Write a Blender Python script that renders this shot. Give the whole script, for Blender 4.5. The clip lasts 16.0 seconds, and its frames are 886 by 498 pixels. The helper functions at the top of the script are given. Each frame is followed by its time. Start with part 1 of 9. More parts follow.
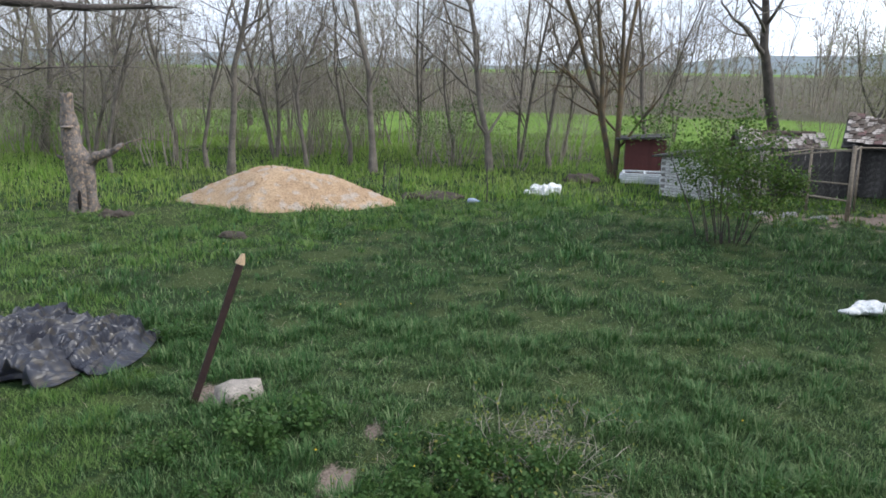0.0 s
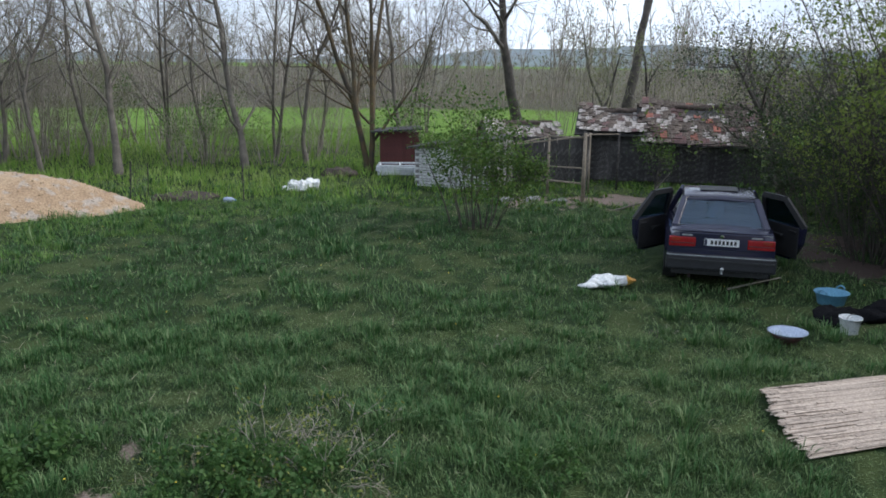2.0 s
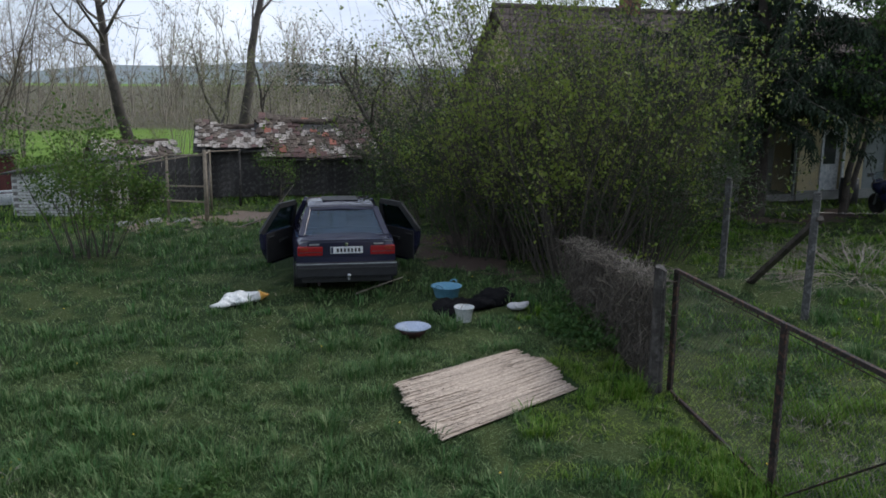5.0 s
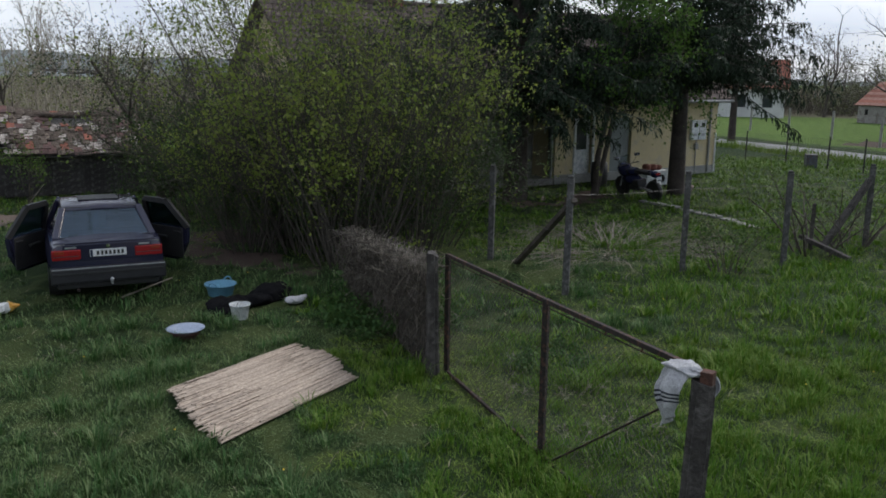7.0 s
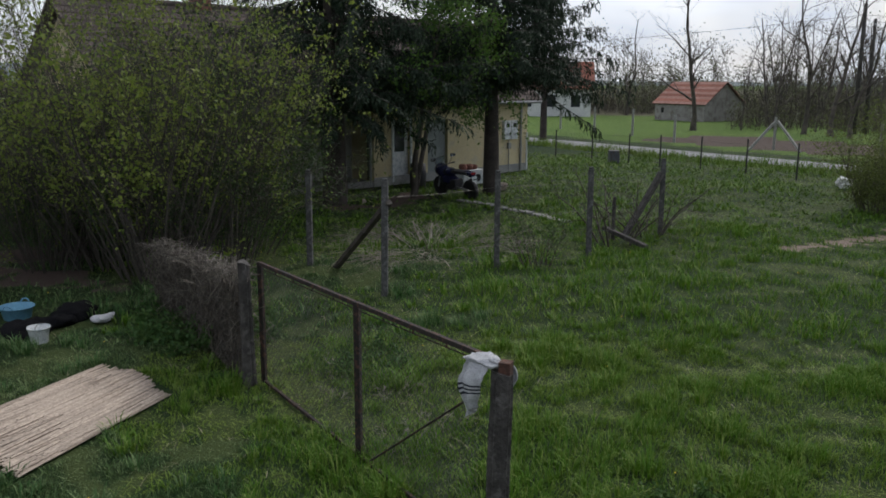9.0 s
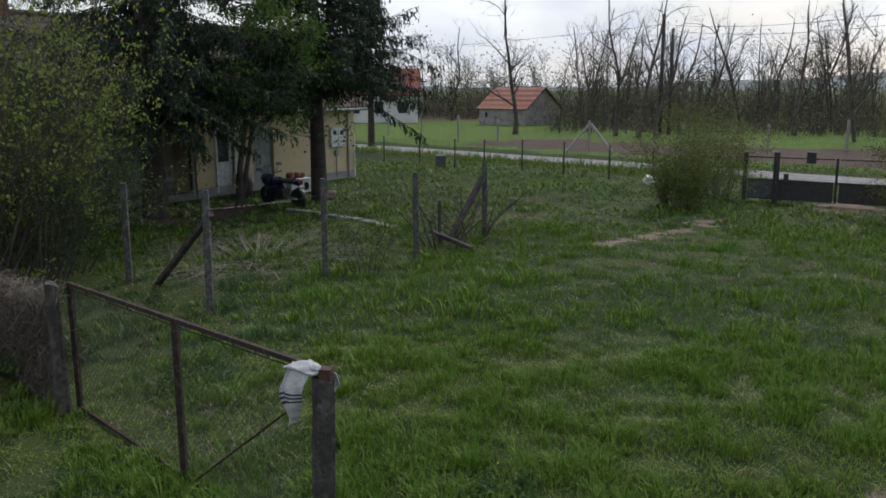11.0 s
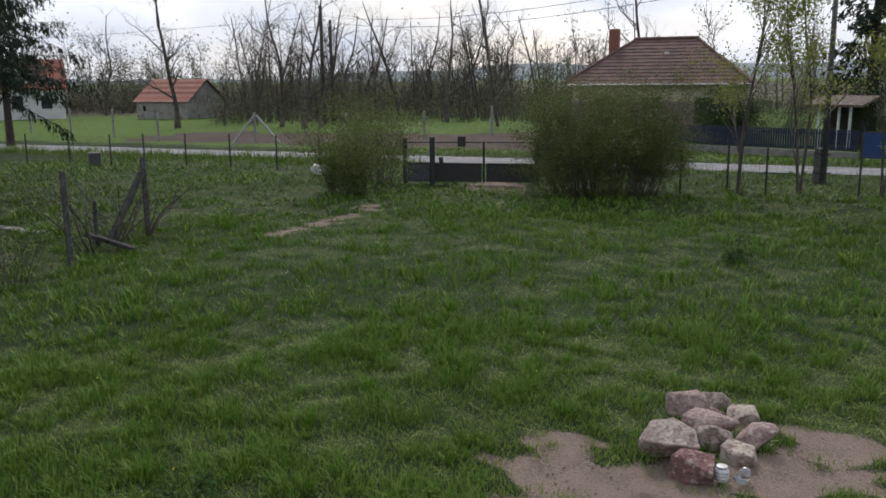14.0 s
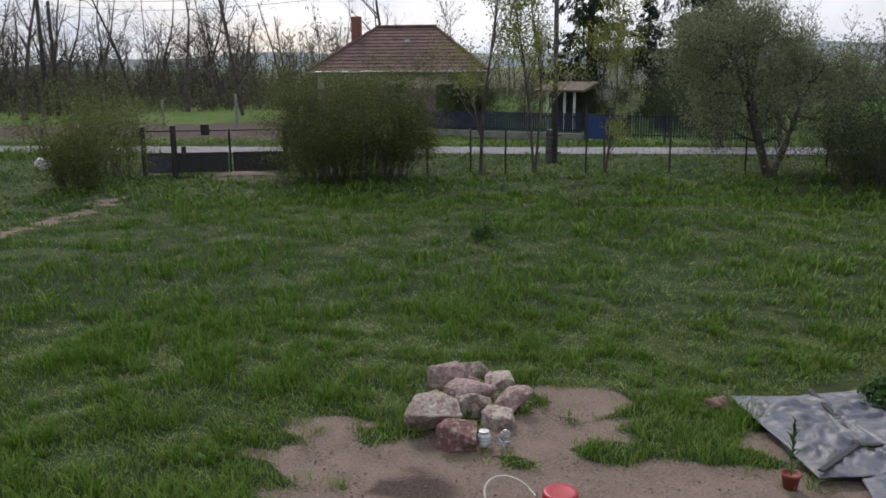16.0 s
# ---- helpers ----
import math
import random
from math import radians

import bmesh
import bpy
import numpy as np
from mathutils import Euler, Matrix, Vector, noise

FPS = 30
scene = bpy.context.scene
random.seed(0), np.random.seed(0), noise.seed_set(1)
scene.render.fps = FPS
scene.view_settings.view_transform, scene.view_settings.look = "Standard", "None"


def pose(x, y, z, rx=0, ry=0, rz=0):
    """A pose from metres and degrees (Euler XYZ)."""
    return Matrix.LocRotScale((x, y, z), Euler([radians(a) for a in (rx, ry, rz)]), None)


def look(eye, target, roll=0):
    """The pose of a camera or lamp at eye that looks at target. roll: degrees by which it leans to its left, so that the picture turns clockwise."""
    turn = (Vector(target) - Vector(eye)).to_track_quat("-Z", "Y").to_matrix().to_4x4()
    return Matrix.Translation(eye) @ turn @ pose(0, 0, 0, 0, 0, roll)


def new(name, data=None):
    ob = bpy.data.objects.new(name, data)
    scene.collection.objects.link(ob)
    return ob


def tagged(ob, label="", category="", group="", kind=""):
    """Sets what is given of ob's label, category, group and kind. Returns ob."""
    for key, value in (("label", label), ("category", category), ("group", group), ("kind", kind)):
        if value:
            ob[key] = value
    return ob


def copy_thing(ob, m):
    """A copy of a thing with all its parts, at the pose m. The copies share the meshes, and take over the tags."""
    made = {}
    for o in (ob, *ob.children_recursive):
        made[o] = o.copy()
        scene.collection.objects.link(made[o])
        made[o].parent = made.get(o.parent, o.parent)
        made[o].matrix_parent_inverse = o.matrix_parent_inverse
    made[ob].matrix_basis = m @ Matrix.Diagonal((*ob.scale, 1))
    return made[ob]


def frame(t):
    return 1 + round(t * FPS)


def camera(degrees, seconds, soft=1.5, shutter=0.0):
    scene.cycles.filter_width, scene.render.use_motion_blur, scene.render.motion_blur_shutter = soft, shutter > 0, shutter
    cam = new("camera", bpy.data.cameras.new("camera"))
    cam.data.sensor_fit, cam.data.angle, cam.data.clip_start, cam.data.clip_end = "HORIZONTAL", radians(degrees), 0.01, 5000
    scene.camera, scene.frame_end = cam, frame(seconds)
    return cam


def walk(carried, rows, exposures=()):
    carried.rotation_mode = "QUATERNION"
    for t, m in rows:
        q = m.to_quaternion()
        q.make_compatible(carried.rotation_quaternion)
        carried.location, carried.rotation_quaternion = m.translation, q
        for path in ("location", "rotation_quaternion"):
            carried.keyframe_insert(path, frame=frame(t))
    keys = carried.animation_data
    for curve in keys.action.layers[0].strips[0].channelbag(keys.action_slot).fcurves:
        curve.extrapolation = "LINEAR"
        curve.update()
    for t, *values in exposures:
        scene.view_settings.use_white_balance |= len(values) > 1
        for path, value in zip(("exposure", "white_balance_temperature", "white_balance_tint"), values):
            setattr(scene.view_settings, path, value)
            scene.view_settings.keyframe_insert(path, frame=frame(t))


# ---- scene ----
cam = camera(55.18, 16.0, soft=1.75)
PATH = [
    (0.0, (-0.0000, 0.0001, 3.4683), (-0.0003, 7.8158, 1.7614), 0.956),
    (0.5, (0.0284, -0.0178, 3.4775), (0.5450, 7.7769, 1.7526), 0.819),
    (1.0, (0.0560, -0.0283, 3.4864), (1.2079, 7.6984, 1.7630), 0.900),
    (1.5, (0.0849, -0.0266, 3.4981), (1.7914, 7.5962, 1.7717), 0.873),
    (2.0, (0.0957, -0.0208, 3.5036), (2.2613, 7.4825, 1.7685), 0.798),
    (2.5, (0.1017, -0.0244, 3.5014), (2.6863, 7.3585, 1.8242), 0.435),
    (3.0, (0.0983, -0.0164, 3.5015), (3.2267, 7.1563, 1.8383), 0.482),
    (3.5, (0.0988, 0.0039, 3.4979), (3.7483, 6.9356, 1.8750), 0.391),
    (4.0, (0.1085, 0.0109, 3.4927), (4.3288, 6.6216, 1.9157), 0.452),
    (6.5, (0.1615, -0.0328, 3.4785), (6.3765, 4.7477, 1.8906), 0.793),
    (7.0, (0.1686, -0.0370, 3.4816), (6.6929, 4.3070, 1.8807), 0.770),
    (7.5, (0.1808, -0.0672, 3.4836), (6.9538, 3.8748, 1.8753), 0.550),
    (8.0, (0.2063, -0.1254, 3.4948), (7.0808, 3.6329, 1.8774), 0.318),
    (8.5, (0.2170, -0.1930, 3.5051), (7.2881, 3.1917, 1.9101), 0.161),
    (9.0, (0.2032, -0.2446, 3.5063), (7.4796, 2.6909, 1.9453), 0.230),
    (11.5, (0.1285, -0.4538, 3.5320), (7.8914, 0.7704, 2.0358), -0.422),
    (12.0, (0.1175, -0.4889, 3.5314), (7.9193, 0.4606, 2.0381), -0.561),
    (12.5, (0.1104, -0.5230, 3.5278), (7.9579, -0.1626, 2.0153), -0.469),
    (13.0, (0.1124, -0.5488, 3.5207), (7.9554, -0.7017, 1.9511), -0.399),
    (13.5, (0.1249, -0.5571, 3.5081), (7.9191, -1.3566, 1.8923), -0.498),
    (14.0, (0.1556, -0.5492, 3.4802), (7.8459, -2.0698, 1.8843), -0.587),
    (14.5, (0.1926, -0.5472, 3.4484), (7.7146, -2.7263, 1.8140), -0.625),
    (15.0, (0.2314, -0.5567, 3.4190), (7.5857, -3.2327, 1.7601), -0.547),
    (15.5, (0.2675, -0.5736, 3.3904), (7.4041, -3.7698, 1.7014), -0.558),
    (16.0, (0.3088, -0.5916, 3.3654), (7.2076, -4.2627, 1.6541), -0.408),
]
walk(cam, [(t, look(eye, goal, roll)) for t, eye, goal, roll in PATH],
     [(0.0, 0.36, 5950, 11), (1.0, 0.22, 5900, 10.5), (2.0, 0.05, 5800, 9.5), (4.0, -0.12, 5850, 10), (7.0, -0.32, 6200, 10), (9.0, -0.34, 6350, 10.5), (12.5, -0.24, 6400, 11.5), (16.0, -0.21, 6400, 14)])

# ---- world, sun, exposure ----
SUN_AZ = radians(-104)          # heading of the sun, counted from +y towards -x
SUN_EL = radians(42)
world = bpy.data.worlds.new("overcast_sky")
scene.world = world
world.use_nodes = True
wt = world.node_tree
wt.nodes.clear()
w_out = wt.nodes.new("ShaderNodeOutputWorld")
w_sky = wt.nodes.new("ShaderNodeTexSky")
w_sky.sky_type, w_sky.sun_disc = "NISHITA", False
w_sky.sun_elevation, w_sky.sun_rotation = SUN_EL, -SUN_AZ
w_sky.air_density, w_sky.dust_density = 1.0, 2.5
w_bg = wt.nodes.new("ShaderNodeBackground")
w_bg.inputs["Strength"].default_value = 0.15
w_cloud = wt.nodes.new("ShaderNodeBackground")
w_mix = wt.nodes.new("ShaderNodeMixShader")
w_tc = wt.nodes.new("ShaderNodeTexCoord")
w_map = wt.nodes.new("ShaderNodeMapping")
w_map.inputs["Scale"].default_value = (1.6, 1.6, 4.5)
w_n = wt.nodes.new("ShaderNodeTexNoise")
w_n.inputs["Scale"].default_value, w_n.inputs["Detail"].default_value = 2.2, 7
w_r = wt.nodes.new("ShaderNodeValToRGB")
w_r.color_ramp.elements[0].position, w_r.color_ramp.elements[1].position = 0.36, 0.62
w_r.color_ramp.elements[0].color = (0.50, 0.50, 0.50, 1)
w_r.color_ramp.elements[1].color = (0.97, 0.97, 0.97, 1)
w_n2 = wt.nodes.new("ShaderNodeTexNoise")
w_n2.inputs["Scale"].default_value, w_n2.inputs["Detail"].default_value = 3.4, 6
w_r2 = wt.nodes.new("ShaderNodeValToRGB")
w_r2.color_ramp.elements[0].position, w_r2.color_ramp.elements[1].position = 0.35, 0.65
w_r2.color_ramp.elements[0].color = (0.60, 0.65, 0.74, 1)
w_r2.color_ramp.elements[1].color = (0.90, 0.93, 0.97, 1)
for a, b in ((w_tc.outputs["Generated"], w_map.inputs[0]), (w_map.outputs[0], w_n.inputs["Vector"]), (w_map.outputs[0], w_n2.inputs["Vector"]),
             (w_n.outputs[0], w_r.inputs[0]), (w_n2.outputs[0], w_r2.inputs[0]), (w_sky.outputs[0], w_bg.inputs[0]),
             (w_r2.outputs[0], w_cloud.inputs[0]), (w_r.outputs[0], w_mix.inputs[0]), (w_bg.outputs[0], w_mix.inputs[1]),
             (w_cloud.outputs[0], w_mix.inputs[2]), (w_mix.outputs[0], w_out.inputs[0])):
    wt.links.new(a, b)
w_cloud.inputs["Strength"].default_value = 1.4
sun = new("sun", bpy.data.lights.new("sun", "SUN"))
sun.data.energy, sun.data.angle, sun.data.color = 2.2, radians(12), (1.0, 0.95, 0.87)
sun.matrix_world = look((0, 0, 40), Vector((0, 0, 40)) - Vector((-math.sin(SUN_AZ) * math.cos(SUN_EL), math.cos(SUN_AZ) * math.cos(SUN_EL), math.sin(SUN_EL))))


# ---- materials ----
def mat(name, a, b=None, scale=6.0, rough=0.8, metal=0.0, bump=0.3, fine=60.0, c=None, rand=0.0, coords="Object", spec=0.4):
    """Two colours mixed by a large and a small noise; c is a third colour for stains; rand varies the value from piece to piece."""
    m = bpy.data.materials.new(name)
    m.use_nodes = True
    t = m.node_tree
    p = t.nodes["Principled BSDF"]
    p.inputs["Roughness"].default_value, p.inputs["Metallic"].default_value = rough, metal
    p.inputs["Specular IOR Level"].default_value = spec
    b = b or [v * 0.7 for v in a]
    tc = t.nodes.new("ShaderNodeTexCoord")
    n1, n2 = t.nodes.new("ShaderNodeTexNoise"), t.nodes.new("ShaderNodeTexNoise")
    n1.inputs["Scale"].default_value, n1.inputs["Detail"].default_value = scale, 5
    n2.inputs["Scale"].default_value, n2.inputs["Detail"].default_value = fine, 4
    for n in (n1, n2):
        t.links.new(tc.outputs[coords], n.inputs["Vector"])
    r1 = t.nodes.new("ShaderNodeMapRange")
    r1.inputs["From Min"].default_value, r1.inputs["From Max"].default_value = 0.35, 0.65
    t.links.new(n1.outputs[0], r1.inputs[0])
    mx = t.nodes.new("ShaderNodeMix")
    mx.data_type = "RGBA"
    mx.inputs[6].default_value, mx.inputs[7].default_value = (*a, 1), (*b, 1)
    t.links.new(r1.outputs[0], mx.inputs[0])
    col = mx.outputs[2]
    f = t.nodes.new("ShaderNodeMapRange")
    f.inputs["From Min"].default_value, f.inputs["From Max"].default_value = 0.3, 0.7
    f.inputs["To Min"].default_value, f.inputs["To Max"].default_value = 0.72, 1.25
    t.links.new(n2.outputs[0], f.inputs[0])
    val = f.outputs[0]
    if rand:
        oi = t.nodes.new("ShaderNodeObjectInfo")
        rr = t.nodes.new("ShaderNodeMapRange")
        rr.inputs["To Min"].default_value, rr.inputs["To Max"].default_value = 1 - rand, 1 + rand
        t.links.new(oi.outputs["Random"], rr.inputs[0])
        mu = t.nodes.new("ShaderNodeMath")
        mu.operation = "MULTIPLY"
        t.links.new(val, mu.inputs[0]), t.links.new(rr.outputs[0], mu.inputs[1])
        val = mu.outputs[0]
    if c:
        n3 = t.nodes.new("ShaderNodeTexNoise")
        n3.inputs["Scale"].default_value, n3.inputs["Detail"].default_value = scale * 2.3, 6
        t.links.new(tc.outputs[coords], n3.inputs["Vector"])
        r3 = t.nodes.new("ShaderNodeMapRange")
        r3.inputs["From Min"].default_value, r3.inputs["From Max"].default_value = 0.52, 0.62
        t.links.new(n3.outputs[0], r3.inputs[0])
        m3 = t.nodes.new("ShaderNodeMix")
        m3.data_type = "RGBA"
        m3.inputs[7].default_value = (*c, 1)
        t.links.new(r3.outputs[0], m3.inputs[0]), t.links.new(col, m3.inputs[6])
        col = m3.outputs[2]
    hs = t.nodes.new("ShaderNodeHueSaturation")
    t.links.new(col, hs.inputs["Color"]), t.links.new(val, hs.inputs["Value"])
    t.links.new(hs.outputs[0], p.inputs["Base Color"])
    if bump:
        bp = t.nodes.new("ShaderNodeBump")
        bp.inputs["Strength"].default_value, bp.inputs["Distance"].default_value = bump, 0.02
        t.links.new(n2.outputs[0], bp.inputs["Height"]), t.links.new(bp.outputs[0], p.inputs["Normal"])
    return m


def leaf_mat(name, a, b, c, patch=0.25, glow=0.35, rough=0.58, attr="", power=2.0):
    """Blades or leaves: colour from island to island and from patch to patch, part of the light passing through."""
    m = bpy.data.materials.new(name)
    m.use_nodes = True
    t = m.node_tree
    p = t.nodes["Principled BSDF"]
    p.inputs["Roughness"].default_value = rough
    p.inputs["Specular IOR Level"].default_value = 0.22
    g = t.nodes.new("ShaderNodeNewGeometry")
    n = t.nodes.new("ShaderNodeTexNoise")
    n.inputs["Scale"].default_value, n.inputs["Detail"].default_value = patch, 4
    t.links.new(g.outputs["Position"], n.inputs["Vector"])
    r = t.nodes.new("ShaderNodeMapRange")
    r.inputs["From Min"].default_value, r.inputs["From Max"].default_value = 0.38, 0.62
    t.links.new(n.outputs[0], r.inputs[0])
    m1, m2 = t.nodes.new("ShaderNodeMix"), t.nodes.new("ShaderNodeMix")
    m1.data_type = m2.data_type = "RGBA"
    m1.inputs[6].default_value, m1.inputs[7].default_value, m2.inputs[7].default_value = (*a, 1), (*b, 1), (*c, 1)
    if attr:
        at = t.nodes.new("ShaderNodeAttribute")
        at.attribute_name = attr
        t.links.new(at.outputs["Fac"], m1.inputs[0])
    else:
        t.links.new(r.outputs[0], m1.inputs[0])
    k = t.nodes.new("ShaderNodeMath")
    k.operation, k.inputs[1].default_value = "POWER", power
    t.links.new(g.outputs["Random Per Island"], k.inputs[0])
    t.links.new(k.outputs[0], m2.inputs[0]), t.links.new(m1.outputs[2], m2.inputs[6])
    t.links.new(m2.outputs[2], p.inputs["Base Color"])
    tr = t.nodes.new("ShaderNodeBsdfTranslucent")
    t.links.new(m2.outputs[2], tr.inputs[0])
    ms = t.nodes.new("ShaderNodeMixShader")
    ms.inputs[0].default_value = glow
    t.links.new(p.outputs[0], ms.inputs[1]), t.links.new(tr.outputs[0], ms.inputs[2])
    t.links.new(ms.outputs[0], t.nodes["Material Output"].inputs[0])
    return m


def ground_mat():
    """Thatch, earth and moss under the blades; the mesh attributes tell worn earth, tilled soil and far fields."""
    m = bpy.data.materials.new("meadow_earth")
    m.use_nodes = True
    t = m.node_tree
    p = t.nodes["Principled BSDF"]
    p.inputs["Roughness"].default_value = 0.95
    p.inputs["Specular IOR Level"].default_value = 0.15
    g = t.nodes.new("ShaderNodeNewGeometry")

    def noise_at(scale, lo, hi, detail=6):
        n = t.nodes.new("ShaderNodeTexNoise")
        n.inputs["Scale"].default_value, n.inputs["Detail"].default_value = scale, detail
        t.links.new(g.outputs["Position"], n.inputs["Vector"])
        r = t.nodes.new("ShaderNodeMapRange")
        r.inputs["From Min"].default_value, r.inputs["From Max"].default_value = lo, hi
        t.links.new(n.outputs[0], r.inputs[0])
        return r.outputs[0], n.outputs[0]

    def mix(fac, a, b):
        x = t.nodes.new("ShaderNodeMix")
        x.data_type = "RGBA"
        t.links.new(fac, x.inputs[0])
        for i, v in ((6, a), (7, b)):
            if isinstance(v, tuple):
                x.inputs[i].default_value = (*v, 1)
            else:
                t.links.new(v, x.inputs[i])
        return x.outputs[2]

    big, _ = noise_at(0.35, 0.35, 0.65)
    mid, _ = noise_at(3.0, 0.35, 0.65)
    fine, raw = noise_at(38.0, 0.3, 0.7, 8)
    # Turf and thatch are darkened for the shade in gaps between blades.
    turf = mix(mid, (0.020, 0.038, 0.010), (0.042, 0.055, 0.020))
    turf = mix(big, turf, (0.024, 0.052, 0.012))
    turf = mix(fine, turf, (0.022, 0.034, 0.010))
    clump, clump_raw = noise_at(11.0, 0.38, 0.62)
    turf = mix(clump, turf, (0.016, 0.034, 0.010))
    earth = mix(mid, (0.205, 0.150, 0.120), (0.120, 0.087, 0.069))
    earth = mix(fine, earth, (0.245, 0.195, 0.16))
    soil = mix(fine, (0.060, 0.042, 0.036), (0.105, 0.078, 0.066))
    field = mix(mid, mix(big, (0.195, 0.285, 0.052), (0.135, 0.228, 0.036)), (0.100, 0.178, 0.028))
    thatch = mix(fine, (0.088, 0.104, 0.036), (0.034, 0.052, 0.014))
    litter = mix(mid, (0.085, 0.085, 0.050), (0.115, 0.100, 0.070))
    col = turf
    for key, c in (("thatch", thatch), ("bare", earth), ("field", field), ("litter", litter), ("tilled", soil)):
        at = t.nodes.new("ShaderNodeAttribute")
        at.attribute_name = key
        ad = t.nodes.new("ShaderNodeMath")
        ad.operation = "MULTIPLY_ADD"
        ad.inputs[1].default_value, ad.inputs[2].default_value = 0.9, -0.45
        t.links.new(raw, ad.inputs[0])
        su = t.nodes.new("ShaderNodeMath")
        su.operation, su.use_clamp = "ADD", True
        t.links.new(at.outputs["Fac"], su.inputs[0]), t.links.new(ad.outputs[0], su.inputs[1])
        st = t.nodes.new("ShaderNodeMapRange")
        st.inputs["From Min"].default_value, st.inputs["From Max"].default_value = 0.35, 0.65
        t.links.new(su.outputs[0], st.inputs[0])
        col = mix(st.outputs[0], col, c)
    t.links.new(col, p.inputs["Base Color"])
    bp = t.nodes.new("ShaderNodeBump")
    bp.inputs["Strength"].default_value, bp.inputs["Distance"].default_value = 0.8, 0.05
    t.links.new(raw, bp.inputs["Height"]), t.links.new(bp.outputs[0], p.inputs["Normal"])
    return m


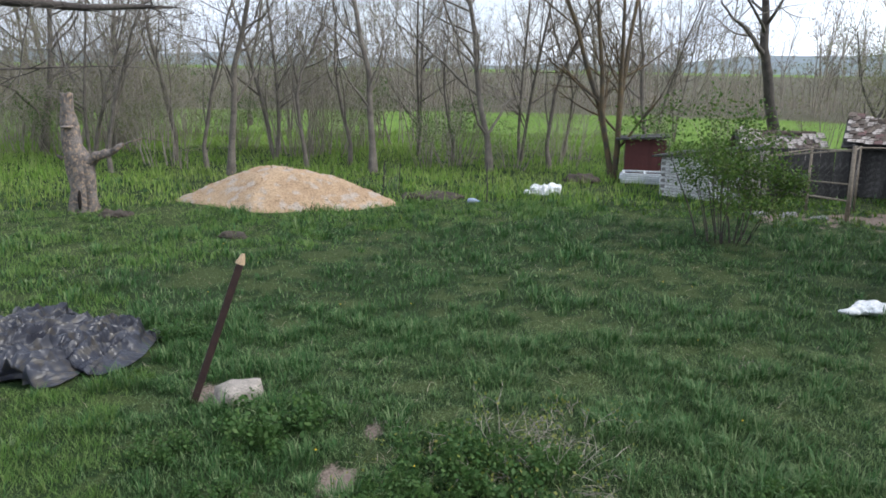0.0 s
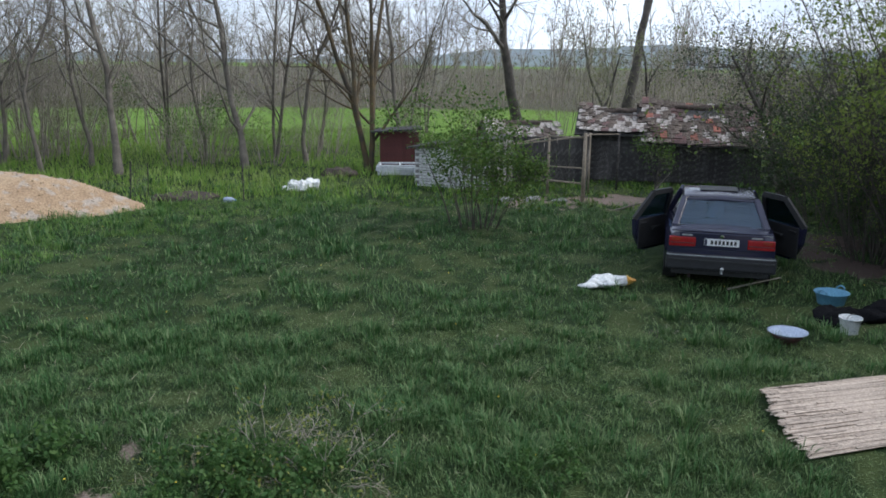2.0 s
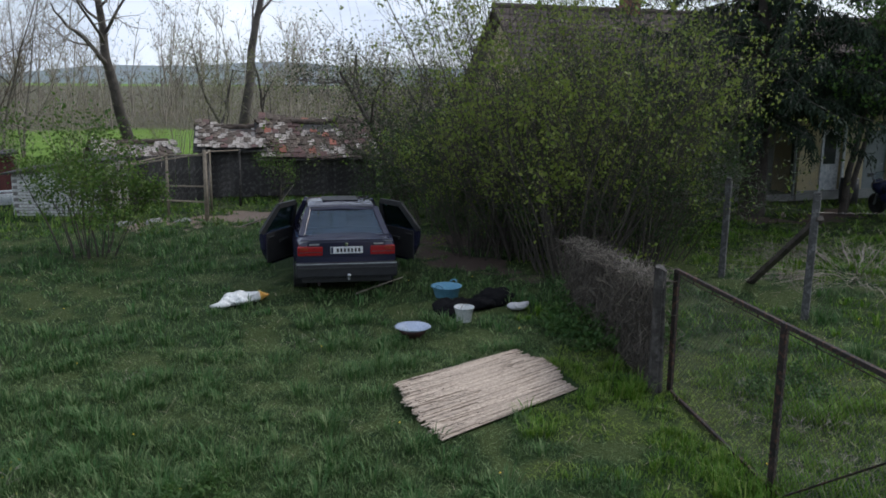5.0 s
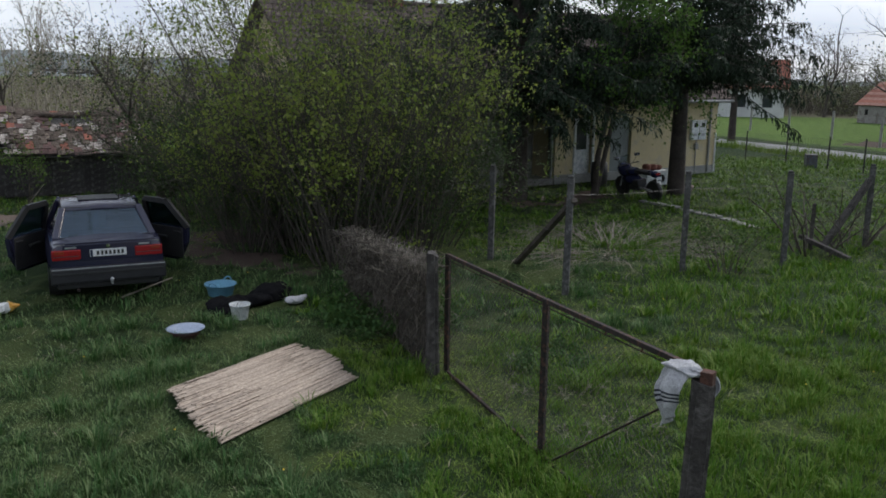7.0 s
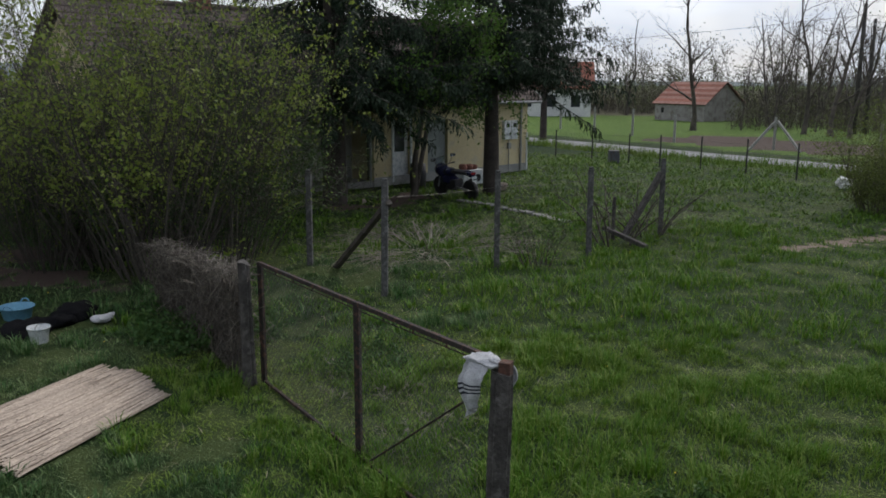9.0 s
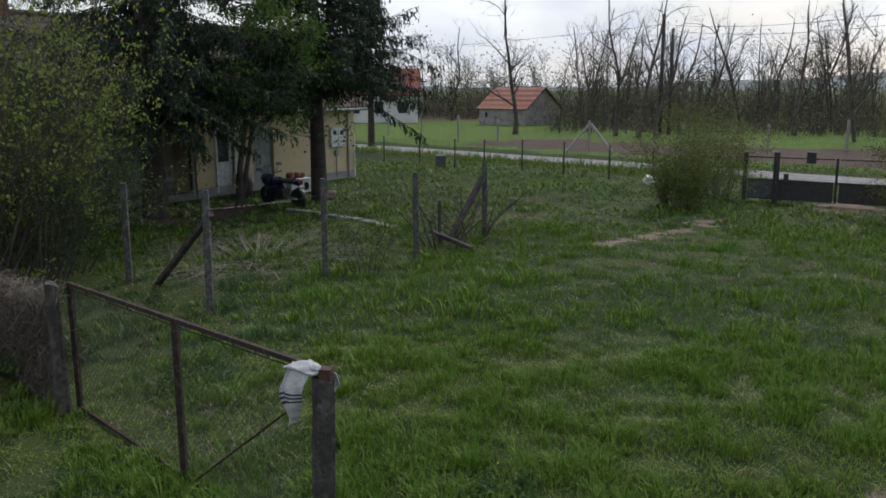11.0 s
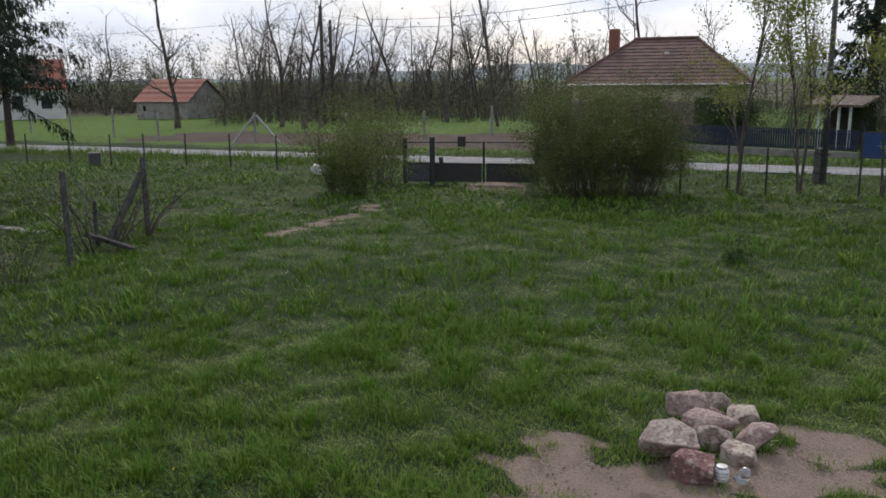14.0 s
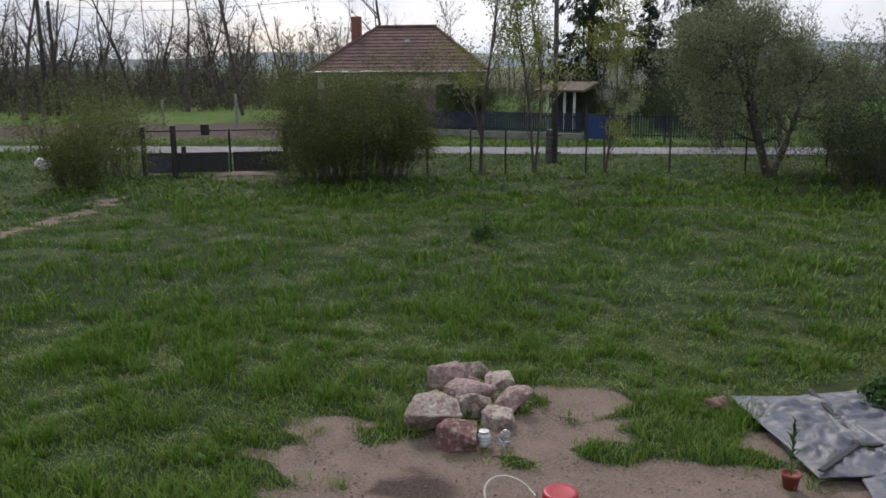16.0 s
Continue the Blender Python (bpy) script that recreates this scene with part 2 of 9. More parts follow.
M = {
    "earth": ground_mat(),
    "grass": leaf_mat("grass_blades", (0.150, 0.215, 0.026), (0.062, 0.148, 0.006), (0.23, 0.29, 0.07), 0.45, 0.20, attr="rank", power=4.0),
    "grass_far": leaf_mat("far_lawn_blades", (0.135, 0.195, 0.030), (0.078, 0.158, 0.012), (0.18, 0.23, 0.06), 0.45, 0.2, attr="rank", power=4.0),
    "grass_cool": leaf_mat("bluish_grass_blades", (0.102, 0.148, 0.052), (0.038, 0.104, 0.024), (0.21, 0.27, 0.12), 0.45, 0.20, attr="rank", power=4.0),
    # Sunlight along the wood's edge and west side is put into these two greens.
    "grass_edge": leaf_mat("sunlight_tinted_edge_grass", (0.235, 0.320, 0.075), (0.170, 0.300, 0.045), (0.30, 0.36, 0.12), 0.4, 0.4, attr="rank", power=3.0),
    "grass_light": leaf_mat("sunlight_tinted_grass", (0.150, 0.225, 0.058), (0.098, 0.198, 0.036), (0.21, 0.27, 0.09), 0.4, 0.3, attr="rank", power=3.0),
    "weed": leaf_mat("nettle_leaves", (0.035, 0.085, 0.022), (0.055, 0.115, 0.028), (0.09, 0.15, 0.04), 0.8, 0.3),
    "dry": leaf_mat("dry_grass", (0.26, 0.23, 0.16), (0.22, 0.19, 0.12), (0.38, 0.33, 0.24), 1.0, 0.2),
    "bark": mat("grey_bark", (0.108, 0.092, 0.077), (0.050, 0.042, 0.037), 3, 0.9, bump=0.8, fine=25),
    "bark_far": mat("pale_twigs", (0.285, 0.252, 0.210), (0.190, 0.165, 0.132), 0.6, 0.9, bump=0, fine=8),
    "bark_locust": mat("pale_locust_bark", (0.185, 0.160, 0.130), (0.100, 0.086, 0.070), 3, 0.9, bump=0.8, fine=25),
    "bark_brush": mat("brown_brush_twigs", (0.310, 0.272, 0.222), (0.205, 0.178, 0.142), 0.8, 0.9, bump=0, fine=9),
    "leaf_far": leaf_mat("far_olive_leaves", (0.085, 0.100, 0.050), (0.115, 0.120, 0.065), (0.16, 0.17, 0.09), 0.08, 0.3),
    "bark_lichen": mat("lichen_bark", (0.068, 0.058, 0.044), (0.125, 0.088, 0.042), 2.5, 0.9, bump=0.8, fine=25),
    "spruce": leaf_mat("spruce_needles", (0.011, 0.021, 0.012), (0.016, 0.030, 0.015), (0.026, 0.044, 0.02), 0.6, 0.06),
    "bark_spruce": mat("dark_spruce_bark", (0.062, 0.050, 0.043), (0.030, 0.025, 0.022), 3, 0.95, bump=0.8, fine=25),
    "bark_hazel": mat("hazel_bark", (0.092, 0.080, 0.066), (0.046, 0.040, 0.034), 3, 0.85, bump=0.3, fine=25),
    "leaf_olive": leaf_mat("olive_leaves", (0.070, 0.092, 0.022), (0.095, 0.120, 0.028), (0.14, 0.165, 0.045), 0.6, 0.2),
    "leaf_gate": leaf_mat("light_olive_leaves", (0.085, 0.115, 0.030), (0.110, 0.145, 0.035), (0.18, 0.205, 0.06), 0.6, 0.35),
    "leaf_bush": leaf_mat("fresh_green_leaves", (0.046, 0.100, 0.018), (0.070, 0.130, 0.024), (0.13, 0.18, 0.04), 0.6, 0.35),
    "leaf_yard": leaf_mat("bright_yard_leaves", (0.055, 0.120, 0.022), (0.075, 0.150, 0.028), (0.12, 0.19, 0.04), 0.6, 0.4),
    "leaf_grey": leaf_mat("greyish_leaves", (0.040, 0.053, 0.025), (0.058, 0.072, 0.034), (0.13, 0.145, 0.085), 0.8, 0.15),
    "leaf_hazel": leaf_mat("hazel_leaves", (0.110, 0.165, 0.030), (0.160, 0.215, 0.038), (0.22, 0.25, 0.06), 0.7, 0.4, power=2.0),
    "leaf": leaf_mat("young_leaves", (0.075, 0.155, 0.025), (0.10, 0.19, 0.035), (0.16, 0.23, 0.05), 0.6, 0.4),
    "leaf_dark": leaf_mat("dark_leaves", (0.035, 0.075, 0.020), (0.055, 0.105, 0.025), (0.09, 0.13, 0.04), 0.6, 0.35),
    "leaf_shade": leaf_mat("deep_green_shaded_leaves", (0.022, 0.045, 0.014), (0.034, 0.064, 0.018), (0.07, 0.10, 0.03), 0.6, 0.25),
    "leaf_plum": leaf_mat("grey_green_plum_leaves", (0.115, 0.145, 0.070), (0.150, 0.180, 0.088), (0.28, 0.30, 0.19), 0.8, 0.35),
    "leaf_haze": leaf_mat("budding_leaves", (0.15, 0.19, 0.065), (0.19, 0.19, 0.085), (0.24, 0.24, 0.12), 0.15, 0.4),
    "leaf_yellow": leaf_mat("yellow_green_leaves", (0.20, 0.23, 0.045), (0.15, 0.20, 0.04), (0.28, 0.28, 0.08), 0.6, 0.45),
    "blossom": leaf_mat("white_blossom", (0.62, 0.62, 0.60), (0.50, 0.52, 0.45), (0.3, 0.36, 0.2), 1.0, 0.4),
}


# ---- mesh helpers ----
def link(name, verts, faces, material, parent=None, label="", smooth=False, m=None):
    if len(faces) > 3000 and m is None:
        return fast_mesh(name, verts, faces, material, parent, label, smooth)
    me = bpy.data.meshes.new(name)
    me.from_pydata([tuple(v) for v in verts], [], [tuple(f) for f in faces])
    me.materials.append(material)
    if smooth:
        me.shade_smooth()
    ob = new(name, me)
    if parent:
        ob.parent = parent
    if m is not None:
        ob.matrix_basis = m
    if label:
        ob["label"] = label
    return ob


def part(name, bm, material, parent=None, label="", smooth=False, m=None):
    """Links a bmesh as one mesh object under a thing or a part."""
    me = bpy.data.meshes.new(name)
    bm.to_mesh(me)
    bm.free()
    me.materials.append(material)
    if smooth:
        me.shade_smooth()
    ob = new(name, me)
    if parent:
        ob.parent = parent
    if m is not None:
        ob.matrix_basis = m
    if label:
        ob["label"] = label
    return ob


def piece(name, source, parent, m):
    """One more object on the mesh of another."""
    ob = new(name, source.data)
    ob.parent = parent
    ob.matrix_basis = m
    return ob


def thing(name, m, label, category, group="", kind=""):
    ob = new(name)
    ob.empty_display_size = 0.1
    ob.matrix_basis = m
    return tagged(ob, label, category, group, kind)


def box(sx, sy, sz, at=(0, 0, 0), bevel=0.0, bm=None, turn=None):
    """A box standing on z = at[2], centred in x and y."""
    bm = bm or bmesh.new()
    t = Matrix.Translation((at[0], at[1], at[2] + sz / 2)) @ (turn or Matrix())
    r = bmesh.ops.create_cube(bm, size=1, matrix=t @ Matrix.Diagonal((sx, sy, sz, 1)))
    if bevel:
        es = list({e for v in r["verts"] for e in v.link_edges})
        bmesh.ops.bevel(bm, geom=es, offset=bevel, segments=2, affect="EDGES", profile=0.6)
    return bm


def bar(p, q, w, d=None, bm=None, bevel=0.0, sides=0, w2=None):
    """A beam from p to q, square (w by d) or round (sides)."""
    bm = bm or bmesh.new()
    p, q = Vector(p), Vector(q)
    v = q - p
    t = Matrix.Translation(p + v / 2) @ v.to_track_quat("Z", "Y").to_matrix().to_4x4()
    if sides:
        bmesh.ops.create_cone(bm, cap_ends=True, segments=sides, radius1=w, radius2=w if w2 is None else w2, depth=v.length, matrix=t)
    else:
        r = bmesh.ops.create_cube(bm, size=1, matrix=t @ Matrix.Diagonal((w, d or w, v.length, 1)))
        if bevel:
            bmesh.ops.bevel(bm, geom=list({e for x in r["verts"] for e in x.link_edges}), offset=bevel, segments=1, affect="EDGES")
    return bm


def lathe(profile, sides=24, bm=None):
    """Turns (radius, z) pairs round the z axis."""
    bm = bm or bmesh.new()
    rings = []
    for r, z in profile:
        rings.append([bm.verts.new((r * math.cos(2 * math.pi * k / sides), r * math.sin(2 * math.pi * k / sides), z)) for k in range(sides)])
    for a, b in zip(rings, rings[1:]):
        for k in range(sides):
            bm.faces.new((a[k], a[(k + 1) % sides], b[(k + 1) % sides], b[k]))
    bm.faces.new(list(reversed(rings[0])))
    bmesh.ops.remove_doubles(bm, verts=bm.verts, dist=1e-5)
    return bm


def tubes(lines, sides=4):
    """Tapered tubes round polylines; each line is a list of (point, radius). Returns vertices and faces."""
    turn = np.arange(sides) * 2 * math.pi / sides
    cs = np.stack([np.cos(turn), np.sin(turn)], 1)
    groups = {}
    for line in lines:
        groups.setdefault(len(line), []).append(line)
    vs, fs, base = [], [], 0
    for count, group in groups.items():
        pts = np.array([[p for p, _ in line] for line in group], float)
        rad = np.array([[r for _, r in line] for line in group], float)
        d = np.gradient(pts, axis=1)
        d /= np.linalg.norm(d, axis=2, keepdims=True) + 1e-9
        ref = np.where(np.abs(d[:, :, 2:3]) > 0.9, np.array([1.0, 0, 0]), np.array([0, 0, 1.0]))
        u = np.cross(d, ref)
        u /= np.linalg.norm(u, axis=2, keepdims=True) + 1e-9
        w = np.cross(d, u)
        ring_v = pts[:, :, None, :] + rad[:, :, None, None] * (u[:, :, None, :] * cs[None, None, :, :1] + w[:, :, None, :] * cs[None, None, :, 1:])
        vs.append(ring_v.reshape(-1, 3))
        m, k = len(group), np.arange(sides)
        row = base + (np.arange(m)[:, None] * count + np.arange(count - 1)[None]) * sides
        a, b = row[:, :, None] + k, row[:, :, None] + (k + 1) % sides
        fs.append(np.stack([a, b, b + sides, a + sides], -1).reshape(-1, 4))
        base += m * count * sides
    return np.concatenate(vs).tolist(), np.concatenate(fs).tolist()


def bend(rng, p, d, length, n, wobble, lift=0.0):
    """A wandering line of n steps from p along d. lift bends it up (or down)."""
    p, d = np.array(p, float), np.array(d, float)
    out = [p]
    for _ in range(n):
        d = d + rng.normal(0, wobble, 3) + np.array((0, 0, lift))
        d /= np.linalg.norm(d)
        p = p + d * length / n
        out.append(p)
    return out


def grow(rng, p, d, length, r, depth, spread, shares, wobble, lift, out, tips, low=0.3, seg=4, taper=0.45, ratio=(0.42, 0.66)):
    """A limb and, recursively, its branches. out[depth] collects lines; tips collects ends."""
    pts = bend(rng, p, d, length, seg, wobble, lift)
    rad = [r * (1 - (1 - taper) * i / seg) for i in range(seg + 1)]
    if depth == 0:
        rad[-1] = r * 0.2
    out[depth].append(list(zip(pts, rad)))
    tips.append((pts[-1], depth))
    if depth == 0:
        tips.append((pts[len(pts) // 2], depth))
        return
    for _ in range(shares[depth]):
        f = rng.uniform(low, 1.0)
        i = min(int(f * seg), seg - 1)
        g = f * seg - i
        q = pts[i] * (1 - g) + pts[i + 1] * g
        ax = pts[i + 1] - pts[i]
        ax /= np.linalg.norm(ax)
        side = rng.normal(0, 1, 3)
        side -= ax * side.dot(ax)
        side /= np.linalg.norm(side)
        a = radians(rng.uniform(*spread))
        nd = ax * math.cos(a) + side * math.sin(a)
        rr = max(0.004, r * (1 - (1 - taper) * f) * rng.uniform(0.42, 0.62))
        grow(rng, q, nd, length * rng.uniform(*ratio) * (1.15 - 0.45 * f), rr, depth - 1, spread, shares, wobble * 1.25, lift, out, tips, 0.25, 2 if depth == 1 else max(3, seg - 1), taper)


def leaves(rng, centres, per, scatter, size, droop=0.0):
    """Small folded leaves scattered round given points: two triangles each."""
    c = np.repeat(np.array(centres, float), per, axis=0)
    n = len(c)
    c = c + rng.normal(0, scatter, (n, 3))
    a = rng.normal(0, 1, (n, 3))
    a[:, 2] -= droop
    a /= np.linalg.norm(a, axis=1)[:, None]
    b = np.cross(a, rng.normal(0, 1, (n, 3)))
    b /= np.linalg.norm(b, axis=1)[:, None] + 1e-9
    s = size * rng.uniform(0.6, 1.35, (n, 1))
    v = np.stack([c, c + a * s * 0.5 + b * s * 0.32, c + a * s, c + a * s * 0.5 - b * s * 0.32], 1).reshape(-1, 3)
    k = np.arange(n) * 4
    f = np.stack([k, k + 1, k + 2, k + 3], 1)
    return v, f


def fast_mesh(name, v, f, material, parent=None, label="", smooth=False):
    """A mesh from arrays of vertices and of equal faces."""
    v, f = np.asarray(v, np.float32), np.asarray(f, np.int32)
    me = bpy.data.meshes.new(name)
    k = f.shape[1]
    me.vertices.add(len(v)), me.loops.add(f.size), me.polygons.add(len(f))
    me.vertices.foreach_set("co", v.ravel())
    me.loops.foreach_set("vertex_index", f.ravel())
    me.polygons.foreach_set("loop_start", np.arange(len(f), dtype=np.int32) * k)
    me.update(calc_edges=True)
    me.validate()
    me.materials.append(material)
    if smooth:
        me.shade_smooth()
    ob = new(name, me)
    if parent:
        ob.parent = parent
    if label:
        ob["label"] = label
    return ob


# ---- ground ----
def gz(x, y):
    """The height of the ground: a nearly level yard with soft humps; the land falls a little beyond the road and the wood."""
    x, y = np.asarray(x, float), np.asarray(y, float)
    return 0.025 * np.sin(x * 0.9 + 1.3 * np.sin(y * 0.31)) + 0.022 * np.sin(y * 1.1 + 1.7 * np.sin(x * 0.43)) + 0.012 * np.sin(x * 2.7 + y * 2.1)


def cloud(x, y, s, seed=0.0):
    """A cheap smooth field between about -1 and 1."""
    return (np.sin(x * s + seed + 1.9 * np.sin(y * s * 0.73 + seed)) + np.sin(y * s * 1.31 + 2 * seed + 1.7 * np.sin(x * s * 0.61)) + 0.6 * np.sin((x + y) * s * 2.3 + seed)) / 2.6


LATTICE = np.random.default_rng(77).uniform(-1, 1, (256, 256))


def rough_field(x, y, s, seed=0):
    """Smooth random field between -1 and 1, s cells to the metre."""
    x, y = np.asarray(x, float) * s + 37.3 * seed + 900, np.asarray(y, float) * s + 11.7 * seed + 900
    i, j = np.floor(x).astype(int), np.floor(y).astype(int)
    u, v = x - i, y - j
    u, v = u * u * (3 - 2 * u), v * v * (3 - 2 * v)
    g = lambda a, b: LATTICE[(i + a) % 256, (j + b) % 256]
    return (g(0, 0) * (1 - u) + g(1, 0) * u) * (1 - v) + (g(0, 1) * (1 - u) + g(1, 1) * u) * v


def blob(x, y, spots):
    """The largest of several soft ellipses (x, y, rx, ry): 1 in the middle, 0 at the rim, below 0 outside."""
    v = np.full(np.shape(x), -9.0)
    for cx, cy, rx, ry in spots:
        v = np.maximum(v, 1 - np.sqrt(((x - cx) / rx) ** 2 + ((y - cy) / ry) ** 2))
    return v


def patchy(x, y):
    """Where the turf is rank (up to 1) and where short and thin (down to -1)."""
    return np.clip(0.35 * rough_field(x, y, 0.33, 1) + 0.50 * rough_field(x, y, 0.95, 2) + 0.85 * rough_field(x, y, 2.4, 3) + 0.75 * rough_field(x, y, 5.3, 4), -1, 1)


ROAD_A, ROAD_B = np.array((16.3, -36.7)), np.array((71.3, 46.8))
ROAD_DIR = (ROAD_B - ROAD_A) / np.linalg.norm(ROAD_B - ROAD_A)
ROAD_N = np.array((ROAD_DIR[1], -ROAD_DIR[0]))       # away from the yard


def road_off(x, y):
    """Signed distance from the road's middle, positive beyond it."""
    return (x - ROAD_A[0]) * ROAD_N[0] + (y - ROAD_A[1]) * ROAD_N[1]


def along(s, off=0.0):
    """A place along the road, s metres from the gate's middle, off metres beyond the road's middle."""
    g = np.array((27.4, -6.9))
    s0 = (g - ROAD_A).dot(ROAD_DIR)
    p = ROAD_A + ROAD_DIR * (s0 + s) + ROAD_N * off
    return float(p[0]), float(p[1])


EARTH = [(6.7, -3.0, 0.95, 0.75), (6.2, -3.6, 1.2, 1.2), (6.3, -4.8, 0.95, 1.2), (6.75, -5.6, 0.5, 0.6), (5.4, -4.0, 1.6, 1.8), (4.7, -5.3, 0.9, 1.3), (5.1, -6.5, 0.4, 0.4)]
ISLANDS = [(5.45, -5.95, 0.85, 0.40), (5.78, -5.12, 0.36, 0.30), (5.95, -4.33, 0.22, 0.18)]
WORN = [(10.0, 19.8, 2.3, 1.0), (26.9, -7.6, 1.6, 1.0), (-2.4, 8.5, 0.25, 0.3),
        (-0.9, 6.6, 0.12, 0.3), (-0.6, 7.3, 0.12, 0.3)]


def bare_at(x, y):
    """Where the turf is worn off: the earth by the stones, the run, the track to the gate."""
    e = np.maximum(blob(x, y, EARTH), 0.8 * blob(x, y, WORN))
    # trodden line from the house towards the gate
    ax, ay, bx, by = 19.6, -0.45, 23.6, -3.6
    t = np.clip(((x - ax) * (bx - ax) + (y - ay) * (by - ay)) / ((bx - ax) ** 2 + (by - ay) ** 2), 0, 1)
    d = np.hypot(x - ax - t * (bx - ax), y - ay - t * (by - ay))
    e = np.maximum(e, 0.42 * (1 - d / 0.30))
    e = e - 1.0 * np.clip(blob(x, y, ISLANDS) + 0.2, 0, 1)
    return np.clip(e * 1.9 + 0.5 * rough_field(x, y, 1.3, 6) + 0.8 * rough_field(x, y, 3.4, 7) + 0.6 * rough_field(x, y, 7.0, 4) + 0.28, 0, 1) * (e > -0.5)


DAMP = [(11.3, 12.0, 0.9, 2.2), (12.6, 14.0, 1.2, 1.8), (23.2, 10.3, 2.2, 1.0), (21.2, 11.3, 1.2, 1.0), (6.15, -3.35, 0.50, 0.42)]


def damp_at(x, y):
    """Dark bare soil in the shade of the shrubs and before the house."""
    return np.clip(1.6 * blob(x, y, DAMP) + 0.35 * cloud(x, y, 2.9, 6.0) + 0.6 * rough_field(x, y, 4.5, 3) - 0.1, 0, 1)


def tilled_at(x, y):
    o = road_off(x, y)
    s = (x - ROAD_A[0]) * ROAD_DIR[0] + (y - ROAD_A[1]) * ROAD_DIR[1]
    return ((o > 5.8) & (o < 14.0 + np.clip((46 - s) * 0.4, 0, 5)) & (s > 30) & (s < 58)).astype(float)


def build_ground():
    near_x, near_y = np.arange(-12, 28, 0.16), np.arange(-20, 28, 0.16)

    def axis(core):
        step = np.cumsum(np.concatenate([0.22 * 1.085 ** np.arange(1, 34), 3.5 * 1.28 ** np.arange(1, 24)]))
        step = step[step < 2200]
        return np.concatenate([core[0] - step[::-1], core, core[-1] + step])

    xs, ys = axis(near_x), axis(near_y)
    X, Y = np.meshgrid(xs, ys)
    n, m = X.shape
    Z = gz(X, Y) * (np.hypot(X, Y) < 300)
    bare = bare_at(X, Y)
    Z = Z - 0.03 * bare + bare * (0.012 * cloud(X, Y, 5.0, 3) + 0.016 * rough_field(X, Y, 2.6, 8))
    k = np.arange(n * m).reshape(n, m)
    f = np.stack([k[:-1, :-1], k[:-1, 1:], k[1:, 1:], k[1:, :-1]], -1).reshape(-1, 4)
    ob = fast_mesh("ground", np.stack([X, Y, Z], -1).reshape(-1, 3), f, M["earth"], smooth=True)
    far = np.clip((np.hypot(X, Y) - 33) / 6, 0, 1) * (Y > 0.55 * X + 15) + np.clip((road_off(X, Y) - 2.2) / 1.5, 0, 1) * 0.5
    for key, val in (("thatch", np.clip(0.12 - 0.9 * patchy(X, Y), 0, 0.55) * (np.hypot(X, Y) < 45)), ("bare", bare), ("field", np.clip(far, 0, 1)), ("tilled", np.maximum(tilled_at(X, Y), damp_at(X, Y))), ("litter", np.clip((np.hypot(X, Y) - np.where(Y > 0.55 * X + 15, 60, 88)) / 8, 0, 1) * (np.hypot(X, Y) < 420))):
        at = ob.data.attributes.new(key, "FLOAT", "POINT")
        at.data.foreach_set("value", val.ravel().astype(np.float32))
    return tagged(ob, "grassy yard with worn earth reaching out to green fields", "ground", kind="structure")


build_ground()


def grass_field(name, seed, count, region, height, width, label, material, keep=None, lean=0.5, plain=False, bias=0.0):
    """Blades sown over a region: three points at the foot and bend, one at the tip."""
    rng = np.random.default_rng(seed)
    x, y = region(rng, count)
    p = patchy(x, y)
    h = height * rng.uniform(0.5, 1.2, len(x)) * np.clip(0.80 + np.where(p > 0, 0.95, 0.5) * p, 0.32, 1.7)
    ok = (bare_at(x, y) < rng.uniform(0.10, 0.95, len(x))) & (rng.uniform(0, 1, len(x)) < 0.9 + 0.35 * p)
    if keep is not None:
        ok &= keep(x, y)
    x, y, h, p = x[ok], y[ok], h[ok], p[ok]
    n = len(x)
    a = 7.0 * rough_field(x, y, 1.1, 9) + rng.normal(0, 1.9, n)
    face = a + np.pi / 2
    w = width * rng.uniform(0.6, 1.3, n)
    ln = h * lean * rng.uniform(0.2, 1.5, n) + 0.09 * np.clip(-p, 0, 0.7) * rng.uniform(0, 1.4, n)
    z = gz(x, y) - 0.01
    ux, uy = np.cos(face) * w / 2, np.sin(face) * w / 2
    dx, dy = np.cos(a), np.sin(a)
    P = lambda ex, ey, ez: np.stack([ex, ey, ez], -1)
    v = np.stack([P(x - ux, y - uy, z), P(x + ux, y + uy, z),
                  P(x + dx * ln * 0.35 + ux * 0.8, y + dy * ln * 0.35 + uy * 0.8, z + h * 0.6),
                  P(x + dx * ln * 0.35 - ux * 0.8, y + dy * ln * 0.35 - uy * 0.8, z + h * 0.6),
                  P(x + dx * ln, y + dy * ln, z + h * 0.98)], 1).reshape(-1, 3)
    each = 5
    k = np.arange(n)[:, None] * 5
    f = np.concatenate([k + np.array([0, 1, 2]), k + np.array([0, 2, 3]), k + np.array([3, 2, 4])], 0)
    if plain:                                    # farther off one narrow triangle makes a blade
        each = 3
        v = v.reshape(-1, 5, 3)[:, [0, 1, 4]].reshape(-1, 3)
        f = np.arange(n * 3).reshape(-1, 3)
    ob = fast_mesh(name, v, f, material)
    at = ob.data.attributes.new("rank", "FLOAT", "POINT")
    at.data.foreach_set("value", np.repeat(np.clip(0.45 + bias + 0.65 * p + 0.45 * rough_field(x, y, 0.22, 12) + rng.normal(0, 0.12, n), 0, 1), each).astype(np.float32))
    return tagged(ob, label, "grass", kind="stuff")


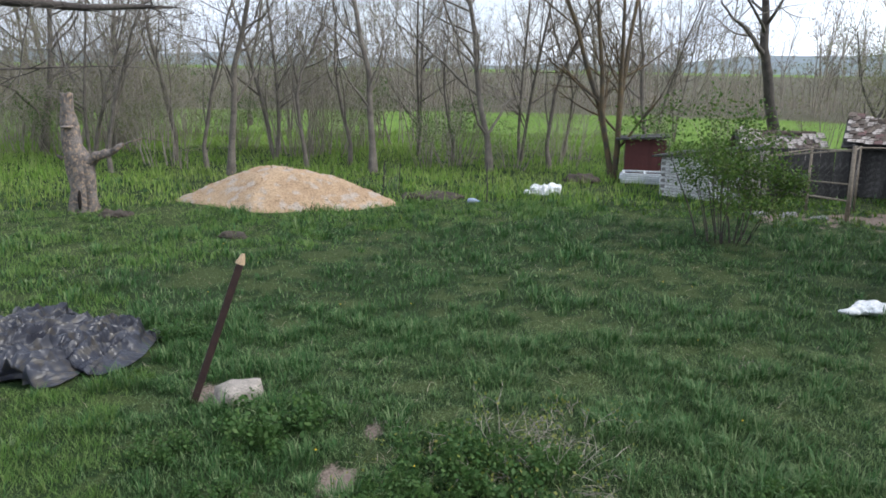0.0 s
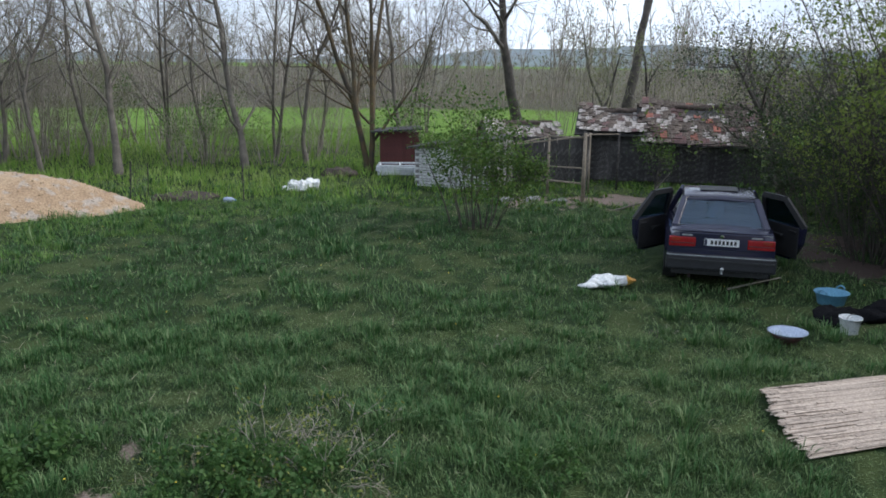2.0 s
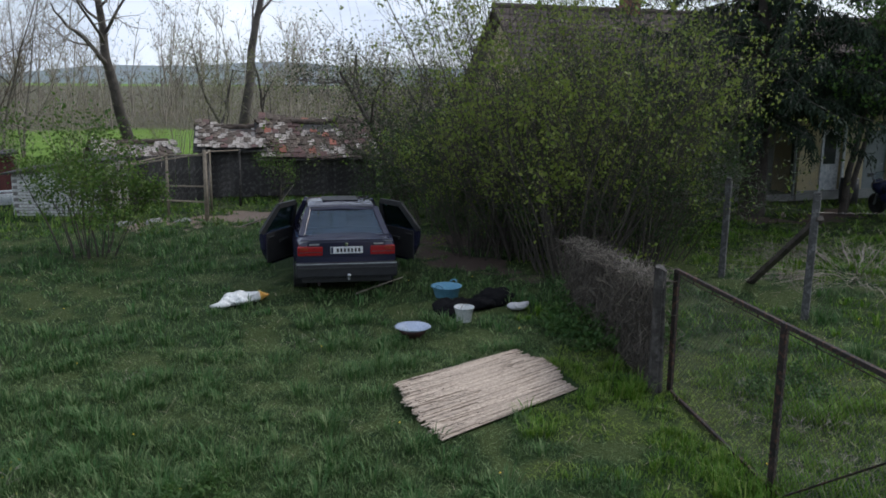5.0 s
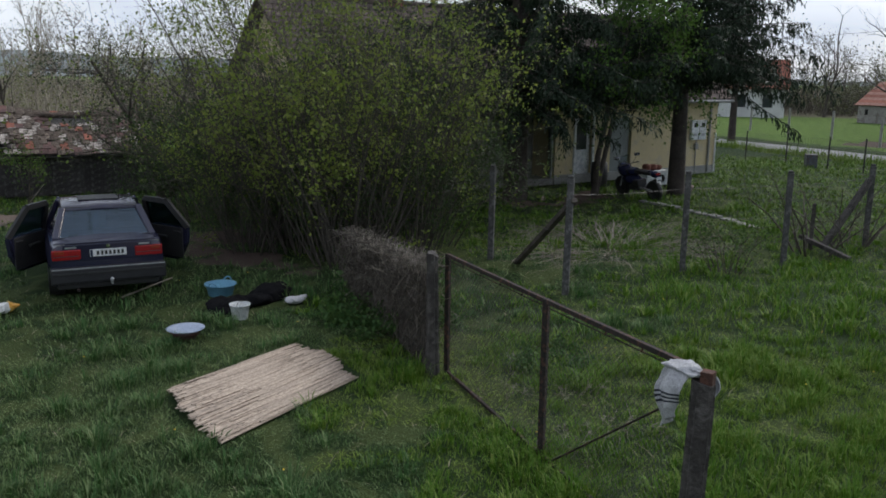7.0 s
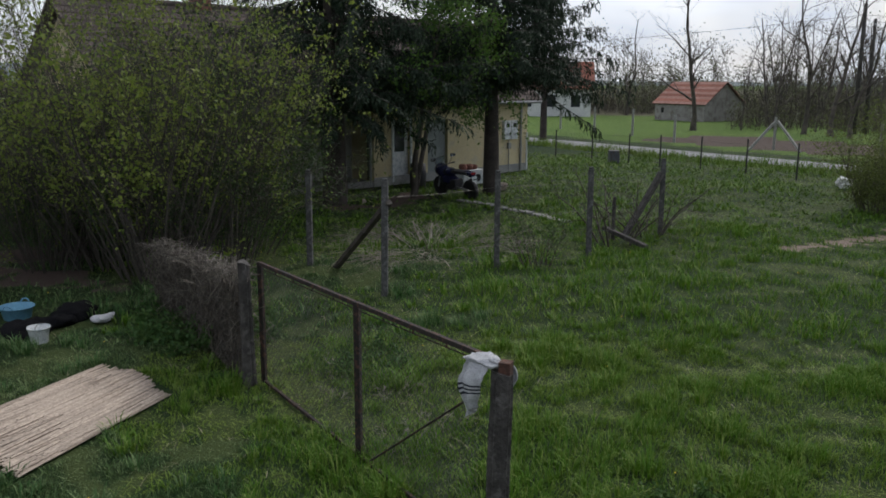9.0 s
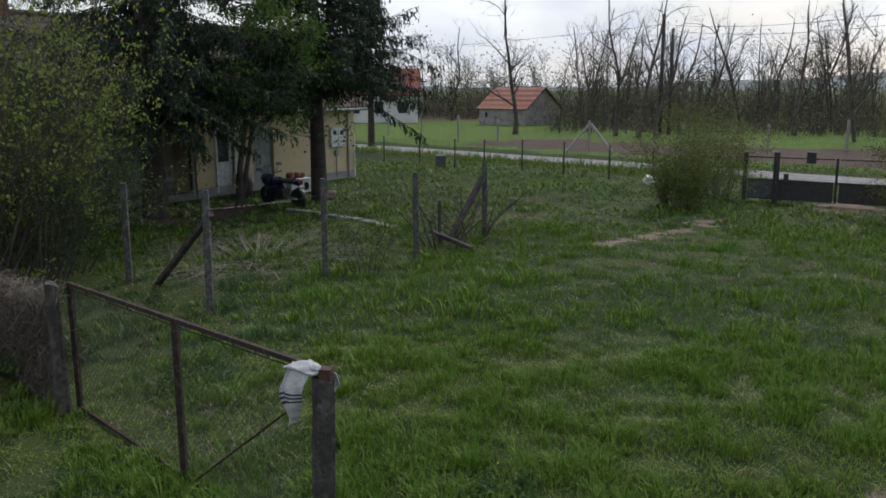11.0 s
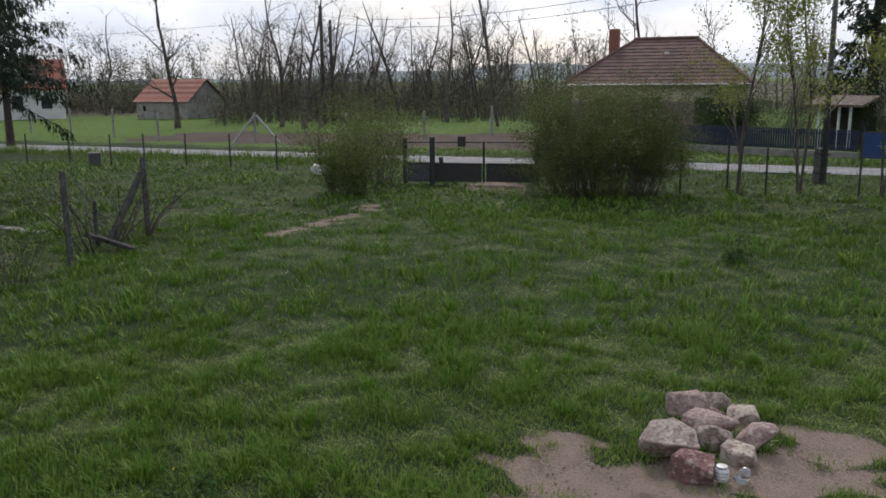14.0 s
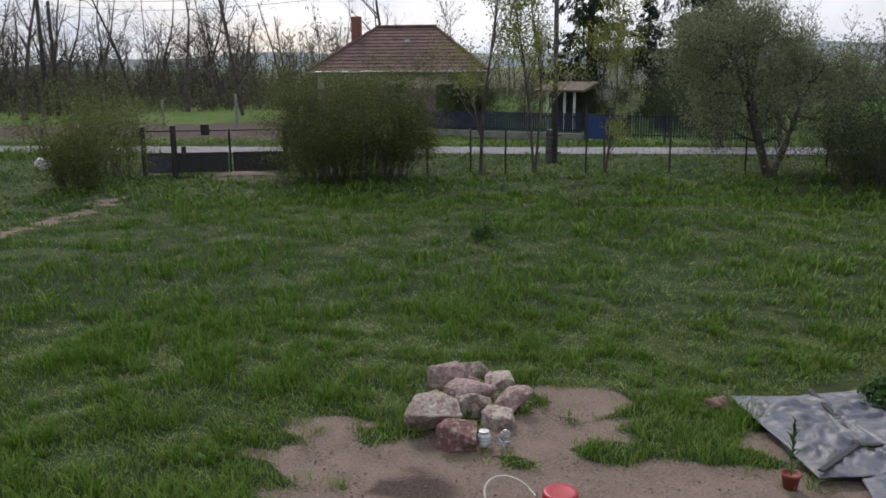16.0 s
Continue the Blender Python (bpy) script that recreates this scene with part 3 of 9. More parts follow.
def ring(r0, r1, a0=-150.0, a1=48.0, power=1.0):
    """Sows between two distances and two headings, as seen from the middle of the yard."""
    def sow(rng, n):
        r = np.sqrt(rng.uniform(r0 * r0, r1 * r1, n)) if power == 1.0 else r0 + (r1 - r0) * rng.uniform(0, 1, n) ** power
        a = np.radians(rng.uniform(a0, a1, n))
        return 0.2 - np.sin(a) * r, -0.3 + np.cos(a) * r
    return sow


def no_grass(x, y):
    o = road_off(x, y)
    ok = (np.abs(o) > 1.25) & (tilled_at(x, y) < 0.5)
    ok &= damp_at(x, y) < 0.45 + 0.5 * (rough_field(x, y, 3.0, 2) > 0.1)
    ok &= ~((np.abs((x - 8.9) * 0.53 + (y - 13.8) * 0.848) < 1.9) & (np.abs((x - 8.9) * 0.848 - (y - 13.8) * 0.53) < 0.75))
    # under the reed mat
    quad = ((5.74, 7.43), (8.03, 7.40), (7.45, 5.86), (5.15, 5.77))
    inside = np.ones(np.shape(x), bool)
    for (ax, ay), (bx, by) in zip(quad, quad[1:] + quad[:1]):
        inside &= (bx - ax) * (y - ay) - (by - ay) * (x - ax) < 0
    ok &= ~inside
    ok &= blob(x, y, [(-4.4, 9.6, 1.0, 1.2), (-4.2, 20.8, 2.2, 0.9), (5.2, -8.0, 0.8, 1.4)]) < 0.0
    # house floor
    hx, hy = (x - 32.9) * -0.922 + (y - 9.4) * 0.386, (x - 32.9) * 0.386 + (y - 9.4) * 0.922
    ok &= ~((hx > -0.2) & (hx < 17) & (hy > -0.1) & (hy < 7))
    return ok


def cool(x, y):
    """The north of the yard carries a bluer grass than the east."""
    return np.degrees(np.arctan2(-(x - 0.2), y + 0.3)) + 14 * cloud(x, y, 0.5, 9.0) + 9 * cloud(x, y, 2.7, 3.0) > -56


def sunny(x, y):
    """Along the wood and down the west side, painted sunlight: lighter, yellower grass."""
    return ((y - 18.5 - 0.95 * np.clip(x, -7, 4)) / 4 + 0.5 * rough_field(x, y, 0.5, 8) + 0.6 * rough_field(x, y, 3.7, 5) > 0) & (x < 9) | (-x - 0.38 * (y + 0.3) - 0.1 + 0.5 * rough_field(x, y, 0.6, 8) + 0.5 * rough_field(x, y, 3.1, 5) > 0) & (y > 4)


YARD = "uneven spring grass in tufts across the yard"
grass_field("grass", 21, 26000, ring(0.2, 4.3, -180, 180), 0.09, 0.014, "short spring grass in the middle of the yard", M["grass_cool"], no_grass, 0.85, True)
grass_field("grass", 22, 60000, ring(4.2, 16.0, 46, 212), 0.11, 0.018, "spring grass over the rest of the yard", M["grass_cool"], no_grass, 0.85, True)
grass_field("grass", 1, 300000, ring(4.2, 11.5), 0.074, 0.0088, YARD, M["grass"], lambda x, y: no_grass(x, y) & ~cool(x, y), 0.85)
grass_field("grass", 11, 290000, ring(4.2, 11.5), 0.074, 0.0088, "uneven blue-green spring grass across the yard", M["grass_cool"], lambda x, y: no_grass(x, y) & cool(x, y) & ~sunny(x, y), 0.85)
grass_field("grass", 2, 190000, ring(11.5, 22.0), 0.095, 0.020, "lush spring grass in the middle of the yard", M["grass"], lambda x, y: no_grass(x, y) & ~cool(x, y), 0.8, True, 0.12)
grass_field("grass", 12, 180000, ring(11.5, 22.0), 0.095, 0.020, "lush blue-green spring grass in the yard", M["grass_cool"], lambda x, y: no_grass(x, y) & cool(x, y) & ~sunny(x, y), 0.8, True)
grass_field("grass", 13, 110000, ring(10.0, 22.0, -30, 48), 0.115, 0.016, "yellow-green grass towards the wood, coloured lighter for sunlight", M["grass_light"], lambda x, y: no_grass(x, y) & sunny(x, y), 0.75, True)
grass_field("grass", 3, 170000, ring(21.0, 42.0, -150, 5), 0.11, 0.048, "taller spring grass towards the road fence", M["grass_far"], lambda x, y: no_grass(x, y) & ~sunny(x, y), 1.1, True, 0.3)
grass_field("grass", 5, 80000, ring(22.0, 44.0, -22, 48), 0.22, 0.034, "tall green grass along the wood's edge, coloured lighter for sunlight", M["grass_edge"], lambda x, y: no_grass(x, y) & sunny(x, y), 0.5, True)
def verge(rng, n):
    s, o = rng.uniform(4, 80, n), rng.uniform(-3.2, -1.2, n)
    p = [along(a, b) for a, b in zip(s, o)]
    return np.array([q[0] for q in p]), np.array([q[1] for q in p])


grass_field("verge_grass", 6, 12000, verge, 0.34, 0.04, "tall grass on the near verge of the road", M["grass_far"], None, 0.5, True, 0.2)
grass_field("grass", 14, 90000, ring(4.2, 12.0, 10, 48), 0.10, 0.0075, "yellow-green grass on the west side of the yard, coloured lighter for sunlight", M["grass_light"], lambda x, y: no_grass(x, y) & sunny(x, y), 0.8, True)
grass_field("dry_grass", 4, 30000, ring(4.5, 24.0), 0.11, 0.007, "dry straw and last year's grass among the green", M["dry"],
            lambda x, y: no_grass(x, y) & (patchy(x, y) < -0.25), 2.6)


def tufts(name, seed, count, r0, r1, h, w, blades, label, material, keep, most=0.12, rank=0.2):
    """Rank tufts: bunches of blades leaning out from one root."""
    rng = np.random.default_rng(seed)
    x, y = ring(r0, r1)(rng, count)
    ok = no_grass(x, y) & keep(x, y) & (bare_at(x, y) < 0.2) & (blob(x, y, ISLANDS) < -0.2) & (patchy(x, y) + rng.normal(0, 0.3, count) > rank)
    x, y = x[ok], y[ok]
    size = rng.uniform(0.45, 1.3, len(x)) * (0.75 + 0.5 * np.clip(patchy(x, y), 0, 1))
    n = len(x) * blades
    a = rng.uniform(0, 2 * np.pi, n)
    k = np.repeat(np.arange(len(x)), blades)
    H = h * size[k] * rng.uniform(0.55, 1.15, n)
    out = rng.uniform(0.02, most, n) * size[k]
    bx, by = x[k] + np.cos(a) * out, y[k] + np.sin(a) * out
    z = gz(bx, by) - 0.01
    ln = H * rng.uniform(0.25, 1.05, n)
    ww = w * rng.uniform(0.7, 1.3, n) / 2
    ux, uy = -np.sin(a) * ww, np.cos(a) * ww
    P = lambda px, py, pz: np.stack([px, py, pz], -1)
    cx, cy = np.cos(a) * ln, np.sin(a) * ln
    v = np.stack([P(bx - ux, by - uy, z), P(bx + ux, by + uy, z), P(bx + cx * 0.35 + ux, by + cy * 0.35 + uy, z + H * 0.66),
                  P(bx + cx * 0.35 - ux, by + cy * 0.35 - uy, z + H * 0.66), P(bx + cx, by + cy, z + H * 0.85)], 1).reshape(-1, 3)
    q = np.arange(n)[:, None] * 5
    f = np.concatenate([q + np.array([0, 1, 2]), q + np.array([0, 2, 3]), q + np.array([3, 2, 4])], 0)
    ob = fast_mesh(name, v, f, material)
    at = ob.data.attributes.new("rank", "FLOAT", "POINT")
    at.data.foreach_set("value", np.full(n * 5, 0.95, np.float32))
    return tagged(ob, label, "grass", kind="stuff")


for key, keep, seed in (("grass", lambda x, y: ~cool(x, y), 6), ("grass_cool", cool, 16)):
    tufts("grass_tufts", seed, 6500, 4.3, 12.5, 0.165, 0.0085, 26, "rank dark tufts of grass in the lawn", M[key], keep)
    tufts("grass_tufts", seed + 1, 6500, 12.5, 26.0, 0.20, 0.016, 14, "rank tufts of grass farther across the lawn", M[key], keep, 0.16)


# ---- trees and shrubs ----
def bare_tree(name, seed, h, r, label, shares=(0, 3, 5, 9), fork=0, bark="bark", twig="", lean=(0, 0), spread=(26, 62), lift=0.04, leaf=None, per=0, size=0.07, group="bare trees", low=0.12, splay=0.28, ratio=(0.16, 0.42)):
    """A tree in early spring: trunk and limbs in one part, the twiggy crown in another, sometimes first leaves."""
    rng = np.random.default_rng(seed)
    out, tips = [[] for _ in range(4)], []
    if fork:
        for k in range(fork):
            a = 2 * math.pi * k / fork + rng.uniform(-0.5, 0.5)
            d = (math.cos(a) * splay + lean[0], math.sin(a) * splay + lean[1], 1)
            grow(rng, (math.cos(a) * r * 0.4, math.sin(a) * r * 0.4, -0.1), d, h * rng.uniform(0.75, 1), r * rng.uniform(0.6, 0.8), 3, spread, shares, 0.07, lift, out, tips, low, 7, 0.3, ratio)
    else:
        grow(rng, (0, 0, -0.15), (lean[0], lean[1], 1), h, r, 3, spread, shares, 0.11, lift, out, tips, low, 9, 0.22, ratio)
        out[3][0][0] = (out[3][0][0][0], r * 1.5)
    ob = thing(name, Matrix(), label, "tree", group)
    v, f = tubes(out[3], 8)
    v2, f2 = tubes(out[2], 5)
    link("trunk", v, f, M[bark], ob, smooth=True)
    tagged(link("limb_mass", v2, f2, M[bark], ob, smooth=True), kind="stuff")
    v, f = tubes(out[1] + out[0], 3)
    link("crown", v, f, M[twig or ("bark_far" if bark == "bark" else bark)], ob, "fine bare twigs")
    if leaf:
        c = [p for p, d in tips if d <= 1]
        tagged(fast_mesh("foliage", *leaves(rng, c, per, 0.16, size), M[leaf], ob, "first small leaves"), kind="stuff")
    return ob


def shrub(name, seed, stems, h, base, label, leaf, per=5, size=0.06, shares=(0, 4, 5), tilt=0.35, bark="bark_far", scatter=0.12, category="shrub", group="", r=0.02, droop=0.0, low=0.3, lift=0.03, spread=(20, 60), clump=-9.0, vary=(0.55, 1.05)):
    """Many stems from one foot, with twigs and leaves."""
    rng = np.random.default_rng(seed)
    out, tips = [[] for _ in range(3)], []
    for _ in range(stems):
        a, q = rng.uniform(0, 2 * math.pi), math.sqrt(rng.uniform(0, 1))
        d = (math.cos(a) * q * tilt + rng.normal(0, 0.08), math.sin(a) * q * tilt + rng.normal(0, 0.08), 1)
        grow(rng, (math.cos(a) * q * base, math.sin(a) * q * base, -0.08), d, h * rng.uniform(*vary), r * rng.uniform(0.6, 1.2), 2, spread, shares, 0.07, lift - 0.02 * q, out, tips, low, 6, 0.3)
    ob = thing(name, Matrix(), label, category, group)
    v, f = tubes(out[2], 4)
    tagged(link("stem_mass", v, f, M[bark], ob, smooth=True), kind="stuff")
    v, f = tubes(out[1] + out[0], 3)
    tagged(link("twig_mass", v, f, M[bark], ob), kind="stuff")
    c = [p for p, d in tips if d <= 1 and noise.noise(Vector(p) * 1.3 + Vector((seed, 0, 0))) > clump]
    if per:
        fast_mesh("foliage", *leaves(rng, c, per, scatter, size, droop), M[leaf], ob)
    return ob


def spruce(name, seed, h, r, label, skirt=1.5, reach=3.2, whorls=26, group="spruces", thick=30, wide=1.0, curve=1.05):
    """A dark spruce: straight trunk, sweeping boughs, and from each bough hanging branchlets clothed in needle sprays."""
    rng = np.random.default_rng(seed)
    ob = thing(name, Matrix(), label, "tree", group)
    v, f = tubes([[(np.array((0, 0, -0.2)), r * 1.25), (np.array((0.02, 0, h * 0.3)), r * 0.85), (np.array((0, 0.05, h * 0.7)), r * 0.45), (np.array((0, 0, h)), 0.02)]], 10)
    link("trunk", v, f, M["bark_spruce"], ob, smooth=True)
    lines, foot, way = [], [], []
    for k in range(whorls):
        z = skirt + (h - skirt) * (k / whorls) ** curve
        L = reach * (1 - 0.92 * (z - skirt) / (h - skirt)) * rng.uniform(0.7, 1.1)
        for j in range(rng.integers(5, 8)):
            a = rng.uniform(0, 2 * math.pi)
            pts = bend(rng, (0, 0, z + rng.uniform(-0.2, 0.2)), (math.cos(a), math.sin(a), rng.uniform(-0.1, 0.3)), L * rng.uniform(0.55, 1.1), 6, 0.10, -0.05)
            lines.append([(p, 0.026 * (1 - i / 7.0)) for i, p in enumerate(pts)])
            for _ in range(int(thick * (1.7 - 1.2 * k / whorls))):
                g = rng.uniform(0.12, 1.0) * 6
                i = min(int(g), 5)
                foot.append(pts[i] * (1 - g + i) + pts[i + 1] * (g - i))
                b = a + rng.choice((-1, 1)) * rng.uniform(0.3, 1.4)
                way.append((math.cos(b), math.sin(b), rng.uniform(-0.9, 0.1)))
    v, f = tubes(lines, 3)
    tagged(link("bough_mass", v, f, M["bark_spruce"], ob), kind="stuff")
    c, d = np.array(foot), np.array(way)
    n = len(c)
    span = rng.uniform(0.12, 0.52, (n, 1))
    steps = 5
    P, D = [], []
    for j in range(steps):
        d = d + np.array((0, 0, -0.42)) + rng.normal(0, 0.12, (n, 3))
        d /= np.linalg.norm(d, axis=1)[:, None]
        P.append(c.copy()), D.append(d.copy())
        c = c + d * span / steps
    c, d = np.concatenate(P), np.concatenate(D) + rng.normal(0, 0.38, (n * steps, 3))
    n = len(c)
    d /= np.linalg.norm(d, axis=1)[:, None]
    L = rng.uniform(0.09, 0.22, (n, 1)) * wide ** 0.5
    s = np.cross(d, rng.normal(0, 1, (n, 3)))
    s /= np.linalg.norm(s, axis=1)[:, None]
    w = rng.uniform(0.012, 0.026, (n, 1)) * wide
    vv = np.stack([c, c + d * L * 0.45 + s * w, c + d * L, c + d * L * 0.45 - s * w], 1).reshape(-1, 3)
    fast_mesh("needles", vv, np.arange(n)[:, None] * 4 + np.arange(4)[None], M["spruce"], ob)
    return ob


def place(ob, x, y, turn=0.0, s=1.0):
    """Sets a thing made at the origin on the ground."""
    ob.matrix_basis = pose(x, y, float(gz(x, y)), 0, 0, turn) @ Matrix.Diagonal((s, s, s, 1))
    return ob


def again(ob, x, y, turn, s=1.0):
    """One more of a thing, turned and scaled."""
    c = copy_thing(ob, pose(x, y, float(gz(x, y)), 0, 0, turn))
    c.scale = (s, s, s * random.uniform(0.92, 1.1))
    return c


rnd = random.Random(5)
LOCUST = "tall bare locust tree with grey forked trunk and fine twigs"
locust = [
    place(bare_tree("locust_tree", 11, 10.0, 0.12, LOCUST, bark="bark_locust", twig="bark_far", shares=(0, 5, 6, 24)), -2.3, 27.4, 20),
    place(bare_tree("locust_tree", 12, 10.5, 0.115, LOCUST, bark="bark_locust", twig="bark_far", shares=(0, 5, 6, 22), lean=(0.06, 0)), 1.5, 27.9, 70),
    place(bare_tree("locust_tree", 13, 9.5, 0.095, LOCUST, bark="bark_locust", twig="bark_far", shares=(0, 5, 6, 18), fork=2, splay=0.12), -6.0, 30.1, 130),
    place(bare_tree("locust_tree", 14, 8.5, 0.08, LOCUST, bark="bark_locust", twig="bark_far", shares=(0, 5, 5, 20)), 3.6, 29.0, 200),
    place(bare_tree("locust_tree", 15, 10.0, 0.14, "bare locust tree forking low into several orange lichened stems", fork=4, bark="bark_lichen", shares=(0, 5, 6, 9), splay=0.22), 5.4, 27.0, 40),
]
tree_big = place(bare_tree("bare_tree", 21, 10.5, 0.27, "bare old tree with a thick dark trunk and spreading limbs", spread=(40, 80), shares=(0, 6, 7, 11), low=0.4, ratio=(0.34, 0.52)), 13.9, 36.0, 160)
tree_lean = place(bare_tree("bare_tree", 22, 11.0, 0.26, "bare dark tree leaning over beyond the tiled shed", lean=(0.30, -0.12), shares=(0, 6, 6, 9), low=0.5), 17.2, 33.0, 0)
for x, y, k, s in ((-6.6, 26.1, 0, 0.95), (2.7, 30.5, 2, 0.9), (-4.5, 27.8, 3, 0.9), (-3.3, 29.6, 3, 1.0), (-14.9, 31.6, 1, 1.1), (-11.8, 28.4, 2, 0.9),
                   (-9.4, 29.5, 3, 1.1), (-17.2, 28.0, 2, 1.0), (-12.8, 33.0, 0, 1.0), (-1.0, 32.5, 2, 0.9), (0.3, 30.6, 3, 0.8), (7.9, 33.5, 1, 0.9), (9.4, 37.5, 3, 0.9),
                   (4.6, 33.0, 3, 0.85), (-7.8, 27.8, 3, 0.9), (-10.4, 26.4, 3, 0.85), (11.0, 41.0, 2, 0.8), (-20.5, 30.0, 1, 1.0)):
    again(locust[k], x, y, rnd.uniform(0, 360), s)
# the wood behind, thinning towards the open field
for _ in range(15):
    x = rnd.uniform(-36, 12)
    y = rnd.uniform(31, 52) if x < -2 else rnd.uniform(44, 66)
    again(locust[rnd.choice((0, 1, 2, 3, 3))], x, y, rnd.uniform(0, 360), rnd.uniform(0.7, 1.15))
BRUSH = "thin budding undergrowth of young saplings in the wood"
under = place(shrub("undergrowth", 31, 22, 3.4, 1.1, BRUSH, "leaf_haze", 2, 0.05, (0, 4, 4), 0.34, "bark_brush", group="undergrowth in the wood", r=0.015, vary=(0.3, 1.2)), -9, 28.2)
under_green = place(shrub("undergrowth", 32, 18, 2.2, 0.7, "leafy green undergrowth at the edge of the wood", "leaf_bush", 4, 0.06, (0, 4, 4), 0.5, "bark_brush", group="undergrowth in the wood", clump=-0.1), 0.4, 29.3)
tall_under = place(shrub("sapling_thicket", 33, 16, 6.4, 1.6, "thicket of slim bare saplings in the wood", "leaf_haze", 1, 0.06, (0, 9, 4), 0.2, "bark_brush", group="saplings in the wood", r=0.028, low=0.1, spread=(25, 65)), -5, 31.5)
for _ in range(40):
    x = rnd.uniform(-28, -2.5)
    again(rnd.choice((under, under, under_green)), x, rnd.uniform(27.5, 40), rnd.uniform(0, 360), rnd.uniform(0.6, 1.35))
for x, y, s in ((-0.6, 29.0, 0.8), (0.6, 31.5, 0.9), (2.3, 28.6, 0.7), (3.9, 30.2, 0.75), (4.9, 32.0, 0.8), (6.6, 31.0, 0.6), (8.6, 34.0, 0.8), (12.4, 37.5, 0.9), (15.4, 35.0, 1.0)):
    again(rnd.choice((under, under_green)), x, y, rnd.uniform(0, 360), s)
for _ in range(11):
    x = rnd.uniform(-30, 4)
    again(tall_under, x, rnd.uniform(29, 44) if x < -2 else rnd.uniform(34, 46), rnd.uniform(0, 360), rnd.uniform(0.7, 1.2))


def far_wood(name, seed, count, where, h, label, haze=0.5, brush=3, bark="bark_far", leaf="leaf_haze", leaf_size=0.16, r=0.08, tall=(0.7, 3.0)):
    """A distant bare wood: hundreds of thin trees with twig sprays over uneven brush, too far to count."""
    rng = np.random.default_rng(seed)
    LV, lines = [], []
    for _ in range(count):
        x, y = where(rng)
        H = h * rng.uniform(0.55, 1.15) * (0.85 + 0.3 * float(rough_field(x, y, 0.06, 3)))
        pts = bend(rng, (x, y, -0.2), (rng.normal(0, 0.07), rng.normal(0, 0.07), 1), H, 5, 0.09)
        lines.append([(p, r * (1 - i / 6)) for i, p in enumerate(pts)])
        for _ in range(15):
            i = rng.integers(1, 5)
            a = rng.uniform(0, 2 * math.pi)
            q = bend(rng, pts[i], (math.cos(a) * 0.6, math.sin(a) * 0.6, 1), H * rng.uniform(0.12, 0.34), 3, 0.2)
            lines.append([(p, r * 0.34 * (1 - j / 3.4)) for j, p in enumerate(q)])
            for _ in range(3):
                b = rng.uniform(0, 2 * math.pi)
                q2 = bend(rng, q[rng.integers(1, 3)], (math.cos(b), math.sin(b), 0.7), H * rng.uniform(0.07, 0.16), 2, 0.25)
                lines.append([(p, r * 0.18 * (1 - j / 2.6)) for j, p in enumerate(q2)])
                LV.append(q2[-1])
    for _ in range(count * brush):
        x, y = where(rng)
        H = rng.uniform(*tall) * (1.0 + 0.9 * float(rough_field(x, y, 0.11, 5)))
        for _ in range(5):
            q = bend(rng, (x + rng.normal(0, 0.5), y + rng.normal(0, 0.5), -0.1), (rng.normal(0, 0.3), rng.normal(0, 0.3), 1), H * rng.uniform(0.5, 1), 2, 0.2)
            lines.append([(p, 0.022 * (1 - j / 2.5)) for j, p in enumerate(q)])
            LV.extend(q[1:])
    v, f = tubes(lines, 3)
    ob = link(name, v, f, M[bark])
    tagged(ob, label, "wood", kind="stuff")
    sel = [LV[i] for i in rng.permutation(len(LV))[: int(len(LV) * haze)]]
    fast_mesh("budding_leaves", *leaves(rng, sel, 3, 0.35, leaf_size), M[leaf], ob, "budding leaves")
    return ob


def heading(a0, a1, r0, r1):
    def where(rng):
        a, r = math.radians(rng.uniform(a0, a1)), math.sqrt(rng.uniform(r0 * r0, r1 * r1))
        return -math.sin(a) * r, math.cos(a) * r
    return where


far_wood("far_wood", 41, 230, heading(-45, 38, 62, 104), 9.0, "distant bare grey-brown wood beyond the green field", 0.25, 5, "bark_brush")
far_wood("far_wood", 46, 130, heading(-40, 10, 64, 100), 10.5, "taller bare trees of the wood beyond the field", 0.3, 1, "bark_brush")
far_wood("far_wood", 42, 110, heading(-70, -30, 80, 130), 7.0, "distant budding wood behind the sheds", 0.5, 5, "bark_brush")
# The next three woods get dark bark, painting in the backlight.
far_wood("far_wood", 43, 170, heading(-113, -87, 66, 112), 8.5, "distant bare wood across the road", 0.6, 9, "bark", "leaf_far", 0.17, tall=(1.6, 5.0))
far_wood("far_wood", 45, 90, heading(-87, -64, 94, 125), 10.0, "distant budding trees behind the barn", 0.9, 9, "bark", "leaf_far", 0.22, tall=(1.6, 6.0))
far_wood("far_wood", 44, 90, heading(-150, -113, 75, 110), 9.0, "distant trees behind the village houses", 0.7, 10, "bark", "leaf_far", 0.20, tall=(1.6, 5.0))


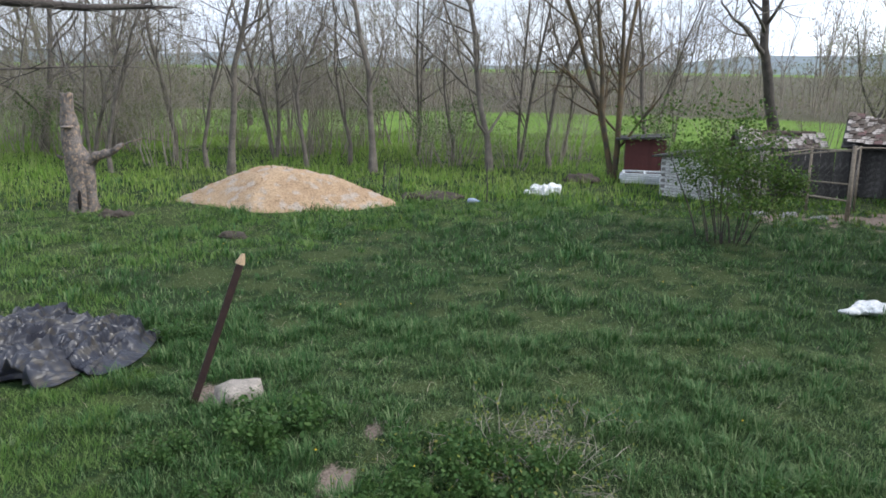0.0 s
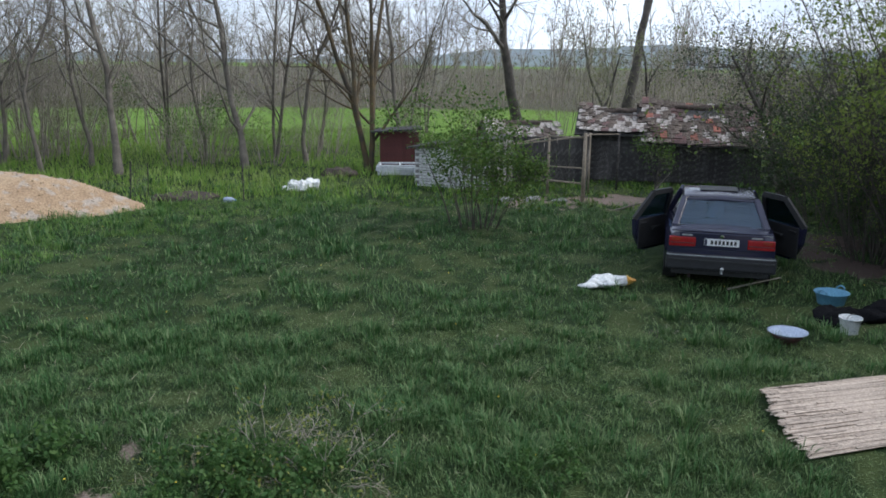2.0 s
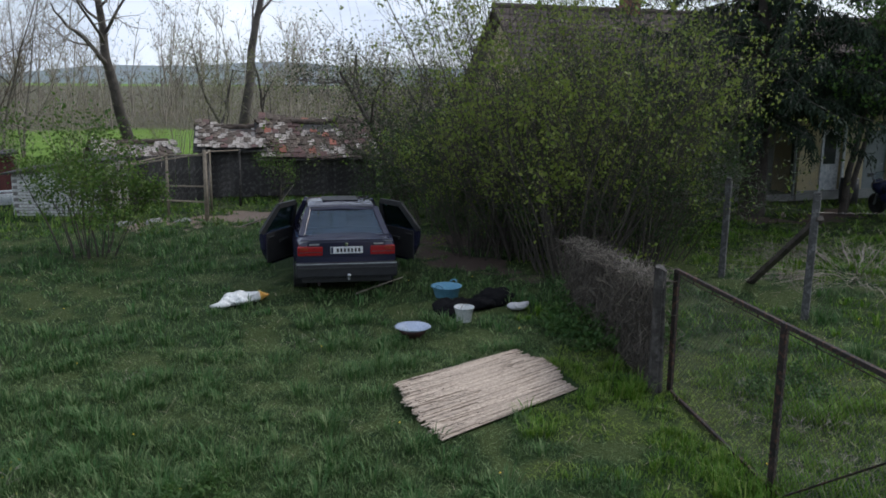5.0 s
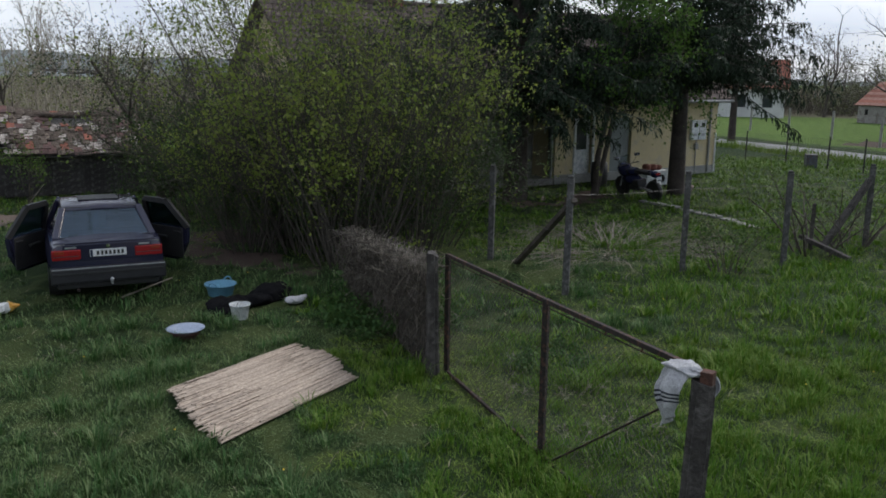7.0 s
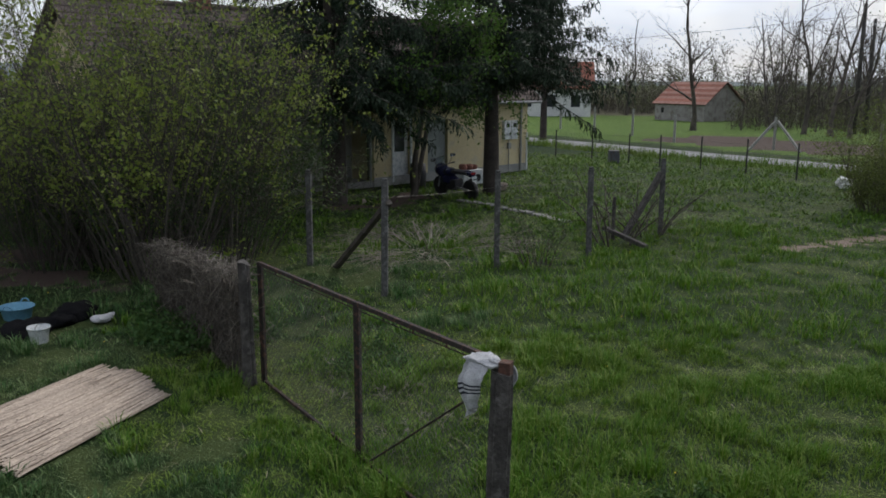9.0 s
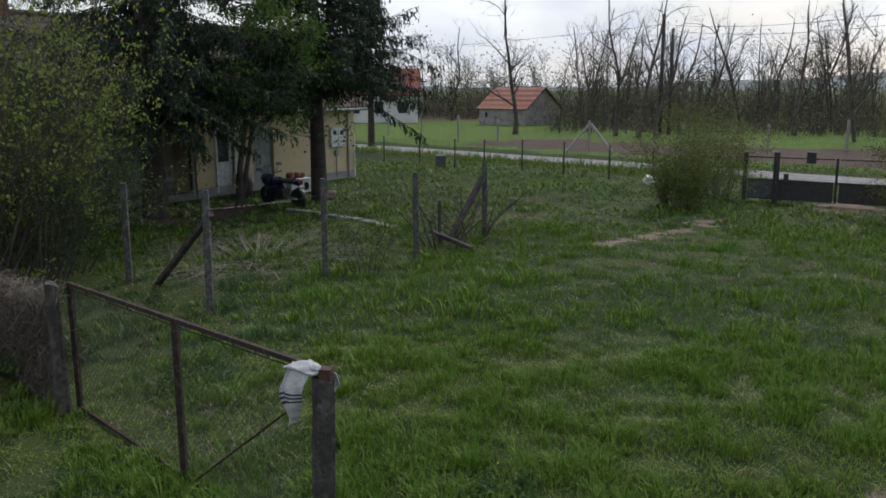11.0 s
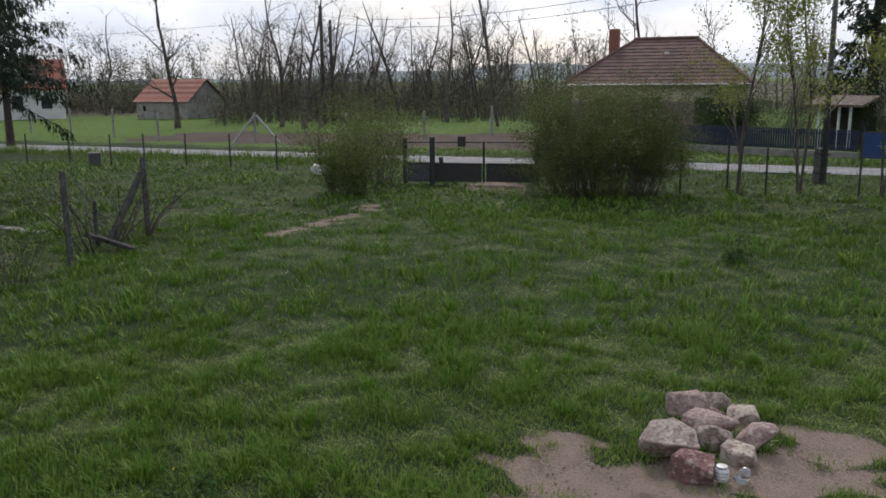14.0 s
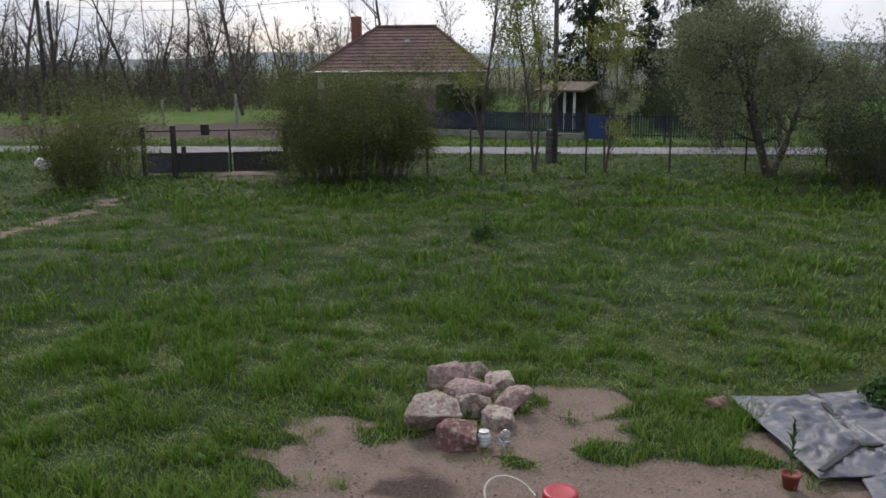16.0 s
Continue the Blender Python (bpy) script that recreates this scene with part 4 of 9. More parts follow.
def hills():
    """Low wooded hills on the skyline, distance haze mixed into their colour."""
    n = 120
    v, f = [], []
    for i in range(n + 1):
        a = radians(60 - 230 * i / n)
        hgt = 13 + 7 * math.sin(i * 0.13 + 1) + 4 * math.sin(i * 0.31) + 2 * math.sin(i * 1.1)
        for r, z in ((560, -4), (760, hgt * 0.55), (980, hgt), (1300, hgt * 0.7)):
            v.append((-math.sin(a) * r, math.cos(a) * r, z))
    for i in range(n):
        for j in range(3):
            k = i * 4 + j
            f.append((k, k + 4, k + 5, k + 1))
    return tagged(link("hills", v, f, mat("haze_tinted_hills", (0.185, 0.215, 0.245), (0.16, 0.20, 0.19), 0.012, 1.0, bump=0, fine=0.1, coords="Object"), smooth=True), "wooded hills on the skyline, tinted blue-green with distance haze", "hills", kind="structure")


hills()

# trees across the road, each where it stands
# Backlight is put into the colour: dark bark to the twigs, unlike the locusts'.
DARK = "bare roadside tree with crooked limbs, coloured dark like a backlit silhouette"
locust += [place(bare_tree("roadside_tree", 16, 10.0, 0.16, DARK, shares=(0, 4, 6, 10), twig="bark", spread=(28, 60)), 68.0, -10.5, 30),
           place(bare_tree("roadside_tree", 17, 9.5, 0.15, DARK, shares=(0, 4, 5, 11), twig="bark", spread=(28, 60)), 77.0, -14.5, 80),
           place(bare_tree("roadside_tree", 18, 10.0, 0.17, DARK, fork=2, shares=(0, 4, 5, 9), twig="bark", spread=(28, 60)), 72.0, -18.0, 10)]
for x, y, k, s in ((63.7, 6.1, 5, 1.1), (70.5, 1.0, 7, 1.0), (63.5, -1.2, 6, 1.0), (61.5, -2.8, 5, 1.05), (60.0, -3.9, 6, 0.95), (86.0, -1.0, 7, 1.1), (81.0, 0.5, 7, 1.0), (58.0, -16.0, 7, 1.1), (66.0, -14.0, 5, 1.0), (70.0, -23.0, 7, 1.0), (57.2, -25.1, 6, 1.15), (72.0, -6.5, 6, 1.0), (75.0, -9.0, 5, 1.0),
                   (90.0, 15.5, 6, 1.0), (83.0, -3.0, 5, 1.0), (84.0, -20.0, 6, 1.1), (90.0, -25.0, 5, 1.0), (88.0, -10.0, 6, 1.1), (79.0, -6.0, 7, 1.0), (93.0, -6.0, 5, 1.1), (85.0, -14.5, 7, 0.95)):
    again(locust[k], x, y, rnd.uniform(0, 360), s)

# leafy bush by the coop
place(shrub("bush", 51, 18, 2.3, 0.55, "fresh green leafy bush in front of the hen house", "leaf_bush", 13, 0.068, (0, 5, 4), 0.40, "bark", 0.12, "bush", r=0.020, low=0.45, clump=-0.25, vary=(0.45, 1.15)), 5.8, 17.2)
# tall hazel thicket along the fence
hz = dict(leaf="leaf_hazel", per=4, size=0.074, shares=(0, 9, 3), tilt=0.55, scatter=0.06, bark="bark_hazel", group="hazel thicket", r=0.024, low=0.22, spread=(18, 50), clump=-0.12, vary=(0.35, 1.2))
HAZEL = "tall overgrown hazel with pale stems and young leaves"
hazels = [place(shrub("hazel_shrub", 52, 46, 5.7, 0.8, HAZEL, **hz), 12.7, 11.5),
          place(shrub("hazel_shrub", 53, 40, 5.0, 0.7, HAZEL, **hz), 12.3, 10.2, 40)]
again(hazels[0], 13.2, 9.5, 150, 0.66)
again(hazels[1], 13.9, 12.9, 200, 1.0)
again(hazels[1], 11.9, 12.4, 290, 0.62)
# Very dark leaves paint the shade inside the thicket and behind the car.
dark = place(shrub("hedge_shrub", 54, 24, 3.4, 0.9, "dense shrub behind the car, leaves coloured dark for shade", "leaf_shade", 12, 0.06, (0, 5, 4), 0.5, "bark", 0.14), 14.4, 13.6)
for x, y, s in ((15.6, 15.8, 1.15), (17.0, 13.2, 1.2), (13.6, 15.8, 0.75), (13.4, 11.0, 0.8), (14.4, 10.0, 0.8), (12.6, 12.6, 0.6), (15.4, 11.6, 1.1), (17.6, 17.6, 1.0)):
    again(dark, x, y, rnd.uniform(0, 360), s)
gnarled = place(bare_tree("fruit_tree", 56, 4.6, 0.13, "gnarled dark fruit tree between the shed and the thicket", (0, 6, 7, 11), fork=3, splay=0.45, spread=(40, 85), lift=0.02, bark="bark", twig="bark", leaf="leaf_grey", per=2, size=0.06, group="orchard trees", low=0.3, ratio=(0.35, 0.55)), 14.6, 18.4, 0, 1.05)
orchard = place(bare_tree("fruit_tree", 55, 4.6, 0.10, "twiggy bare fruit tree beyond the shed roof", (0, 5, 6, 9), spread=(35, 80), lift=0.02, leaf="leaf_haze", per=2, size=0.06, group="orchard trees"), 18.6, 24.5)
for x, y, s in ((16.2, 27.5, 1.1), (20.5, 20.5, 1.1), (14.5, 31.0, 1.0), (21.0, 27.0, 1.2), (24.0, 31.0, 1.2), (19.5, 37.0, 1.2)):
    again(orchard, x, y, rnd.uniform(0, 360), s)
place(shrub("elder_bush", 57, 5, 1.6, 0.10, "slim leafy elder growing against the shed wall", "leaf_bush", 6, 0.06, (0, 4, 3), 0.12, "bark", 0.10, "bush", r=0.014), 12.75, 21.59)
# spruces before the house
sp = [place(spruce("spruce", 61, 13.0, 0.30, "tall dark spruce with drooping boughs and bare lower trunk", 2.9, 5.0, 44, thick=56, curve=1.6), 21.5, 11.7),
      place(spruce("spruce", 62, 12.5, 0.22, "tall dark spruce with drooping boughs and bare lower trunk", 3.6, 5.1, 44, thick=56, curve=1.6), 25.7, 8.4, 90)]
far_sp = place(spruce("spruce", 64, 11.0, 0.19, "dark spruce standing farther off by the road", 3.7, 3.0, 24, "spruces", 9, 2.4), 49.3, 13.2)
place(bare_tree("yard_tree", 63, 6.6, 0.14, "small leafy tree with forked trunk before the house", (0, 6, 6, 8), fork=2, lean=(0.10, -0.17), spread=(30, 75), leaf="leaf_yard", per=7, size=0.10, low=0.45, group="house trees", ratio=(0.3, 0.5)), 23.9, 10.3)
# bushes by the gate
place(shrub("bush", 71, 34, 2.4, 0.5, "light green budding bush beside the gate", "leaf_gate", 9, 0.05, (0, 6, 5), 0.34, "bark", 0.10, "bush", low=0.08, r=0.014, vary=(0.22, 1.05)), 25.8, -2.7)
place(shrub("bush", 72, 26, 2.1, 0.5, "loose budding bush behind the gate bush", "leaf_gate", 6, 0.05, (0, 5, 5), 0.28, "bark", 0.12, "bush", r=0.015, low=0.12), 28.6, -4.0)
big = shrub("willow_bush", 73, 210, 2.85, 1.55, "large dense rounded bush of thin upright twigs by the gate", "leaf_olive", 20, 0.042, (0, 5, 3), 0.36, "bark", 0.13, "bush", low=0.02, r=0.012, spread=(15, 50), vary=(0.4, 1.0))
place(big, 23.9, -10.1)
for x, y, s in ((22.8, -13.9, 1.0), (21.9, -15.3, 1.05), (20.9, -17.2, 0.8)):
    o = place(bare_tree("young_poplar", 74 + int(s * 20), 6.4, 0.07, "slim young tree with yellow-green leaves along the fence", (0, 3, 5, 9), fork=2, splay=0.07, spread=(12, 32), lift=0.08, leaf="leaf_yellow", per=8, size=0.075, group="young trees by the fence"), x, y, 30 * x, s)
place(bare_tree("plum_tree", 77, 5.5, 0.17, "spreading plum tree with dense greyish young leaves", (0, 6, 8, 13), fork=3, splay=0.36, spread=(35, 85), lift=0.0, leaf="leaf_plum", per=15, size=0.062, group="fruit trees", low=0.22, twig="bark", ratio=(0.34, 0.52)), 18.2, -21.3)
blossom = place(bare_tree("cherry_tree", 78, 3.3, 0.12, "low blossoming white fruit tree behind the blue fence", (0, 5, 6, 10), spread=(40, 85), lift=0.0, leaf="blossom", per=9, size=0.055, group="fruit trees"), 34.5, -29.6)
again(blossom, 22.0, -33.5, 90, 0.95)
hedge = shrub("hedge_shrub", 79, 34, 2.4, 1.0, "dark scrubby hedge at the edge of the yard", "leaf_shade", 7, 0.05, (0, 6, 4), 0.55, "bark", 0.12, "hedge", low=0.1, r=0.014)
place(hedge, 14.5, -21.0, 0, 0.8)
for x, y, s in ((16.0, -22.6, 0.7), (13.0, -21.0, 0.95), (11.5, -22.5, 1.2), (15.3, -23.6, 0.95), (17.6, -24.6, 0.9), (24.2, -26.0, 1.0), (38.2, -25.4, 0.7), (35.4, -28.4, 0.9), (33.6, -30.6, 1.2), (31.6, -30.5, 0.9)):
    again(hedge, x, y, rnd.uniform(0, 360), s)
place(shrub("hedge_shrub", 80, 60, 2.3, 0.7, "dense dark evergreen bush against the purple house wall", "leaf_shade", 14, 0.06, (0, 5, 3), 0.3, "bark", 0.14, "bush", low=0.05, r=0.012), 39.2, -22.8)
garden_sp = place(spruce("spruce", 65, 15.0, 0.25, "dense dark spruce standing in a neighbour's garden", 0.6, 4.2, 40, "spruces", 13, 2.4), 36.2, -36.2)
for x, y, s in ((43.9, -34.3, 1.1), (41.9, -37.2, 0.55), (38.5, -39.5, 0.85)):
    again(garden_sp, x, y, rnd.uniform(0, 360), s)


# ---- surfaces of things ----
M.update({
    "asphalt": mat("worn_asphalt", (0.235, 0.235, 0.24), (0.18, 0.18, 0.185), 0.7, 0.9, bump=0.3, fine=40, c=(0.15, 0.15, 0.15)),
    "gravel": mat("sandy_gravel", (0.40, 0.285, 0.175), (0.31, 0.21, 0.125), 1.6, 0.95, bump=1.0, fine=22, c=(0.36, 0.30, 0.24)),
    "deadwood": mat("weathered_dead_wood", (0.21, 0.18, 0.16), (0.10, 0.085, 0.075), 6, 0.9, bump=1.0, fine=28, c=(0.30, 0.22, 0.15)),
    "hollow": mat("shaded_hollow", (0.02, 0.015, 0.012), None, 6, 1.0, bump=0.5),
    "tarp": mat("black_plastic_sheet", (0.017, 0.018, 0.026), (0.034, 0.036, 0.048), 3, 0.38, bump=0.15, fine=14, c=(0.055, 0.048, 0.040)),
    "sheet": mat("grey_plastic_sheet", (0.088, 0.096, 0.122), (0.122, 0.129, 0.150), 2.2, 0.5, bump=0.2, fine=12, c=(0.155, 0.155, 0.155)),
    "brown_paint": mat("dark_brown_paint", (0.045, 0.022, 0.017), (0.03, 0.016, 0.014), 8, 0.6, bump=0.2),
    "fresh_wood": mat("fresh_cut_wood", (0.50, 0.36, 0.22), (0.40, 0.28, 0.17), 20, 0.8),
    "grey_wood": mat("grey_weathered_wood", (0.070, 0.063, 0.058), (0.026, 0.023, 0.021), 5, 0.9, bump=1.0, fine=32, c=(0.082, 0.075, 0.070)),
    "pale_wood": mat("pale_raw_timber", (0.30, 0.25, 0.19), (0.20, 0.165, 0.125), 5, 0.9, bump=0.5, fine=35),
    "concrete": mat("grey_cast_concrete", (0.27, 0.265, 0.25), (0.19, 0.185, 0.175), 6, 0.9, bump=0.4, fine=50, c=(0.33, 0.33, 0.31)),
    "post_concrete": mat("grey_post_concrete", (0.080, 0.079, 0.077), (0.048, 0.047, 0.045), 6, 0.9, bump=0.6, fine=50, c=(0.12, 0.12, 0.115)),
    "rust": mat("rusty_painted_steel", (0.036, 0.026, 0.024), (0.018, 0.016, 0.015), 9, 0.75, 0.3, bump=0.4, fine=50, c=(0.085, 0.045, 0.032)),
    "rust_red": mat("orange_rusted_steel", (0.105, 0.048, 0.032), (0.050, 0.028, 0.022), 9, 0.8, 0.2, bump=0.5, fine=50),
    "wire": mat("dull_galvanised_wire", (0.16, 0.155, 0.15), (0.10, 0.085, 0.07), 4, 0.55, 0.7, bump=0),
    "reed": mat("dry_reed_stalks", (0.44, 0.36, 0.290), (0.31, 0.25, 0.200), 3, 0.85, bump=0.4, fine=60, rand=0.22),
    "brush": leaf_mat("dry_brush_stalks", (0.105, 0.090, 0.074), (0.062, 0.053, 0.044), (0.24, 0.21, 0.175), 1.5, 0.1, power=2.5),
    "brush_pale": leaf_mat("bleached_twigs", (0.20, 0.175, 0.15), (0.14, 0.12, 0.10), (0.34, 0.31, 0.27), 1.5, 0.1, power=2.0),
    "brush_core": mat("matted_dead_stems", (0.050, 0.042, 0.034), (0.026, 0.022, 0.018), 8, 0.95, bump=1.0, fine=45, c=(0.085, 0.072, 0.058)),
    "cloth": mat("grey_white_towel", (0.44, 0.44, 0.45), (0.36, 0.36, 0.38), 7, 0.95, bump=0.4, fine=120),
    "stripe": mat("navy_stripe_cloth", (0.03, 0.032, 0.045), None, 9, 0.95),
    "black_cloth": mat("black_fabric", (0.007, 0.007, 0.008), (0.011, 0.011, 0.012), 9, 1.0, bump=0.5, fine=40, spec=0.05),
    "white_plastic": mat("white_plastic_film", (0.70, 0.70, 0.68), (0.62, 0.62, 0.60), 6, 0.5, bump=0.3, fine=25),
    "orange": mat("orange_plastic_print", (0.68, 0.30, 0.05), (0.62, 0.42, 0.10), 8, 0.5, bump=0.3),
    "enamel": mat("pale_enamel", (0.34, 0.39, 0.50), (0.28, 0.33, 0.43), 5, 0.25, bump=0.05, spec=0.6),
    "enamel_rust": mat("chipped_maroon_enamel", (0.07, 0.028, 0.024), (0.04, 0.022, 0.02), 8, 0.5, bump=0.2),
    "blue_plastic": mat("faded_blue_plastic", (0.13, 0.30, 0.42), (0.10, 0.24, 0.36), 5, 0.5, bump=0.1),
    "zinc": mat("scuffed_zinc", (0.45, 0.46, 0.47), (0.30, 0.31, 0.32), 7, 0.4, 0.6, bump=0.1),
    "car_paint": mat("dark_metallic_paint", (0.017, 0.017, 0.038), (0.021, 0.021, 0.044), 3, 0.14, 0.0, bump=0.0, fine=200, spec=0.6),
    "bumper": mat("dark_bumper_plastic", (0.017, 0.017, 0.020), (0.024, 0.024, 0.027), 5, 0.42, bump=0.1),
    "black_trim": mat("black_rubber_trim", (0.018, 0.018, 0.019), (0.028, 0.028, 0.028), 7, 0.6, bump=0.1),
    "tail_red": mat("red_tail_lens", (0.28, 0.012, 0.014), (0.22, 0.010, 0.012), 12, 0.25, bump=0.05),
    "tail_amber": mat("amber_tail_lens", (0.26, 0.035, 0.015), None, 12, 0.25, bump=0.05),
    "white_paint": mat("flaking_white_paint", (0.66, 0.67, 0.66), (0.50, 0.52, 0.53), 5, 0.7, bump=0.3, c=(0.40, 0.44, 0.46)),
    "plate_white": mat("clean_white_plate", (0.70, 0.70, 0.70), (0.62, 0.62, 0.62), 5, 0.4, bump=0),
    "glyph": mat("black_lettering", (0.02, 0.02, 0.02), None, 9, 0.6, bump=0),
    "seat": mat("dark_car_upholstery", (0.035, 0.035, 0.038), None, 9, 0.9),
    "chrome": mat("chromed_metal", (0.65, 0.66, 0.68), (0.6, 0.6, 0.62), 4, 0.12, 1.0, bump=0),
    "whitewash": mat("whitewashed_brick", (0.62, 0.62, 0.60), (0.48, 0.47, 0.45), 4, 0.95, bump=0.8, fine=30, c=(0.30, 0.26, 0.23), rand=0.12),
    "mortar": mat("grey_mortar", (0.26, 0.25, 0.235), (0.18, 0.17, 0.16), 6, 0.95, bump=0.6),
    "tile_red": mat("red_clay_tile", (0.30, 0.11, 0.075), (0.21, 0.085, 0.06), 5, 0.9, bump=0.5, rand=0.2),
    "tile_faded": mat("faded_red_tile", (0.36, 0.20, 0.16), (0.26, 0.13, 0.10), 3, 0.9, bump=0.5),
    "tile_old": mat("mossy_clay_tile", (0.105, 0.078, 0.062), (0.065, 0.05, 0.042), 5, 0.95, bump=0.8, c=(0.16, 0.13, 0.10), rand=0.25),
    "tile_pale": mat("lichened_pale_tile", (0.42, 0.38, 0.345), (0.27, 0.235, 0.21), 6, 0.95, bump=0.8, c=(0.13, 0.11, 0.09), rand=0.2),
    "tile_brown": mat("weathered_brown_tile", (0.150, 0.082, 0.072), (0.085, 0.054, 0.050), 2, 0.9, bump=0.5, rand=0.18),
    "tile_grey": mat("grey_brown_roof_tile", (0.105, 0.080, 0.070), (0.066, 0.052, 0.047), 3, 0.95, bump=0.5, rand=0.15),
    "dark_boards": mat("black_tarred_boards", (0.040, 0.037, 0.036), (0.062, 0.058, 0.056), 4, 0.95, bump=0.6, c=(0.10, 0.095, 0.09), rand=0.2),
    "dark_block": mat("dark_concrete_block", (0.075, 0.073, 0.074), (0.042, 0.040, 0.040), 4, 0.95, bump=0.6, fine=40, rand=0.25),
    "red_boards": mat("dull_red_boards", (0.095, 0.032, 0.027), (0.080, 0.028, 0.025), 4, 0.9, bump=0.4, rand=0.1),
    "felt": mat("black_roofing_felt", (0.035, 0.035, 0.036), (0.055, 0.052, 0.05), 4, 0.95, bump=0.5),
    "yellow_render": mat("cream_yellow_render", (0.56, 0.47, 0.285), (0.50, 0.42, 0.26), 1.2, 0.95, bump=0.3, fine=70, c=(0.47, 0.41, 0.29)),
    "grey_render": mat("stained_grey_render", (0.30, 0.30, 0.28), (0.22, 0.22, 0.21), 2, 0.95, bump=0.4),
    "grey_door": mat("grey_green_door_paint", (0.24, 0.265, 0.26), (0.19, 0.21, 0.21), 3, 0.7, bump=0.2),
    "pipe": mat("grey_zinc_pipe", (0.30, 0.30, 0.30), (0.24, 0.24, 0.245), 5, 0.5, 0.5, bump=0.1),
    # Near-black that paints in the unlit inside of openings.
    "dark_void": mat("unlit_room", (0.012, 0.012, 0.012), None, 5, 1.0, bump=0),
    "purple_render": mat("faded_purple_render", (0.27, 0.15, 0.22), (0.23, 0.13, 0.19), 1.2, 0.95, bump=0.3, fine=60),
    "cream_render": mat("pale_cream_render", (0.50, 0.44, 0.33), (0.44, 0.39, 0.30), 1.2, 0.95, bump=0.3, fine=60),
    "white_render": mat("white_render", (0.60, 0.60, 0.59), (0.50, 0.50, 0.50), 0.8, 0.95, bump=0.2, fine=40),
    "barn_wall": mat("patchy_limewashed_wall", (0.30, 0.285, 0.265), (0.22, 0.205, 0.19), 1.0, 0.95, bump=0.4, fine=30, c=(0.17, 0.15, 0.135)),
    "blue_metal": mat("dark_blue_fence_paint", (0.017, 0.024, 0.062), (0.013, 0.018, 0.050), 3, 0.5, bump=0.1),
    "blue_bright": mat("bright_blue_gate_paint", (0.020, 0.055, 0.17), (0.016, 0.045, 0.14), 3, 0.5, bump=0.1),
    "dark_steel": mat("dark_painted_steel", (0.032, 0.034, 0.038), (0.05, 0.045, 0.042), 6, 0.6, 0.3, bump=0.2),
    "steel_sheet": mat("grey_blue_steel_sheet", (0.085, 0.095, 0.115), (0.06, 0.06, 0.068), 3, 0.6, 0.2, bump=0.2, c=(0.07, 0.05, 0.045)),
    "rock_pink": mat("pink_quarry_stone", (0.34, 0.245, 0.225), (0.20, 0.125, 0.118), 9, 0.9, bump=1.0, fine=30, c=(0.34, 0.29, 0.25)),
    "rock_grey": mat("grey_beige_quarry_stone", (0.42, 0.36, 0.30), (0.24, 0.20, 0.17), 9, 0.9, bump=1.0, fine=30, c=(0.22, 0.14, 0.125)),
    "rock_red": mat("dull_red_quarry_stone", (0.21, 0.105, 0.098), (0.13, 0.070, 0.066), 9, 0.9, bump=1.0, fine=30, c=(0.32, 0.25, 0.22)),
    "red_plastic": mat("red_plastic", (0.36, 0.018, 0.030), (0.31, 0.015, 0.026), 5, 0.4, bump=0.05),
    "terracotta": mat("red_brown_flower_pot", (0.23, 0.055, 0.035), (0.19, 0.045, 0.03), 6, 0.6, bump=0.1),
    "hose": mat("pale_rubber_hose", (0.52, 0.49, 0.42), (0.45, 0.42, 0.36), 6, 0.6, bump=0.1),
    "red_cord": mat("red_cord", (0.36, 0.09, 0.07), None, 6, 0.7, bump=0.1),
    "moto_blue": mat("dark_blue_fairing", (0.022, 0.026, 0.075), (0.018, 0.02, 0.055), 5, 0.25, 0.2, bump=0, spec=0.6),
    "slab": mat("pale_concrete_slab", (0.24, 0.235, 0.22), (0.17, 0.165, 0.155), 3, 0.95, bump=0.4),
    "brick_red": mat("old_red_brick", (0.26, 0.11, 0.08), (0.20, 0.09, 0.07), 6, 0.95, bump=0.6, rand=0.15),
})


def glass_mat(name, colour, alpha):
    """Clear glass, a little tinted."""
    m = bpy.data.materials.new(name)
    m.use_nodes = True
    p = m.node_tree.nodes["Principled BSDF"]
    p.inputs["Base Color"].default_value = (*colour, 1)
    p.inputs["Roughness"].default_value, p.inputs["IOR"].default_value = 0.03, 1.45
    p.inputs["Transmission Weight"].default_value = alpha
    return m


M["glass"] = glass_mat("window_glass", (0.75, 0.82, 0.85), 1.0)
M["car_glass"] = glass_mat("sky_tinted_car_glass", (0.05, 0.09, 0.15), 1.0)
# Raised IOR and blue specular tint paint in a sky reflection.
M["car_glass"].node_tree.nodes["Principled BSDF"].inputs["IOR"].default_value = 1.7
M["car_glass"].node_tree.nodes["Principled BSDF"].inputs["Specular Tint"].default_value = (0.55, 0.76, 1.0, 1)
M["dark_glass"] = glass_mat("dark_room_glass", (0.03, 0.035, 0.04), 0.0)
M["jar_glass"] = glass_mat("clear_glass", (0.9, 0.93, 0.93), 1.0)


def ground_at(x, y):
    return float(gz(x, y))


def roughen(bm, amount, scale, seed=0):
    """Pushes vertices about by smooth noise."""
    for v in bm.verts:
        v.co += noise.noise_vector(v.co * scale + Vector((seed, seed * 2, 0))) * amount
    return bm


